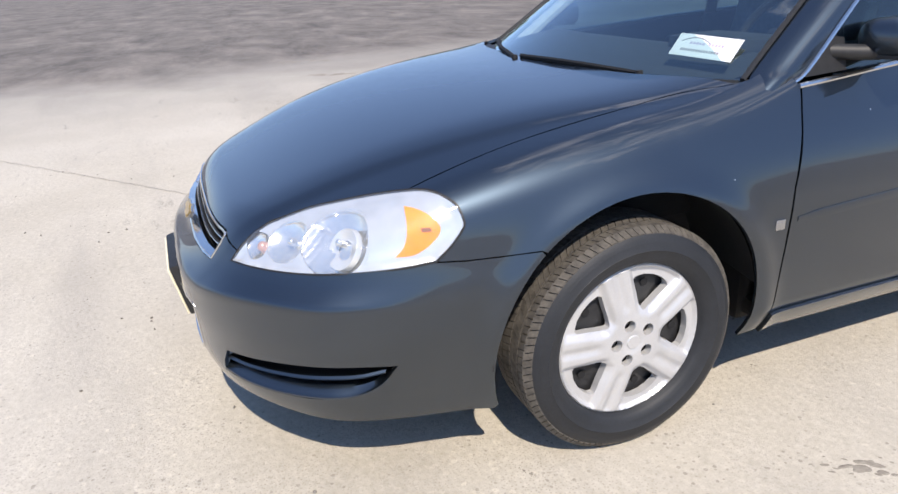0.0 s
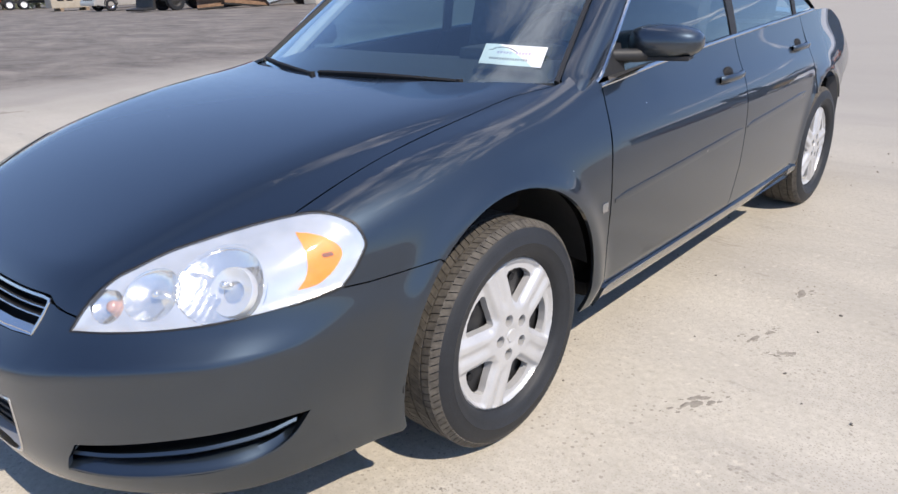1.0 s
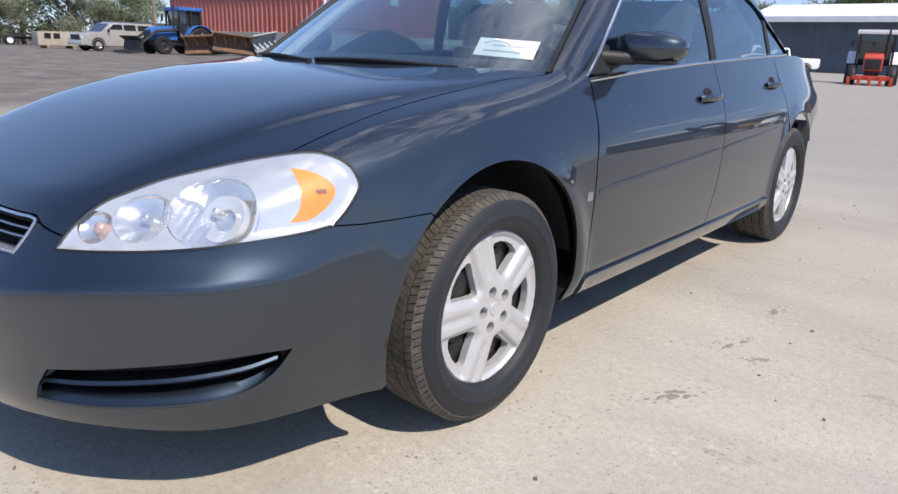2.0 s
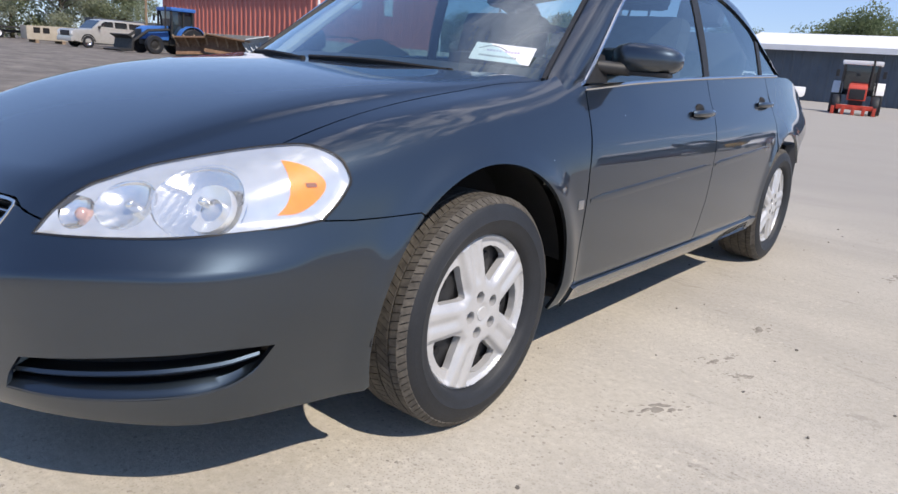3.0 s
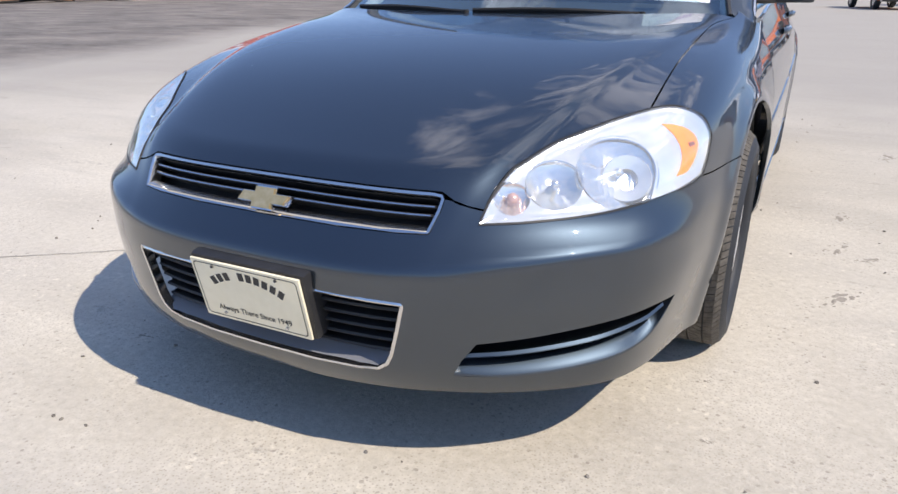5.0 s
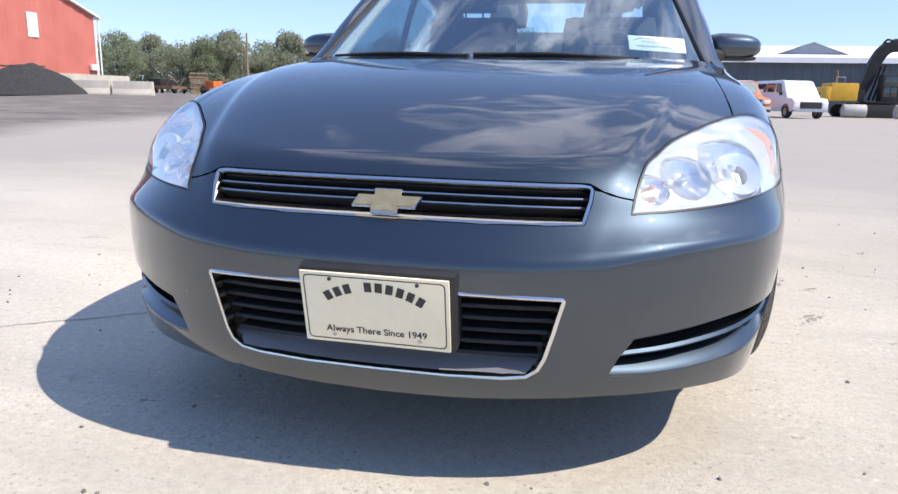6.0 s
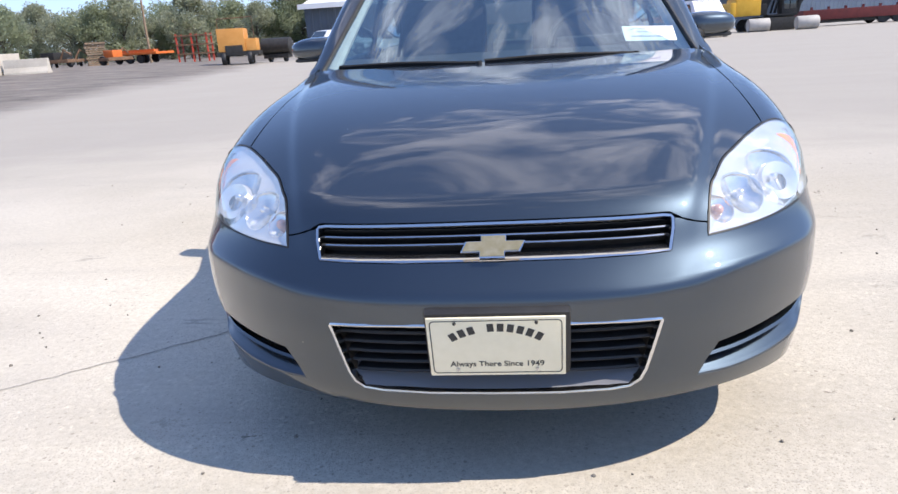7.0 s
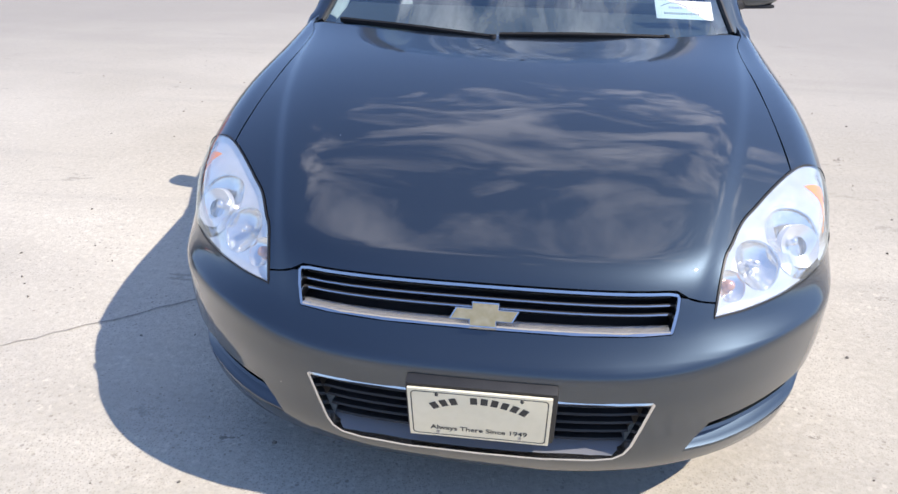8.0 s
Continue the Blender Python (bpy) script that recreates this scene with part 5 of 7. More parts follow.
# ---- cabin ----
bm = bmesh.new()
rings = []
for x in np.linspace(-0.70, 0.70, 21):
    y0 = on_screen(abs(x), 0.94)[1] + 0.03
    rings.append([bm.verts.new((x, y, z)) for y, z in ((y0, 0.935), (y0 + 0.12, 0.955), (1.62 + 0.08 * (x / 0.7) ** 2, 0.975), (1.80, 0.955), (1.84, 0.88), (1.80, 0.55))])
for a, b in zip(rings, rings[1:]):
    for j in range(5):
        bm.faces.new((a[j], b[j], b[j + 1], a[j + 1]))
DASH = textured("dark_dash_plastic", (0.022, 0.024, 0.025), (0.036, 0.038, 0.039), 30, 0.7)
dash = part("dashboard", bm, DASH, car, "grey plastic dashboard")
part("instrument_hood", box(bmesh.new(), (0.22, 1.60, 0.95), (0.54, 1.82, 1.015), 0.03), DASH, dash)
part("cabin_floor", block((-0.72, 1.55, 0.60), (0.72, 3.7, 0.64), 0.01), TRIM, car)
bm = bmesh.new()
sw = pose(0.38, 1.93, 0.965, 62, 0, 0)
tube(bm, [sw @ Vector((0.185 * math.cos(a), 0.185 * math.sin(a), 0)) for a in np.linspace(0, 2 * math.pi, 33)[:-1]], 0.015, 8, closed=True)
wheel_ring = part("steering_wheel", bm, BLACK, car, "black steering wheel")
part("steering_hub", box(bmesh.new(), (-0.075, -0.06, -0.04), (0.075, 0.06, 0.0), 0.02, sw), BLACK, wheel_ring)
for x0 in (-1, 1):
    part("steering_spoke", tube(bmesh.new(), [sw @ Vector((0.06 * x0, 0, -0.015)), sw @ Vector((0.18 * x0, 0.01, 0))], 0.012, 6), BLACK, wheel_ring)


def seat(x, y, bench=False):
    w = 0.62 if bench else 0.25
    s_ = part("rear_seat" if bench else "front_seat", box(bmesh.new(), (x - w, y - 0.25, 0.62), (x + w, y + 0.30, 0.80), 0.06), SEAT, car, "grey cloth seat")
    part("backrest", box(bmesh.new(), (-w, -0.07, 0), (w, 0.07, 0.56), 0.06, pose(x, y + 0.30, 0.70, -16, 0, 0)), SEAT, s_)
    for hx in ((-0.32, 0.32) if bench else (0,)):
        part("headrest", box(bmesh.new(), (-0.13, -0.05, 0.60), (0.13, 0.05, 0.76), 0.045, pose(x + hx, y + 0.30, 0.70, -14, 0, 0)), SEAT, s_)
        for px in (-0.05, 0.05):
            part("headrest_post", tube(bmesh.new(), [pose(x + hx, y + 0.30, 0.70, -14, 0, 0) @ Vector((px, 0, z)) for z in (0.52, 0.62)], 0.006, 6), DULL_CHROME, s_)


seat(0.38, 2.35)
seat(-0.38, 2.35)
seat(0.0, 3.25, True)
part("parcel_shelf", block((-0.62, 3.55, 0.98), (0.62, 3.90, 1.0), 0.008), TRIM, car)
rv = part("rear_view_mirror", box(bmesh.new(), (-0.12, 1.865, 1.275), (0.12, 1.895, 1.335), 0.014), BLACK, car, "cabin mirror")
part("mirror_stem", tube(bmesh.new(), [(0, 1.88, 1.32), (0, 1.865, 1.37), (0, 1.85, 1.36)], 0.009, 6), BLACK, rv)

# ---- auction paper on the dashboard ----
corner = [Vector((0.465, 1.405, 0.988)), Vector((0.668, 1.452, 0.978)), Vector((0.662, 1.508, 1.032)), Vector((0.462, 1.458, 1.042))]
e1, e2 = (corner[1] - corner[0]), (corner[3] - corner[0])
nrm = e1.cross(e2).normalized()
paper_m = Matrix((*[(*v, 0) for v in ((e1.normalized()), nrm.cross(e1.normalized()), nrm)], (0, 0, 0, 1))).transposed()
paper_m = Matrix.Translation((corner[0] + corner[1] + corner[2] + corner[3]) / 4) @ paper_m
pw, ph = e1.length / 2, e2.length / 2
bm = bmesh.new()
box(bm, (-pw, -ph, -0.0008), (pw, ph, 0.0008))
paper = tagged(part("paper_sign", bm, PAPER, None, soft=False), "white printed paper propped behind the windscreen", "sign")
paper.matrix_world = paper_m
# both inks are lightened so that the print reads faint
VIOLET = shader("violet_ink", (0.50, 0.42, 0.58), 0.7)
FAINT = shader("pale_grey_ink", (0.30, 0.29, 0.31), 0.7)
bm = bmesh.new()
for i in range(11):
    if i != 5:
        box(bm, (-0.055 + i * 0.0105, 0.004, 0.0008), (-0.048 + i * 0.0105, 0.012, 0.0014))
part("word_bars", bm, VIOLET, paper, "row of small bars", soft=False)
bm = bmesh.new()
for i in range(15):
    box(bm, (-0.075 + i * 0.0088, -0.020, 0.0008), (-0.069 + i * 0.0088, -0.012, 0.0014))
part("word_bars", bm, FAINT, paper, "row of small bars", soft=False)
bm = bmesh.new()
tube(bm, [(-0.085 + 0.012 * i, 0.012 + 0.016 * math.sin(math.pi * min(1, i / 8)) if i < 9 else 0.010, 0.001) for i in range(9)], 0.0016, 5)
part("swoosh", bm, FAINT, paper, "thin curved stroke", soft=False)


# ---- clouds, far beyond the yard ----
def cloud_material(centre, size):
    m = bpy.data.materials.new("cloud_white")
    m.use_nodes = True
    n, l = m.node_tree.nodes, m.node_tree.links
    n.remove(n["Principled BSDF"])
    tc, a, ramp, mix = n.new("ShaderNodeTexCoord"), n.new("ShaderNodeTexNoise"), n.new("ShaderNodeValToRGB"), n.new("ShaderNodeMixShader")
    mp = n.new("ShaderNodeMapping")
    mp.inputs["Scale"].default_value = (0.0030, 0.0048, 0)
    mp.inputs["Rotation"].default_value = (0, 0, 0.4)
    a.inputs["Scale"].default_value, a.inputs["Detail"].default_value, a.inputs["Roughness"].default_value, a.inputs["Distortion"].default_value = 1.0, 9, 0.6, 0.5
    ramp.color_ramp.elements[0].position, ramp.color_ramp.elements[1].position = 0.455, 0.61
    ramp.color_ramp.elements[1].color = (0.9, 0.9, 0.9, 1)
    clear, white = n.new("ShaderNodeBsdfTransparent"), n.new("ShaderNodeBsdfTranslucent")
    white.inputs["Color"].default_value = (0.95, 0.95, 0.96, 1)
    l.new(tc.outputs["Object"], mp.inputs["Vector"])
    l.new(mp.outputs[0], a.inputs["Vector"])
    # the cover thins out towards the sheet's edge
    reach, thin, less = n.new("ShaderNodeVectorMath"), n.new("ShaderNodeMapRange"), n.new("ShaderNodeMath")
    reach.operation, less.operation = "DISTANCE", "SUBTRACT"
    reach.inputs[1].default_value = centre
    thin.inputs[1].default_value, thin.inputs[2].default_value, thin.inputs[3].default_value, thin.inputs[4].default_value = size * 0.6, size, 0.0, 0.4
    l.new(tc.outputs["Object"], reach.inputs[0])
    l.new(reach.outputs["Value"], thin.inputs[0])
    l.new(a.outputs["Fac"], less.inputs[0])
    l.new(thin.outputs[0], less.inputs[1])
    l.new(less.outputs[0], ramp.inputs["Fac"])
    l.new(ramp.outputs["Color"], mix.inputs[0])
    l.new(clear.outputs[0], mix.inputs[1])
    l.new(white.outputs[0], mix.inputs[2])
    l.new(mix.outputs[0], n["Material Output"].inputs["Surface"])
    return m


n_ = 24
cv = [(-900 + 2100 * i / n_, -400 + 2100 * j / n_, 900 + 40 * math.sin(i * 1.3) * math.cos(j)) for j in range(n_ + 1) for i in range(n_ + 1)]
cf = [(j * (n_ + 1) + i, j * (n_ + 1) + i + 1, (j + 1) * (n_ + 1) + i + 1, (j + 1) * (n_ + 1) + i) for j in range(n_) for i in range(n_)]
tagged(part("cloud_backdrop", (cv, [], cf), cloud_material((150, 650, 900), 1000)), "thin broken white clouds in the blue sky", "clouds", kind="structure")

cv = [(520 + 900 * i / 12, 2300 + 900 * j / 12, 400 + 15 * math.sin(i * 1.3) * math.cos(j)) for j in range(13) for i in range(13)]
cf = [(j * 13 + i, j * 13 + i + 1, (j + 1) * 13 + i + 1, (j + 1) * 13 + i) for j in range(12) for i in range(12)]
tagged(part("cloud_bank", (cv, [], cf), cloud_material((970, 2750, 400), 440)), "low white cloud bank over the shed", "clouds", kind="structure")


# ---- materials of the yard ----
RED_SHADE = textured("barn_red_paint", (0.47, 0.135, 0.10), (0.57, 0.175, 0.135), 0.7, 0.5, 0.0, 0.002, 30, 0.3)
STEM = textured("stem_wall_concrete", (0.42, 0.38, 0.32), (0.56, 0.52, 0.45), 1.5, 0.9, 0, 0.01, 20)
WHITE = textured("white_sheet_paint", (0.74, 0.74, 0.74), (0.84, 0.84, 0.84), 0.8, 0.5)
SLATE = textured("blue_grey_cladding", (0.055, 0.075, 0.10), (0.085, 0.11, 0.14), 0.5, 0.5)
PALE = textured("pale_grey_cladding", (0.22, 0.26, 0.30), (0.32, 0.36, 0.40), 0.5, 0.5)
ORANGE = textured("fleet_orange_paint", (0.58, 0.13, 0.025), (0.70, 0.18, 0.04), 3, 0.4)
YELLOW = textured("digger_yellow_paint", (0.62, 0.33, 0.02), (0.74, 0.42, 0.04), 3, 0.45)
CHALK = textured("white_car_paint", (0.70, 0.70, 0.70), (0.78, 0.78, 0.79), 3, 0.3, 0, 0, 50, 0.3, Coat_Weight=0.6)
SILVERP = textured("silver_car_paint", (0.50, 0.49, 0.46), (0.58, 0.57, 0.54), 4, 0.3, 0.35, 0, 50, 0.3, Coat_Weight=0.8)
REDP = textured("truck_red_paint", (0.48, 0.05, 0.025), (0.58, 0.075, 0.04), 3, 0.4)
BLUEP = textured("tractor_blue_paint", (0.03, 0.13, 0.42), (0.05, 0.18, 0.52), 3, 0.4)
RUST = textured("rusty_iron", (0.13, 0.075, 0.045), (0.26, 0.16, 0.10), 5, 0.8, 0.2, 0.005, 30)
IRON = textured("dark_greasy_iron", (0.02, 0.02, 0.02), (0.05, 0.048, 0.045), 6, 0.6, 0.3)
PANE = shader("dark_vehicle_glass", (0.02, 0.03, 0.035), 0.08, 0.0, Coat_Weight=1.0)
COAL = textured("black_millings", (0.018, 0.018, 0.019), (0.045, 0.044, 0.043), 9, 0.95, 0, 0.05, 12)
WOOD = textured("weathered_timber", (0.20, 0.14, 0.09), (0.34, 0.25, 0.17), 6, 0.85)


def gz(x, y):
    return float(ground_height(np.float64(x), np.float64(y)))


def extrude(profile, x0, x1, bevel=0.0):
    """A side view (y, z) given width along x."""
    bm = bmesh.new()
    a = [bm.verts.new((x0, y, z)) for y, z in profile]
    b = [bm.verts.new((x1, y, z)) for y, z in profile]
    bm.faces.new(a)
    bm.faces.new(b[::-1])
    for i in range(len(a)):
        j = (i + 1) % len(a)
        bm.faces.new((a[j], a[i], b[i], b[j]))
    bmesh.ops.recalc_face_normals(bm, faces=bm.faces)
    if bevel:
        bmesh.ops.bevel(bm, geom=list(bm.edges), offset=bevel, segments=2, affect="EDGES", profile=0.7)
    return bm


def rib_wall(p0, p1, z0, z1, pitch, depth, top=None):
    """A ribbed sheet wall from p0 to p1; top(u) may raise the upper edge along it."""
    p0, p1 = Vector(p0), Vector(p1)
    d = p1 - p0
    n = max(2, int(d.length / pitch))
    side = Vector((d.y, -d.x)).normalized()
    bm = bmesh.new()
    cols = []
    for i in range(n):
        for u, o in ((0.0, 0), (0.62, 0), (0.70, depth), (0.92, depth)):
            s = (i + u) / n
            q = p0 + d * s + side * o
            zt = top(s) if top else z1
            cols.append((bm.verts.new((q.x, q.y, z0)), bm.verts.new((q.x, q.y, zt))))
    q = p1
    cols.append((bm.verts.new((q.x, q.y, z0)), bm.verts.new((q.x, q.y, top(1.0) if top else z1))))
    for a, b in zip(cols, cols[1:]):
        bm.faces.new((a[0], b[0], b[1], a[1]))
    return bm


# ---- red barn ----
barn = thing("barn", "red ribbed metal barn on a concrete stem wall", "building")
bx0, bx1, by0, by1, bz = -55.6, -35.8, 30.8, 42.9, 0.35
stem, eave, ridge = bz + 1.45, bz + 5.4, bz + 7.4


def gable(s):
    return eave + (ridge - eave) * (1 - abs(2 * s - 1))


part("wall", rib_wall((bx0, by0), (bx1, by0), stem, eave, 0.55, 0.07), RED_SHADE, barn, "ribbed side wall", soft=False)
part("wall", rib_wall((bx1, by0), (bx1, by1), stem, eave, 0.9, 0.03, gable), RED_SHADE, barn, "gable wall", soft=False)
part("wall", rib_wall((bx1, by1), (bx0, by1), stem, eave, 0.9, 0.05), RED_SHADE, barn, soft=False)
part("wall", rib_wall((bx0, by1), (bx0, by0), stem, eave, 0.9, 0.05, gable), RED_SHADE, barn, soft=False)
stem_bm = bmesh.new()
for lo, hi in (((bx0 - 0.1, by0 - 0.12, -0.3), (bx1 + 0.1, by0 + 0.15, stem)), ((bx1 - 0.15, by0 + 0.16, -0.3), (bx1 + 0.10, by1 + 3.2, stem)), ((bx0, by1 - 0.1, -0.3), (bx1 - 0.16, by1 + 0.1, stem)), ((bx0 - 0.1, by0 + 0.16, -0.3), (bx0 + 0.1, by1 - 0.11, stem))):
    box(stem_bm, lo, hi, 0.02)
part("stem_wall", stem_bm, STEM, barn, "pale concrete stem wall", soft=False)
for y_, nm in ((by0 - 0.35, 1), (by1 + 0.35, -1)):
    mid = (by0 + by1) / 2
    bm = extrude([(y_, eave - 0.1), (mid, ridge + 0.05), (mid, ridge + 0.18), (y_, eave + 0.03)], bx0 - 0.3, bx1 + 0.3)
    part("roof", bm, WHITE, barn, "pale sheet roof", soft=False)
for y_ in (by0 + 0.06, by1 - 0.06):
    part("corner_trim", block((bx1 + 0.035, y_ - 0.09, stem), (bx1 + 0.075, y_ + 0.09, eave)), WHITE, barn)
for y_, z_ in ((34.2, 4.1), (37.3, 3.95)):
    part("skylight_panel", block((bx1 + 0.032, y_ - 0.42, z_), (bx1 + 0.07, y_ + 0.42, z_ + 1.5)), WHITE, barn, "white translucent panel")
part("junction_box", block((bx1 + 0.08, by1 - 0.9, 1.75 + bz), (bx1 + 0.3, by1 - 0.2, 2.15 + bz), 0.02), WHITE, barn)
part("drain_pipe", tube(bmesh.new(), [(bx1 + 0.12, by1 + 0.25, z) for z in (stem, 3, eave)], 0.06, 8), WHITE, barn)

# ---- pile of millings and blocks ----
bm = bmesh.new()
rings = 18
grid = []
for i in range(rings + 1):
    row = []
    for k in range(48):
        a = 2 * math.pi * k / 48
        r = i / rings
        x, y = math.cos(a) * r * 2.7, math.sin(a) * r * 3.9
        h = 1.70 * max(0.0, (1 - r ** 1.5)) + 0.16 * noise.noise(Vector((x * 1.5, y * 1.5, 3))) * (r < 0.98)
        row.append(bm.verts.new((-31.6 + x, 32.2 + y, gz(-31.6, 32.2) - 0.03 + h)))
    grid.append(row)
for a, b in zip(grid, grid[1:]):
    for k in range(48):
        bm.faces.new((a[k], b[k], b[(k + 1) % 48], a[(k + 1) % 48]))
bmesh.ops.remove_doubles(bm, verts=bm.verts, dist=1e-4)
tagged(part("asphalt_mound", bm, COAL), "black heap of asphalt millings on the yard", "heap")
for i, (x, y, a) in enumerate(((-27.1, 35.1, 14), (-29.5, 34.5, 14), (-31.9, 33.95, 13))):
    bm = extrude([(-0.33, 0), (0.33, 0), (0.30, 0.12), (0.17, 0.36), (0.13, 0.80), (-0.13, 0.80), (-0.17, 0.36), (-0.30, 0.12)], -1.14, 1.14, 0.02)
    ob = tagged(part("concrete_barrier", bm, STEM), "pale concrete road barrier", "barrier", group="barriers beside the barn")
    ob.matrix_world = pose(x, y, gz(x, y) - 0.02, 0, 0, a)
boards = thing("scrap_board_row", "dark scrap boards lying on the wall", "boards")
for i in range(6):
    part("board", block((-34.6 + 0.1 * i, 30.0 + i * 0.9, 1.98 + 0.04 * (i % 3)), (-34.2 + 0.1 * i, 30.8 + i * 1.0, 2.05 + 0.04 * (i % 3)), 0.02), IRON, boards, soft=False)


# ---- vehicles ----
def road_wheel(r, w, parent, x, y, hub):
    bm = bmesh.new()
    spin(bm, [(-w / 2, r * 0.6), (-w / 2, r * 0.92), (-w * 0.35, r), (w * 0.35, r), (w / 2, r * 0.92), (w / 2, r * 0.6)], "x", 28)
    wl = part("wheel", bm, RUBBER, parent)
    wl.matrix_local = pose(x, y, r)
    bm = bmesh.new()
    spin(bm, [(-w * 0.45, 0), (-w * 0.45, r * 0.62), (w * 0.45, r * 0.62), (w * 0.42, r * 0.5), (w * 0.25, r * 0.4), (w * 0.32, r * 0.15), (w * 0.32, 0)], "x", 24)
    part("rim", bm, hub, wl)
    return wl


def side_pane(pts, x, parent, mat=PANE):
    bm = bmesh.new()
    a = [bm.verts.new((x, y, z)) for y, z in pts]
    b = [bm.verts.new((x * 0.985, y, z)) for y, z in pts]
    bm.faces.new(a)
    bm.faces.new(b[::-1])
    for i in range(len(a)):
        j = (i + 1) % len(a)
        bm.faces.new((a[i], a[j], b[j], b[i]))
    bmesh.ops.recalc_face_normals(bm, faces=bm.faces)
    return part("side_window", bm, mat, parent, soft=False)


def taper_cab(bm, z_from, k):
    for v in bm.verts:
        if v.co.z > z_from:
            v.co.x *= 1 - k * (v.co.z - z_from)
    return bm


def motor(name, label, category, m, paint, low, cab, panes, screen, wheels, r, w, hub=DULL_CHROME, grille_z=(0.55, 0.9), nose=0.0, group="", face=BLACK, bumper=DULL_CHROME, plain_front=True, glass=PANE):
    """A road vehicle: nose towards -y. low, cab: side views; panes: window outlines; screen: the windscreen's lower and upper edge."""
    t = thing(name, label, category, m, group)
    part("body", extrude(low, -w, w, 0.09), paint, t)
    part("cab", taper_cab(extrude(cab, -w * 0.97, w * 0.97, 0.09), screen[0][1] + 0.05, 0.16), paint, t)
    zf = screen[0][1] + 0.05
    for pts in panes:
        for s in (1, -1):
            bm_x = w * 0.975 * (1 - 0.16 * (sum(z for _, z in pts) / len(pts) - zf)) + 0.012
            side_pane(pts, s * bm_x, t)
    (y0, z0), (y1, z1) = screen
    bm = bmesh.new()
    k0, k1 = w * 0.86 * (1 - 0.16 * max(0, z0 - zf)), w * 0.86 * (1 - 0.16 * (z1 - zf))
    dy, dz = -(z1 - z0), (y1 - y0)
    ln = math.hypot(dy, dz)
    o = Vector((0, dy / ln, dz / ln)) * 0.03
    q = [Vector((-k0, y0, z0)) + o, Vector((k0, y0, z0)) + o, Vector((k1, y1, z1)) + o, Vector((-k1, y1, z1)) + o]
    bm.faces.new([bm.verts.new(c) for c in q])
    part("windscreen", bm, glass, t, soft=False)
    for y in wheels:
        for s in (1, -1):
            road_wheel(r, 0.24, t, s * (w - 0.10), y, hub)
    yf = min(y for y, z in low)
    if plain_front:
        part("grille", block((-w * 0.62, yf - 0.03, grille_z[0]), (w * 0.62, yf + 0.05, grille_z[1]), 0.02), face, t)
    part("bumper", block((-w * 0.98, yf - 0.10, 0.38), (w * 0.98, yf + 0.1, grille_z[0] - 0.04), 0.04), bumper, t)
    for s in (1, -1):
        if plain_front:
            part("headlight", block((s * w * 0.82 - 0.15, yf - 0.04, grille_z[0] + 0.06), (s * w * 0.82 + 0.15, yf + 0.05, grille_z[1] - 0.02), 0.03), CHALK, t)
        part("wing_mirror", block((s * (w + 0.10) - 0.09, y0 + 0.35, z0 + 0.02), (s * (w + 0.10) + 0.09, y0 + 0.45, z0 + 0.22), 0.03), face, t)
    for y in wheels:
        for s in (1, -1):
            bm = bmesh.new()
            spin(bm, [(s * (w + 0.004), r * 1.02), (s * (w + 0.012), r * 1.22), (s * (w - 0.02), r * 1.24)], "x", 20, 0, math.pi)
            bmesh.ops.transform(bm, matrix=Matrix.Translation((0, y, r)), verts=bm.verts)
            part("wheel_arch", bm, BLACK, t)
    return t


def at_az(az, d, z=0.0, rz=0.0):
    x, y = 1.2 - d * math.sin(radians(az)), -0.9 + d * math.cos(radians(az))
    return pose(x, y, gz(x, y) + z, 0, 0, rz)


SUV_LOW = [(0.04, 0.42), (-0.02, 0.62), (0.0, 1.06), (0.12, 1.17), (1.30, 1.25), (5.55, 1.24), (5.66, 0.75), (5.58, 0.45), (4.95, 0.36), (0.5, 0.34)]
SUV_CAB = [(1.28, 1.2), (2.02, 1.84), (2.35, 1.94), (5.2, 1.93), (5.45, 1.80), (5.58, 1.2)]
SUV_PANES = [[(1.78, 1.28), (2.14, 1.74), (2.30, 1.80), (2.86, 1.81), (2.9, 1.28)], [(3.02, 1.28), (2.99, 1.81), (3.86, 1.81), (3.94, 1.28)], [(4.08, 1.29), (4.04, 1.80), (5.18, 1.78), (5.38, 1.30)]]
motor("suv", "long silver sport utility vehicle parked by the barn", "car", at_az(67.2, 61, 0, 4) @ Matrix.Diagonal((1.1, 1.1, 1.12, 1)), SILVERP, SUV_LOW, SUV_CAB, SUV_PANES, ((1.40, 1.27), (1.99, 1.83)), (1.05, 4.35), 0.41, 1.0, grille_z=(0.72, 1.06), bumper=SILVERP)
PU_LOW = [(0, 0.5), (0.0, 1.02), (0.2, 1.12), (1.45, 1.20), (5.6, 1.18), (5.6, 0.6), (5.4, 0.45), (0.4, 0.42)]
PU_CAB = [(1.40, 1.15), (1.95, 1.80), (2.3, 1.88), (3.1, 1.86), (3.3, 1.15)]
PU_PANES = [[(1.95, 1.22), (2.2, 1.72), (2.95, 1.74), (3.05, 1.22)]]
FLEET_LOW = [(0.10, 0.5), (0.05, 0.80), (0.16, 0.98), (0.45, 1.06), (1.45, 1.14), (2.0, 1.18), (5.6, 1.18), (5.6, 0.6), (5.4, 0.45), (0.4, 0.42)]
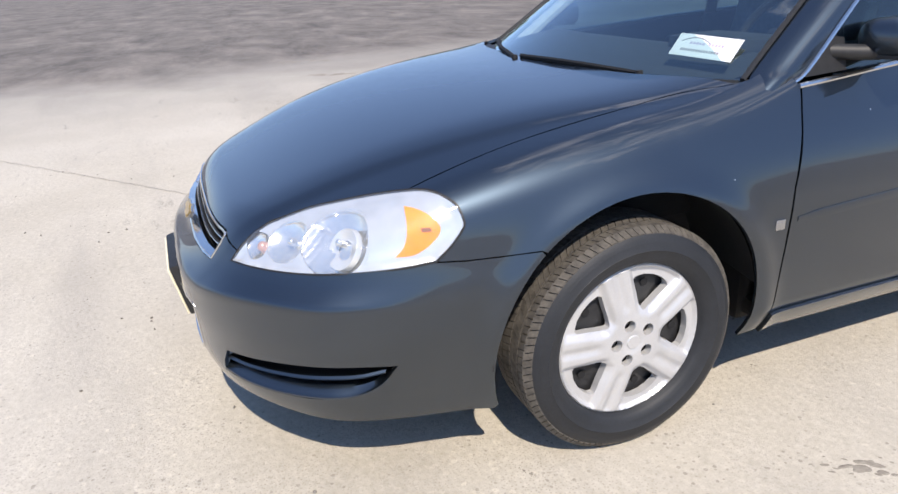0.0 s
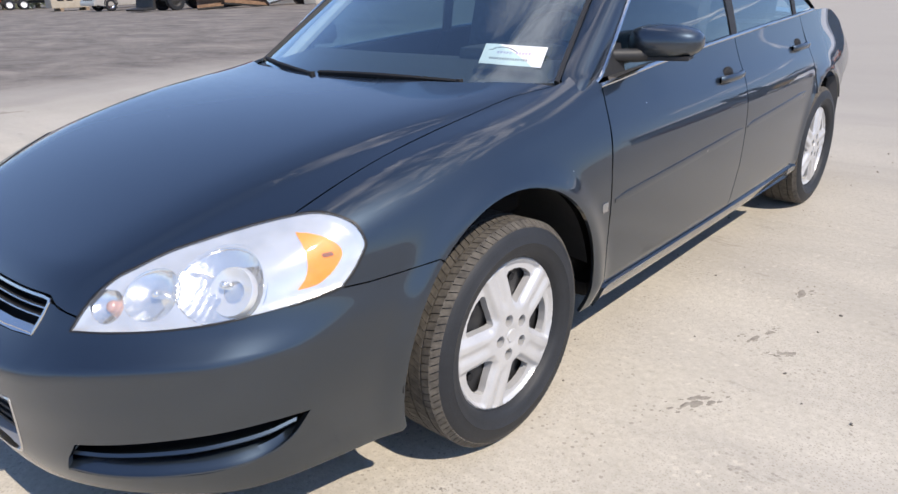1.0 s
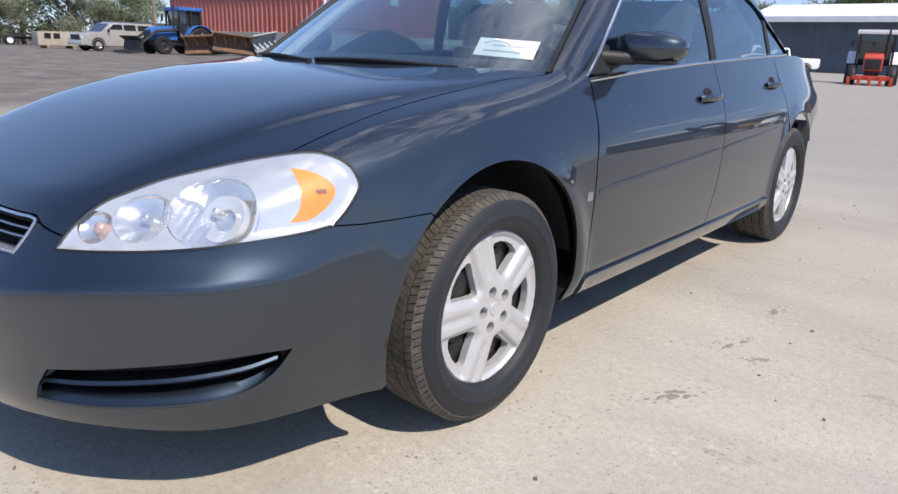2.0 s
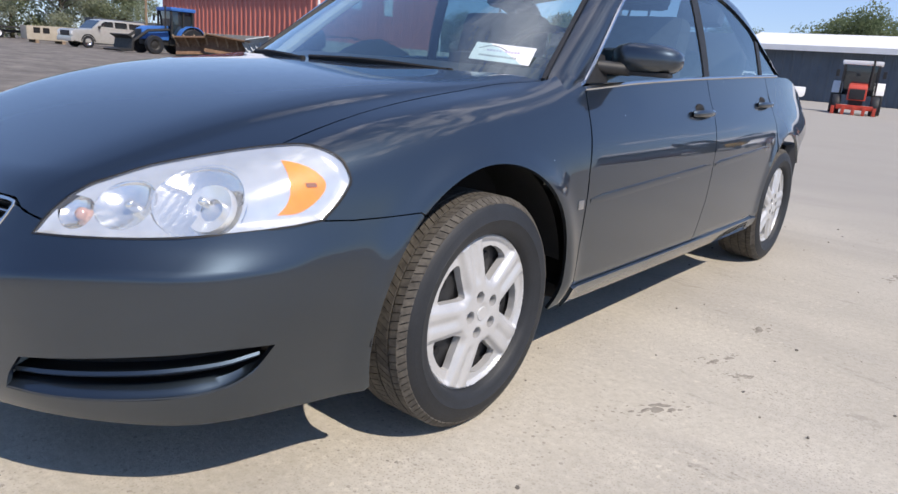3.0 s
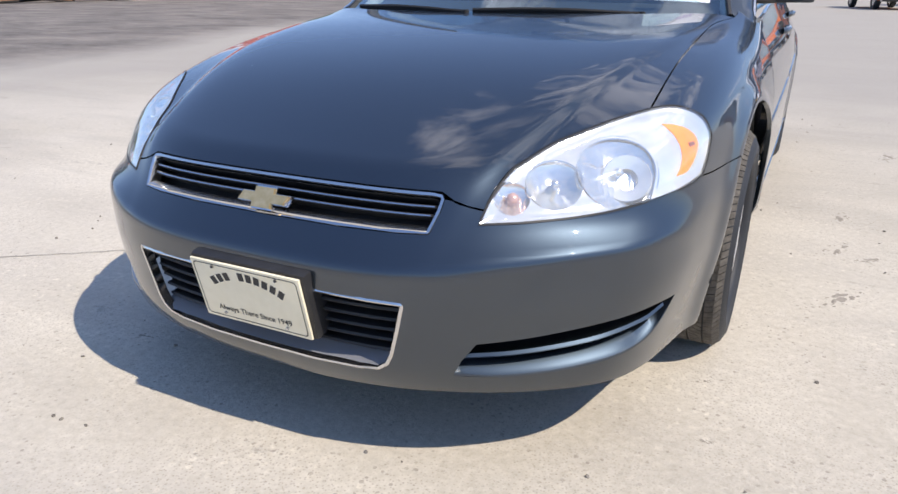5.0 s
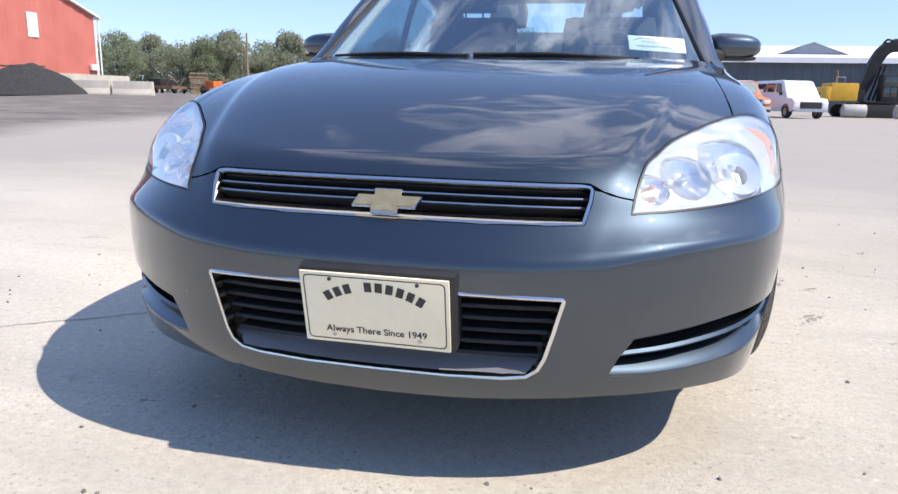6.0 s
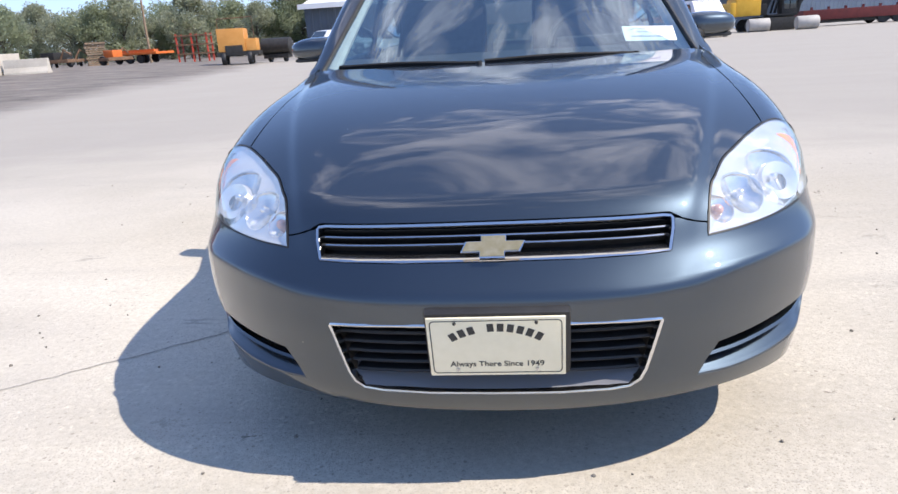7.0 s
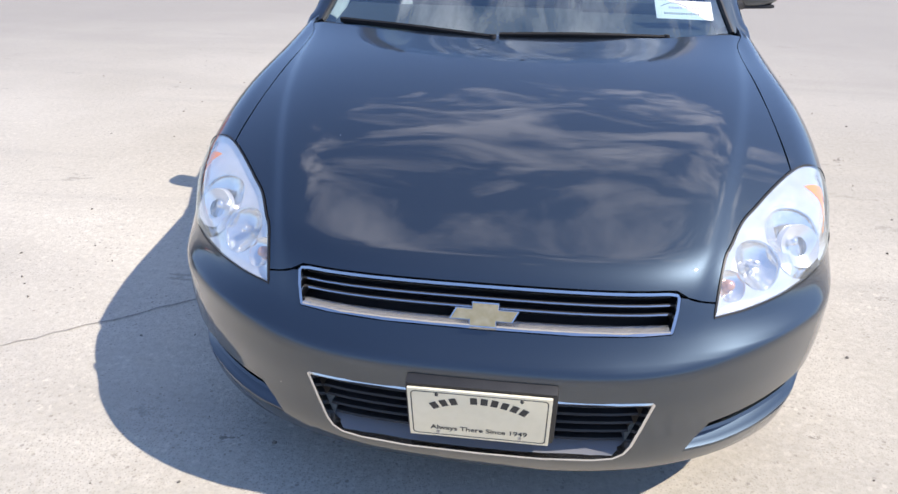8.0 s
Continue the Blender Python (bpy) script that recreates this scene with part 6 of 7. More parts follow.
FLEET_CAB = [(1.30, 1.10), (1.62, 1.42), (2.02, 1.80), (2.25, 1.90), (2.9, 1.92), (3.2, 1.84), (3.34, 1.5), (3.38, 1.12)]
# pale mottled colour paints a bright reflection onto the fleet windscreens
REFLECTION_GLASS = textured("windscreen_pale_reflection", (0.20, 0.24, 0.235), (0.34, 0.38, 0.37), 2.5, 0.25, 0.0, 0.0, 50, 0.3, Coat_Weight=1.0)


def fleet_front(t, w):
    """Raised bonnet over lower wings, crosshair grille in a bright frame, two-tone bumper and a pale roof."""
    bm = extrude([(-0.04, 0.72), (-0.06, 0.98), (0.04, 1.12), (0.30, 1.21), (1.35, 1.27), (1.45, 1.0), (0.3, 0.7)], -w * 0.60, w * 0.60, 0.11)
    for v in bm.verts:
        v.co.x *= 1 + 0.16 * min(max(v.co.y / 1.4, 0), 1)
    part("bonnet", bm, ORANGE, t)
    g = part("grille", block((-w * 0.56, -0.11, 0.70), (w * 0.56, 0.02, 1.00), 0.045), DULL_CHROME, t)
    for s in (1, -1):
        for z0, z1 in ((0.735, 0.825), (0.865, 0.960)):
            part("grille_slot", block((s * w * 0.27 - 0.215, -0.122, z0), (s * w * 0.27 + 0.215, -0.09, z1), 0.01), IRON, g)
        part("headlight", block((s * w * 0.76 - 0.13, -0.01, 0.76), (s * w * 0.76 + 0.14, 0.12, 0.95), 0.05), CHALK, t)
    b = part("valance", block((-w * 0.96, -0.10, 0.36), (w * 0.96, 0.12, 0.50), 0.05), IRON, t)
    part("tow_opening", block((-w * 0.30, -0.125, 0.53), (w * 0.30, -0.08, 0.60), 0.01), IRON, b)
    part("roof", extrude([(2.12, 1.885), (2.3, 1.93), (2.9, 1.945), (3.12, 1.90), (2.9, 1.88), (2.3, 1.87)], -w * 0.76, w * 0.76, 0.012), CHALK, t, "white cab roof")


pick = motor("pickup_truck", "orange fleet pickup with a white-topped cab", "truck", at_az(-8.8, 37.3, 0, 9), ORANGE, FLEET_LOW, FLEET_CAB, PU_PANES, ((1.50, 1.28), (2.00, 1.80)), (0.95, 4.5), 0.39, 1.0, grille_z=(0.68, 0.98), group="fleet pickups by the shed", face=DULL_CHROME, bumper=SILVERP, plain_front=False, glass=REFLECTION_GLASS)
fleet_front(pick, 1.0)
copy_thing(pick, at_az(-4.2, 38.4, 0, 14))["label"] = "orange fleet pickup parked beside another"
copy_thing(pick, at_az(-6.4, 45.0, 0, 8))["label"] = "orange fleet pickup in the second row"
VAN_LOW = [(0, 0.45), (0.0, 0.95), (0.2, 1.10), (0.95, 1.18), (5.2, 1.18), (5.2, 0.5), (4.9, 0.38), (0.4, 0.38)]
VAN_CAB = [(0.80, 1.14), (1.55, 2.02), (1.8, 2.10), (5.1, 2.10), (5.2, 1.14)]
VAN_PANES = [[(1.45, 1.24), (1.75, 1.90), (2.2, 1.92), (2.25, 1.24)], [(2.4, 1.26), (2.4, 1.92), (3.3, 1.92), (3.3, 1.26)], [(3.45, 1.26), (3.45, 1.92), (4.5, 1.92), (4.6, 1.26)]]
motor("van", "white passenger van with dark windows", "van", at_az(-13.0, 43, 0, 15), CHALK, VAN_LOW, VAN_CAB, VAN_PANES, ((0.95, 1.24), (1.58, 2.0)), (0.85, 4.1), 0.36, 0.98)
wp_ = motor("pickup_truck", "white pickup parked near the trees", "truck", at_az(19.2, 52, 0, -40), CHALK, PU_LOW, PU_CAB, PU_PANES, ((1.50, 1.24), (1.97, 1.80)), (0.95, 4.5), 0.39, 0.98, group="white pickups by the trees")
copy_thing(wp_, at_az(17.6, 56, 0, -40))

# semi tractor with a flatbed
semi = thing("semi_truck", "orange-red semi tractor with a dark flatbed", "truck", at_az(75.0, 88, 0, -14))
part("bonnet", extrude([(0, 0.7), (0.05, 1.55), (1.5, 1.75), (1.5, 0.7)], -0.75, 0.75, 0.08), REDP, semi)
part("cab", extrude([(1.45, 0.8), (1.5, 1.75), (1.75, 2.75), (3.5, 2.95), (3.5, 0.8)], -1.15, 1.15, 0.08), REDP, semi)
part("fender", extrude([(0.2, 0.75), (0.3, 1.15), (0.9, 1.3), (1.5, 1.1), (1.55, 0.75)], -1.2, 1.2, 0.06), REDP, semi)
part("windscreen", block((-1.0, 1.50, 1.85), (1.0, 1.66, 2.6), 0.03), PANE, semi)
for s in (1, -1):
    side_pane([(1.9, 1.75), (2.0, 2.5), (2.7, 2.55), (2.7, 1.75)], s * 1.165, semi)
part("chassis", block((-0.5, 0.6, 0.62), (0.5, 15.5, 0.88)), IRON, semi)
part("flatbed", block((-1.25, 5.6, 1.05), (1.25, 16, 1.25), 0.02), IRON, semi, "dark flatbed deck")
for y in (1.0, 4.2, 5.5, 13.4, 14.7):
    for s in (1, -1):
        road_wheel(0.5, 0.32, semi, s * 1.0, y, WHITE)
box_tr = thing("box_trailer", "white box trailer behind the flatbed", "trailer", at_az(78.5, 92, 0, -20))
part("box", block((-1.25, 0, 1.1), (1.25, 9, 3.8), 0.03), WHITE, box_tr)
part("chassis", block((-0.5, 0.5, 0.6), (0.5, 8.5, 1.08)), IRON, box_tr)
for y in (7.0, 8.2):
    for s in (1, -1):
        road_wheel(0.5, 0.32, box_tr, s * 1.0, y, IRON)
bin_ = thing("dump_bed", "tan steel dump bed resting on timber", "dump bed", at_az(69.8, 70, 0, -8))
part("side_panel", extrude([(0, 0.25), (0, 1.35), (5.2, 1.5), (5.2, 0.25)], -1.1, 1.1, 0.03), textured("tan_paint", (0.36, 0.31, 0.24), (0.46, 0.41, 0.33), 3, 0.8), bin_)
for i in range(3):
    part("timber", block((-1.2, 0.6 + 2 * i, 0), (1.2, 0.85 + 2 * i, 0.25)), WOOD, bin_)
for i in range(2):
    # dark slabs on the panel paint the shade of two openings
    part("window_hole", block((1.09, 0.5 + 0.7 * i, 0.8), (1.115, 1.0 + 0.7 * i, 1.25)), DARK, bin_)
grey_box = thing("grey_dumpster", "dark grey steel dumpster behind the parked vehicle", "dumpster", at_az(65.6, 74, 0, -5))
part("tub", extrude([(0, 0.2), (-0.3, 2.5), (6, 2.5), (5.7, 0.2)], -1.2, 1.2, 0.03), textured("dumpster_grey", (0.05, 0.06, 0.065), (0.09, 0.10, 0.11), 2, 0.7), grey_box)
for i in range(6):
    part("rib", block((1.2, 0.3 + i, 0.3), (1.3, 0.42 + i, 2.4)), IRON, grey_box)


# tractors
def tractor(name, label, m, paint, roof, fender_paint, loader=True):
    t = thing(name, label, "tractor", m)
    part("bonnet", extrude([(0, 0.85), (0.05, 1.45), (0.4, 1.62), (1.75, 1.72), (1.75, 0.85)], -0.42, 0.42, 0.07), paint, t)
    part("grille", block((-0.34, -0.04, 0.9), (0.34, 0.03, 1.4), 0.03), BLACK, t)
    part("chassis", block((-0.32, 0.2, 0.55), (0.32, 3.3, 0.92), 0.04), IRON, t)
    part("roof", box(bmesh.new(), (-0.92, 1.65, 2.62), (0.92, 3.3, 2.84), 0.08), roof, t, "cab roof")
    part("cab_glass", extrude([(1.85, 1.1), (1.75, 2.62), (3.1, 2.62), (3.2, 1.4)], -0.72, 0.72, 0.03), PANE, t)
    for x, y in ((0.78, 1.72), (-0.78, 1.72), (0.78, 2.5), (-0.78, 2.5), (0.78, 3.15), (-0.78, 3.15)):
        part("cab_post", block((x - 0.05, y - 0.05, 1.0), (x + 0.05, y + 0.05, 2.62)), IRON, t)
    for s in (1, -1):
        road_wheel(0.82, 0.50, t, s * 0.95, 2.95, paint if paint is not BLUEP else IRON)
        road_wheel(0.55, 0.36, t, s * 0.85, 0.55, paint if paint is not BLUEP else IRON)
        bm = bmesh.new()
        spin(bm, [(s * 0.68, 0.90), (s * 0.68, 0.95), (s * 1.2, 0.95), (s * 1.2, 0.90)], "x", 18, radians(25), radians(160))
        bmesh.ops.transform(bm, matrix=Matrix.Translation((0, 2.95, 0.85)), verts=bm.verts)
        part("fender", bm, fender_paint, t)
        part("mirror", block((s * 1.05 - 0.08, 1.55, 2.0), (s * 1.05 + 0.08, 1.62, 2.35), 0.02), BLACK, t)
    part("exhaust", tube(bmesh.new(), [(0.5, 1.5, 1.5), (0.5, 1.5, 2.9)], 0.05, 8), IRON, t)
    if loader:
        for s in (1, -1):
            part("loader_arm", tube(bmesh.new(), [(s * 0.65, 1.7, 1.5), (s * 0.65, 0.3, 1.35), (s * 0.65, -0.9, 0.5)], 0.09, 6), IRON, t)
        part("bucket", extrude([(-0.85, 0.1), (-1.6, 0.05), (-1.65, 0.15), (-1.0, 0.25), (-0.9, 0.8), (-1.2, 1.0), (-1.15, 1.05), (-0.8, 0.85)], -1.1, 1.1, 0.0), IRON, t)
    else:
        part("front_hitch", block((-0.8, -0.5, 0.4), (0.8, 0.0, 0.62), 0.03), paint, t)
        for i in range(5):
            part("rake_tine", block((-1.0 + 0.45 * i, -0.7, 0.15), (-0.85 + 0.45 * i, -0.45, 0.55), 0.02), paint, t)
    return t


tractor("farm_tractor", "blue farm tractor with a black front loader", at_az(62.4, 53, 0, 0) @ Matrix.Diagonal((1.12, 1.12, 1.12, 1)), BLUEP, BLUEP, BLUEP)
tractor("farm_tractor", "orange-red tractor with a white cab roof", at_az(8.9, 41, -0.15, 10), REDP, WHITE, WHITE, False)

# loader buckets and plough blades in a row
blade_prof = [(0.35 + 0.95 * math.cos(radians(a)), 0.62 + 0.62 * math.sin(radians(a))) for a in range(100, 265, 15)]
blade_prof += [(0.35 + 0.88 * math.cos(radians(a)), 0.62 + 0.55 * math.sin(radians(a))) for a in range(265, 99, -15)]
for i, (az, d, rz, w, mat, lab) in enumerate(((58.2, 50, 236, 1.4, RUST, "rusty plough blade with ribs"), (56.2, 49.5, 238, 1.4, RUST, "rusty plough blade leaning back"), (53.6, 49, 250, 0.8, PALE, "pale worn loader bucket"), (52.4, 48.5, 300, 0.55, IRON, "dark pointed bucket lying on edge"), (51.3, 48, 215, 0.8, WOOD, "tan steel bucket with an orange edge"))):
    t = thing("plough_blade", lab, "plough blade", at_az(az, d, 0.22, rz) @ pose(0, 0, 0, (-24, -18, 14, -38, 12)[i], (4, -6, 12, 20, -9)[i], 0), "blades along the barn")
    part("mouldboard", extrude(blade_prof, -w, w), mat, t)
    for k in range(5):
        x = -w + 0.1 + k * (2 * w - 0.2) / 4
        bm = extrude([(-0.46, 0.25), (-0.36, 0.3), (-0.34, 1.0), (-0.42, 1.12), (-0.50, 0.6)], x - 0.05, x + 0.05)
        bmesh.ops.transform(bm, matrix=Matrix(((1, 0, 0.35, -0.2), (0, 1, 0, 0), (0, 0, 1, 0), (0, 0, 0, 1))), verts=bm.verts)
        part("rib", bm, WOOD if mat is RUST else mat, t)
    part("cutting_edge", block((-w, 0.2, 0.0), (w, 0.45, 0.06)), IRON, t)
blk = extrude([(-0.9, 0), (0.9, 0), (0.9, 1.1), (-0.9, 1.1)], -0.5, 0.5, 0.03)
ob = tagged(part("concrete_block", blk, STEM), "tan concrete block at the barn's corner", "block")
ob.matrix_world = at_az(50.7, 46.5, 0, 10)

# ---- excavator ----
SOOT = textured("sooty_black_steel", (0.006, 0.006, 0.007), (0.022, 0.021, 0.020), 3, 0.55, 0.2, 0.01, 20)
exc = thing("excavator", "yellow and black excavator with a folded boom", "excavator", at_az(-16.4, 54, 0, 0) @ Matrix.Diagonal((0.86, 1, 0.93, 1)))
for x in (-1.25, 1.25):
    bm = extrude([(-1.9, 0.3), (-1.6, 0.0), (1.6, 0.0), (1.9, 0.3), (1.9, 0.6), (1.6, 0.9), (-1.6, 0.9), (-1.9, 0.6)], x - 0.28, x + 0.28, 0.05)
    bmesh.ops.rotate(bm, matrix=Matrix.Rotation(radians(90), 3, "Z"), verts=bm.verts)
    trk = part("track", bm, IRON, exc)
part("undercarriage", block((-0.9, -0.9, 0.4), (0.9, 0.9, 1.0), 0.05), IRON, exc)
part("engine_housing", box(bmesh.new(), (-2.7, -1.2, 1.1), (-0.8, 1.2, 2.35), 0.10), YELLOW, exc)
part("counterweight", box(bmesh.new(), (-3.1, -1.25, 1.1), (-2.68, 1.25, 2.1), 0.12), YELLOW, exc)
cab_ = part("cab", box(bmesh.new(), (0.75, -1.25, 1.1), (1.85, -0.2, 2.95), 0.08), IRON, exc, "dark operator's cab")
for x0, x1, z0, z1 in ((0.86, 1.27, 1.45, 2.1), (1.33, 1.74, 1.45, 2.1), (0.86, 1.74, 2.16, 2.82)):
    part("cab_window", block((x0, -1.275, z0), (x1, -1.24, z1), 0.01), PANE, cab_)
part("cab_window", block((1.835, -1.15, 1.6), (1.875, -0.3, 2.82), 0.01), PANE, cab_)
part("exhaust", tube(bmesh.new(), [(-1.9, 0.4, 2.3), (-1.9, 0.4, 3.05), (-1.97, 0.4, 3.25)], 0.09, 8), RUST, exc)
part("handrail", tube(bmesh.new(), [(-2.4, -1.1, 2.35), (-2.4, -1.1, 2.75), (-1.8, -1.1, 2.75), (-1.8, -1.1, 2.35)], 0.03, 6), DULL_CHROME, exc)


def beam(pts, widths, half):
    bm = bmesh.new()
    rows = []
    for i, (p, w) in enumerate(zip(pts, widths)):
        a, b = Vector(pts[max(i - 1, 0)]), Vector(pts[min(i + 1, len(pts) - 1)])
        t = (b - a).normalized()
        nn = Vector((-t.y, t.x))
        c = Vector(p)
        rows.append([bm.verts.new((q.x, s * half, q.y)) for s in (-1, 1) for q in (c + nn * w, c - nn * w)])
    for a, b in zip(rows, rows[1:]):
        for i, j in ((0, 1), (1, 3), (3, 2), (2, 0)):
            bm.faces.new((a[i], a[j], b[j], b[i]))
    bm.faces.new([rows[0][i] for i in (0, 1, 3, 2)])
    bm.faces.new([rows[-1][i] for i in (0, 2, 3, 1)])
    bmesh.ops.recalc_face_normals(bm, faces=bm.faces)
    return bm


part("boom", beam(flow([(-0.45, 1.3), (0.05, 2.5), (0.40, 3.7), (0.95, 4.65), (1.7, 4.9), (3.15, 4.85)], 5), [0.30 + 0.10 * math.sin(math.pi * i / 25) for i in range(26)], 0.28), SOOT, exc, "dark curved boom")
part("stick", beam(flow([(4.35, 5.6), (3.9, 4.6), (3.05, 3.2), (2.0, 1.6), (1.4, 0.7)], 4), [0.14, 0.24, 0.36, 0.46, 0.50, 0.50, 0.49, 0.47, 0.45, 0.43, 0.41, 0.39, 0.37, 0.35, 0.34, 0.33, 0.32], 0.22), SOOT, exc, "dark dipper arm")
part("bucket_link", beam([(2.5, 2.1), (2.3, 1.2), (1.4, 0.7)], [0.10, 0.12, 0.10], 0.30), SOOT, exc)
part("bucket", extrude([(0.0, 0.0), (0.95, 0.05), (1.25, 0.45), (1.2, 0.95), (0.75, 1.25), (0.25, 1.1), (0.55, 0.75), (0.5, 0.35)], -0.65, 0.65, 0.04), SOOT, exc).matrix_local = pose(0.45, 0, 0.02, 0, 0, -90)
part("arm_cylinder", tube(bmesh.new(), [(1.5, 0, 5.3), (2.7, 0, 5.42)], 0.12, 8), SOOT, exc)
part("arm_rod", tube(bmesh.new(), [(2.7, 0, 5.42), (4.3, 0, 5.58)], 0.06, 8), CHROME, exc)
for s in (-0.4, 0.4):
    part("boom_cylinder", tube(bmesh.new(), [(0.5, s, 1.2), (1.1, s, 3.6)], 0.09, 8), SOOT, exc)
for s, dz in ((-0.2, 0.0), (0.0, 0.05), (0.2, 0.02)):
    part("hose", tube(bmesh.new(), flow([(0.75, s, 4.85), (1.1, s, 5.35 + dz), (1.6, s, 5.25), (2.4, s, 5.18 + dz), (3.3, s, 5.05), (3.9, s, 5.0)], 4), 0.035, 6), SOOT, exc)
part("hydraulic_block", box(bmesh.new(), (-0.95, -1.1, 1.1), (-0.3, 0.9, 1.9), 0.08), SOOT, exc)
part("step_plate", box(bmesh.new(), (-0.3, -1.35, 0.98), (1.9, -0.3, 1.12), 0.03), SOOT, exc)
for i, x in enumerate((-1.2, 2.6)):
    bm = bmesh.new()
    spin(bm, [(-0.66, 0.0), (-0.66, 0.40), (-0.62, 0.42), (0.62, 0.42), (0.66, 0.40), (0.66, 0.0)], "x", 24)
    dr = tagged(part("steel_pipe", bm, textured("grey_drum", (0.33, 0.31, 0.29), (0.48, 0.46, 0.43), 2, 0.7)), "short grey steel pipe lying on the ground", "pipe", group="pipes by the excavator")
    b0 = at_az(-15.9 if i == 0 else -19.1, 51.5)
    dr.matrix_world = b0 @ pose(0, 0, 0.42)
MAROON = textured("maroon_paint", (0.10, 0.012, 0.012), (0.17, 0.022, 0.02), 3, 0.6)
flat = thing("implement_trailer", "dark red low implement trailer", "trailer", at_az(-22.6, 60, 0, 90))
part("deck", block((-1.2, -4.5, 0.45), (1.2, 4.5, 1.15), 0.03), MAROON, flat)
for i in range(8):
    part("post", block((1.1, -4.2 + 1.2 * i, 0.4), (1.25, -4.05 + 1.2 * i, 1.35)), MAROON, flat)
part("chassis", block((-1.0, -4.3, 0.22), (1.0, 4.3, 0.44), 0.03), IRON, flat)
for y in (-2.0, -1.0):
    for s in (1, -1):
        road_wheel(0.42, 0.25, flat, s * 1.0, y, IRON)

# ---- long shed ----
shed = thing("shed", "long blue-grey metal shed with a white roof", "building")
sx0, sx1, sy0, sy1 = -25.0, 46.0, 80.0, 100.0
part("wall", rib_wall((sx0, sy0), (sx1, sy0), 0, 5.1, 0.9, 0.06), SLATE, shed, "dark blue-grey cladding", soft=False)
part("lower_wall", rib_wall((27.5, sy0 - 0.12), (sx1, sy0 - 0.12), 0, 3.6, 0.45, 0.05), PALE, shed, "pale lower cladding", soft=False)
part("end_wall", rib_wall((sx0, sy1), (sx0, sy0), 0, 5.1, 0.9, 0.05, lambda s: 5.1 + 2.1 * (1 - abs(2 * s - 1))), SLATE, shed, soft=False)
part("end_wall", rib_wall((sx1, sy0), (sx1, sy1), 0, 5.1, 0.9, 0.05, lambda s: 5.1 + 2.1 * (1 - abs(2 * s - 1))), SLATE, shed, soft=False)
part("rear_wall", rib_wall((sx1, sy1), (sx0, sy1), 0, 5.1, 0.9, 0.05), SLATE, shed, soft=False)
for y_ in (sy0 - 0.8, sy1 + 0.8):
    part("roof", extrude([(y_, 5.02), (90, 7.2), (90, 7.4), (y_, 5.25)], sx0 - 0.5, sx1 + 0.5), WHITE, shed, "white sheet roof", soft=False)
part("eave_band", block((sx0 - 0.5, sy0 - 0.95, 4.95), (sx1 + 0.5, sy0 - 0.82, 5.5)), WHITE, shed)
bm = bmesh.new()
tri = [[bm.verts.new((x, y, z)) for x, z in ((17.0, 5.95), (24.5, 5.95), (20.75, 7.28))] for y in (83.2, 91.0)]
bm.faces.new(tri[0])
bm.faces.new(tri[1][::-1])
bm.faces.new((tri[0][1], tri[0][0], tri[1][0], tri[1][1]))
bmesh.ops.recalc_face_normals(bm, faces=bm.faces)
dormer = part("roof_gable", bm, PALE, shed, "grey cross gable on the roof", soft=False)
for s in (-1, 1):
    bm = bmesh.new()
    q = [(20.75, 82.9, 7.30), (20.75 + s * 4.0, 82.9, 5.88), (20.75 + s * 4.0, 91.0, 5.88), (20.75, 91.0, 7.30)]
    f = bm.faces.new([bm.verts.new(c) for c in (q if s > 0 else q[::-1])])
    bmesh.ops.solidify(bm, geom=bm.faces[:], thickness=0.12)
    part("gable_roof", bm, textured("dull_zinc_sheet", (0.40, 0.41, 0.42), (0.50, 0.51, 0.52), 0.8, 0.5) if s < 0 else bpy.data.materials["dull_zinc_sheet"], dormer, soft=False)

# ---- box trailer, tank, rack and scrap by the trees ----
gen = thing("generator_trailer", "orange-yellow box trailer on two wheels", "trailer", at_az(24.0, 45, 0, 15))
OCHRE = textured("ochre_paint", (0.55, 0.24, 0.05), (0.66, 0.31, 0.08), 3, 0.5)
part("housing", box(bmesh.new(), (-1.0, -0.9, 0.75), (0.55, 1.2, 2.05), 0.05), OCHRE, gen)
part("front_housing", box(bmesh.new(), (0.56, -0.8, 0.75), (1.2, 1.0, 1.45), 0.05), OCHRE, gen)
part("vent", block((-0.6, -0.93, 0.55), (0.4, -0.88, 1.1), 0.02), IRON, gen)
part("rail", tube(bmesh.new(), [(-0.9, -0.8, 2.05), (-0.9, -0.8, 2.6), (1.1, -0.8, 2.65), (1.1, -0.8, 1.45)], 0.03, 6), RUST, gen)
part("chassis", block((-1.1, -0.9, 0.5), (1.3, 1.1, 0.74)), IRON, gen)
for s in (-0.75, 0.75):
    road_wheel(0.38, 0.25, gen, s, 0.2, IRON)
    road_wheel(0.38, 0.25, gen, s, -0.7, IRON)
tank = thing("tank_trailer", "dark round tank on a small trailer", "tank", at_az(21.0, 47, 0, 0))
bm = bmesh.new()
spin(bm, [(-1.0, 0), (-0.98, 0.4), (-0.9, 0.52), (0.9, 0.52), (0.98, 0.4), (1.0, 0)], "x", 28)
part("tank", bm, IRON, tank).matrix_local = pose(0, 0, 0.95)
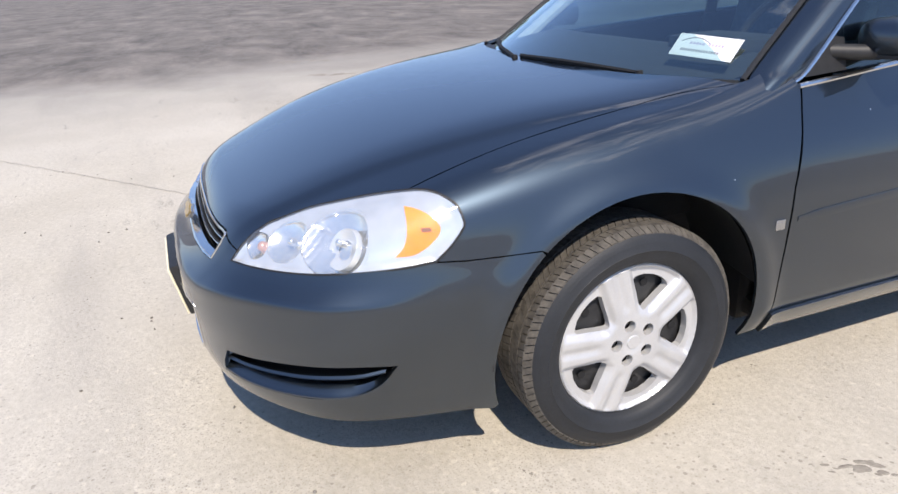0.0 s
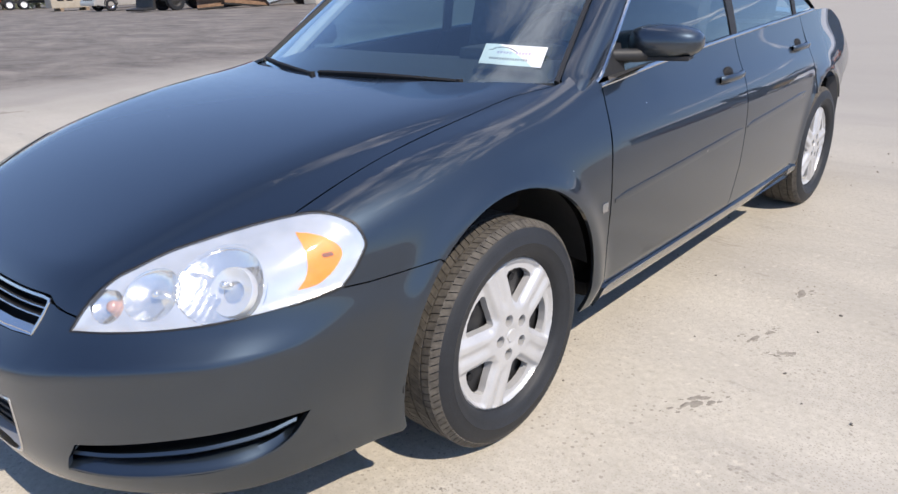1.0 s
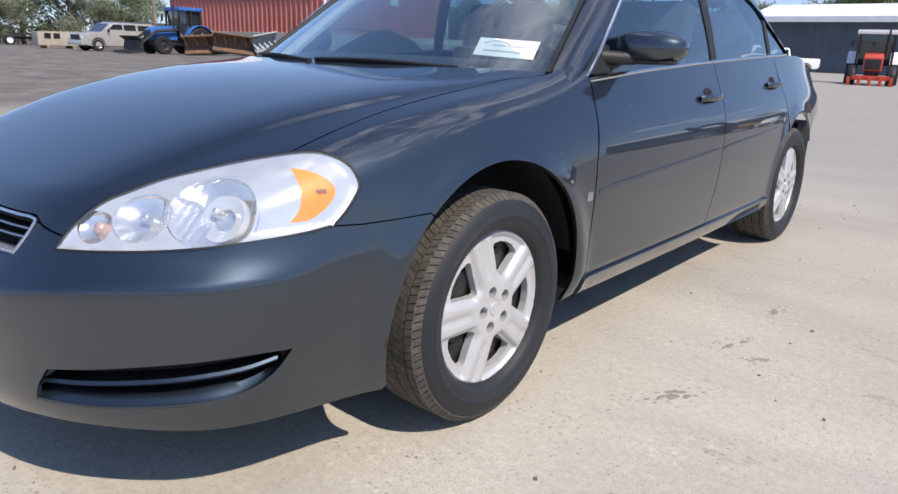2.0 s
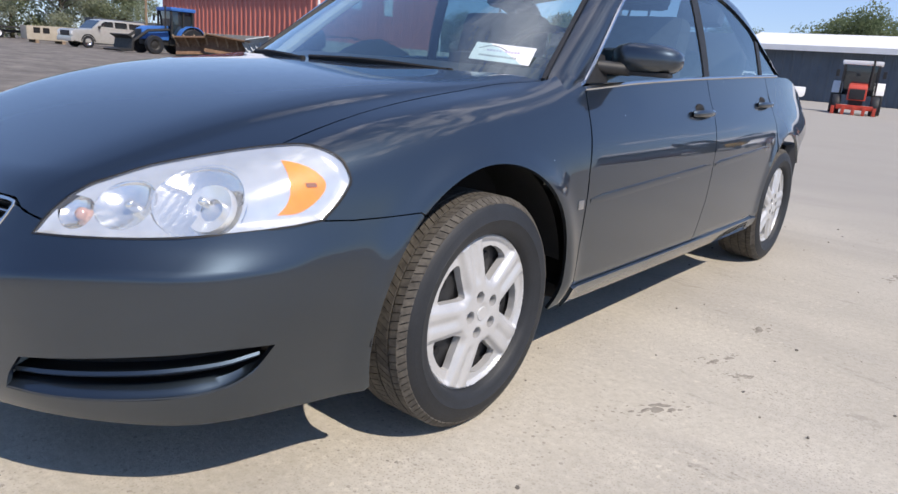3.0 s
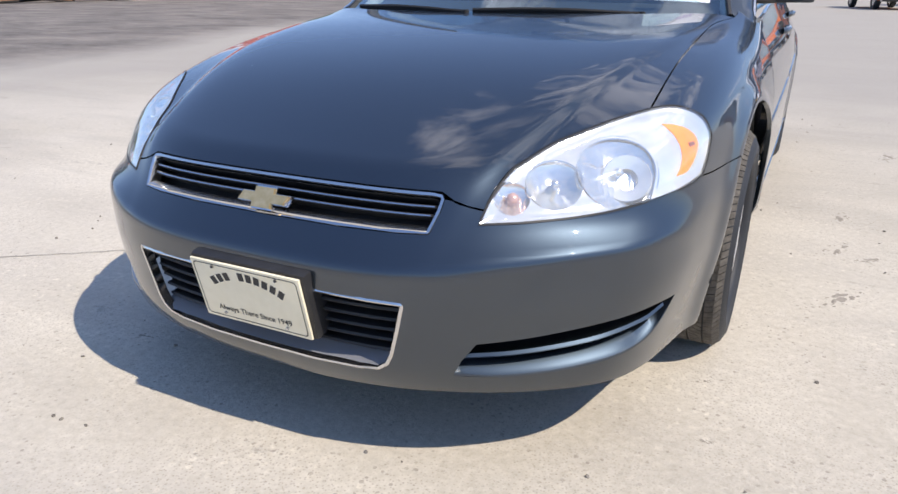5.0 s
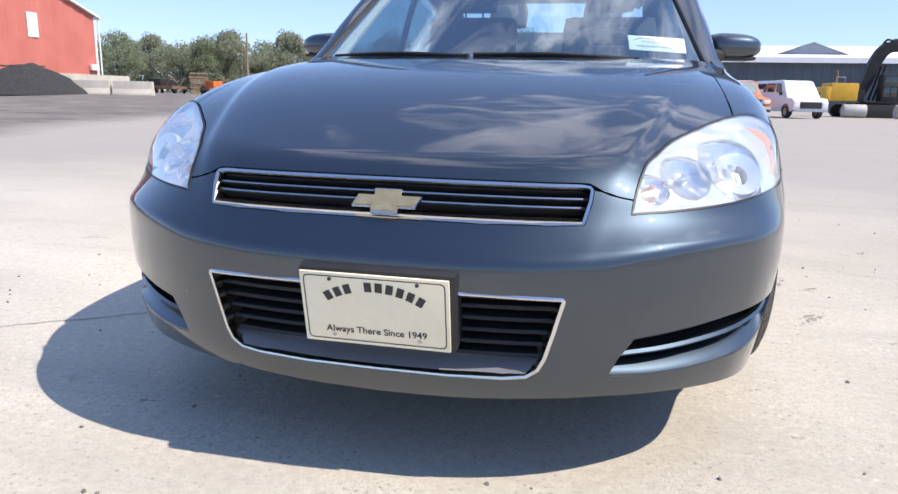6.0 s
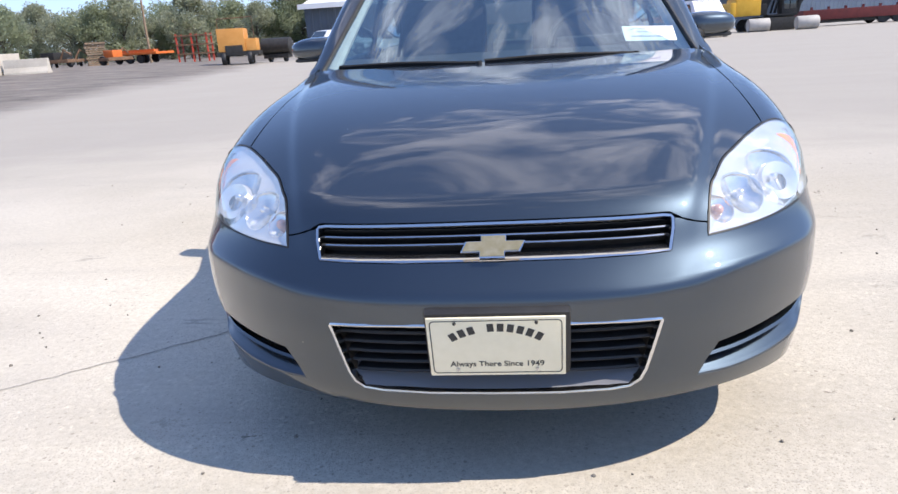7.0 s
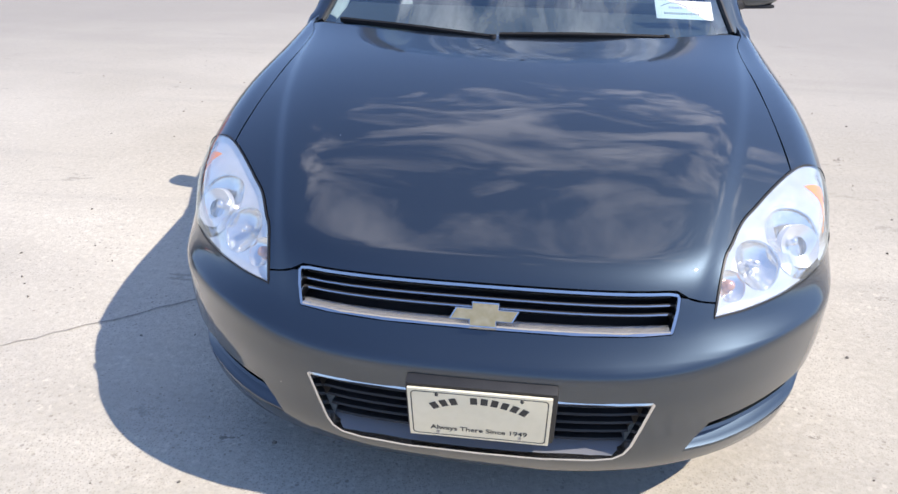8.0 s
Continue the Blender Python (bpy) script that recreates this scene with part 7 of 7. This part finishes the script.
part("stand", block((-0.8, -0.4, 0.25), (0.8, 0.4, 0.48)), IRON, tank)
for s in (-0.5, 0.5):
    road_wheel(0.3, 0.2, tank, s, 0, DULL_CHROME)
rack = thing("steel_rack", "rusty red steel rack of pipes", "rack", at_az(26.8, 62, 0, 10))
for x in (-1.2, 0.0, 1.2):
    for y in (0, 1.5):
        part("post", block((x - 0.06, y - 0.06, 0), (x + 0.06, y + 0.06, 2.2)), REDP, rack)
for z in (0.6, 1.3, 2.0):
    part("shelf", block((-1.3, -0.1, z), (1.3, 1.6, z + 0.1)), RUST, rack)
rnd = random.Random(5)
pal = thing("pallet_stack", "tall stack of weathered timber pallets", "pallets", at_az(33.3, 66, 0, 35))
for i in range(11):
    bm = bmesh.new()
    dx, dy = rnd.uniform(-0.06, 0.06), rnd.uniform(-0.06, 0.06)
    for y in (-0.55, 0.0, 0.55):
        box(bm, (-0.75 + dx, y - 0.05 + dy, i * 0.17), (0.75 + dx, y + 0.05 + dy, i * 0.17 + 0.10))
    for j in range(6):
        box(bm, (-0.75 + 0.27 * j + dx, -0.6 + dy, i * 0.17 + 0.102), (-0.58 + 0.27 * j + dx, 0.6 + dy, i * 0.17 + 0.13))
    part("pallet", bm, WOOD, pal, soft=False)
trl = thing("flat_trailer", "orange flat trailer with loose beams", "trailer", at_az(30.4, 68, 0, 80))
part("deck", block((-1.2, -2.6, 0.7), (1.2, 2.6, 0.9), 0.02), ORANGE, trl)
for i in range(5):
    part("beam", block((-0.9 + 0.35 * i, -2.2 + 0.2 * i, 0.9), (-0.72 + 0.35 * i, 2.0, 1.12)), RUST if i % 2 else ORANGE, trl)
for y in (-0.8, 0.3):
    for s in (-1, 1):
        road_wheel(0.38, 0.25, trl, s * 0.95, y, IRON)
for i, (az, d) in enumerate(((36.0, 64), (35.1, 66), (32.1, 64))):
    t = thing("scrap_machine", "rusty idle machine frame on the yard", "machine", at_az(az, d, 0, 40 * i), "scrap machines by the trees")
    part("frame", block((-1.4, -0.5, 0.35), (1.4, 0.5, 0.6), 0.02), RUST, t)
    part("engine", box(bmesh.new(), (-0.8, -0.45, 0.6), (0.3, 0.45, 1.15), 0.06), IRON if i != 2 else ORANGE, t)
    part("arm", tube(bmesh.new(), [(0.5, 0, 0.6), (0.9, 0, 1.3), (1.5, 0, 0.9)], 0.08, 6), RUST, t)
    for s in (-1, 1):
        road_wheel(0.36, 0.2, t, s * 0.9, 0.5, IRON)
pole = thing("utility_pole", "bare grey timber utility pole", "pole", at_az(29.65, 72))
part("shaft", tube(bmesh.new(), [(0, 0, -0.2), (0, 0, 3.0), (0.05, 0, 5.9)], 0.13, 10, [1, 0.85, 0.65]), WOOD, pole)
pole2 = copy_thing(pole, at_az(62.0, 68))
pole2["label"] = "grey timber pole at the barn's end"


# ---- trees ----
def leaf_material(name, dark, light):
    m = textured(name, dark, light, 0.6, 0.75, 0, 0, 3.0, 0.5)
    n, l = m.node_tree.nodes, m.node_tree.links
    b, soft, mix = n["Principled BSDF"], n.new("ShaderNodeBsdfTranslucent"), n.new("ShaderNodeMixShader")
    mix.inputs[0].default_value = 0.55
    l.new(b.inputs["Base Color"].links[0].from_socket, soft.inputs["Color"])
    l.new(b.outputs[0], mix.inputs[1])
    l.new(soft.outputs[0], mix.inputs[2])
    l.new(mix.outputs[0], n["Material Output"].inputs["Surface"])
    return m


# both colours are lifted and greyed to paint in front light and distant haze
LEAF = leaf_material("green_leaves", (0.22, 0.255, 0.155), (0.38, 0.42, 0.27))
LEAF2 = leaf_material("haze_paled_olive_leaves", (0.25, 0.275, 0.185), (0.43, 0.45, 0.32))
# darker copy for the backlit trees, their shade put into the leaf colour
LEAF_BACKLIT = leaf_material("backlit_green_leaves", (0.115, 0.15, 0.075), (0.23, 0.275, 0.145))
BARK = textured("grey_bark", (0.08, 0.065, 0.05), (0.16, 0.13, 0.10), 8, 0.9, 0, 0.01, 30)


def tree(seed, height, spread, mat, label, m, leaves=11000):
    rnd = random.Random(seed)
    t = thing("tree", label, "tree", m, "trees behind the yard")
    bm = bmesh.new()
    tube(bm, [(0, 0, -0.2), (0.1, 0.05, height * 0.3), (0.0, 0.2, height * 0.62)], 0.20, 8, [1.2, 0.8, 0.35])
    tips = []
    for i in range(9):
        a, h = i * 2.4 + rnd.uniform(-0.4, 0.4), height * rnd.uniform(0.25, 0.55)
        r = spread * rnd.uniform(0.45, 0.85)
        tip = Vector((r * math.cos(a), r * math.sin(a), h + height * rnd.uniform(0.12, 0.35)))
        tube(bm, [(0, 0.05, h), tip * 0.5 + Vector((0, 0, h * 0.5)), tip], 0.08, 6, [1, 0.6, 0.25])
        tips.append(tip)
    part("trunk", bm, BARK, t)
    clumps = []
    for tip in tips + [Vector((rnd.uniform(-0.3, 0.3) * spread, rnd.uniform(-0.3, 0.3) * spread, height * rnd.uniform(0.7, 0.92))) for _ in range(7)] + [Vector((rnd.uniform(-0.8, 0.8) * spread, rnd.uniform(-0.8, 0.8) * spread, height * rnd.uniform(0.12, 0.3))) for _ in range(6)]:
        clumps.append((tip, spread * rnd.uniform(0.26, 0.44)))
    verts, faces = [], []
    for _ in range(leaves):
        c, r = rnd.choice(clumps)
        d = Vector((rnd.gauss(0, 1), rnd.gauss(0, 1), rnd.gauss(0, 0.8))).normalized() * r * rnd.uniform(0.55, 1.08)
        p = c + d
        if p.z < 0.1:
            continue
        s = rnd.uniform(0.06, 0.16)
        u = Vector((rnd.gauss(0, 1), rnd.gauss(0, 1), rnd.gauss(0, 1))).normalized()
        w = u.orthogonal().normalized()
        q = u.cross(w) * 0.6
        k = len(verts)
        verts += [tuple(p - w * s), tuple(p + q * s), tuple(p + w * s), tuple(p - q * s)]
        faces.append((k, k + 1, k + 2, k + 3))
    part("crown", (verts, [], faces), mat, t, soft=False)
    return t


kinds = [tree(1, 6.4, 3.4, LEAF, "broad green tree behind the yard", at_az(38.6, 92)), tree(2, 7.0, 3.0, LEAF2, "olive-green tree behind the yard, paled for haze", at_az(36.4, 100)), tree(3, 5.6, 3.6, LEAF2, "low bushy tree behind the yard", at_az(34.2, 96)), tree(4, 8.8, 4.2, LEAF_BACKLIT, "tall green tree behind the yard, coloured darker as backlit", at_az(19.0, 96), 12000)]
rnd = random.Random(21)
az = 32.6
i = 0
while az > 16.2:
    k = kinds[i % 3]
    copy_thing(k, at_az(az, rnd.uniform(90, 108), 0, rnd.uniform(0, 360)) @ Matrix.Diagonal((*[rnd.uniform(0.85, 1.12)] * 3, 1)))
    az -= rnd.uniform(1.3, 1.9)
    i += 1
for az in (44, 41.5, 39.9, 37.4, 35.2, 31.0, 27.5, 24.0, 21.5):
    copy_thing(kinds[int(az) % 3], at_az(az, 118, 0, az * 40) @ Matrix.Diagonal((1.1, 1.1, 1.05, 1)))
for az, d, s in ((72.6, 92, 0.95), (70.6, 96, 1.15), (67.6, 94, 1.2), (65.6, 98, 0.9), (63.6, 96, 1.1), (75.5, 105, 0.9), (78.5, 110, 1.0), (82, 110, 1.0)):
    copy_thing(kinds[int(d) % 3], at_az(az, d, 0, d * 33) @ Matrix.Diagonal((s, s, s, 1)))
for az, d, s in ((11.6, 114, 1.35), (9.6, 112, 1.42), (7.2, 116, 1.3), (17.2, 108, 0.95)):
    copy_thing(kinds[3], at_az(az, d, 0, d * 57) @ Matrix.Diagonal((s, s, s, 1)))
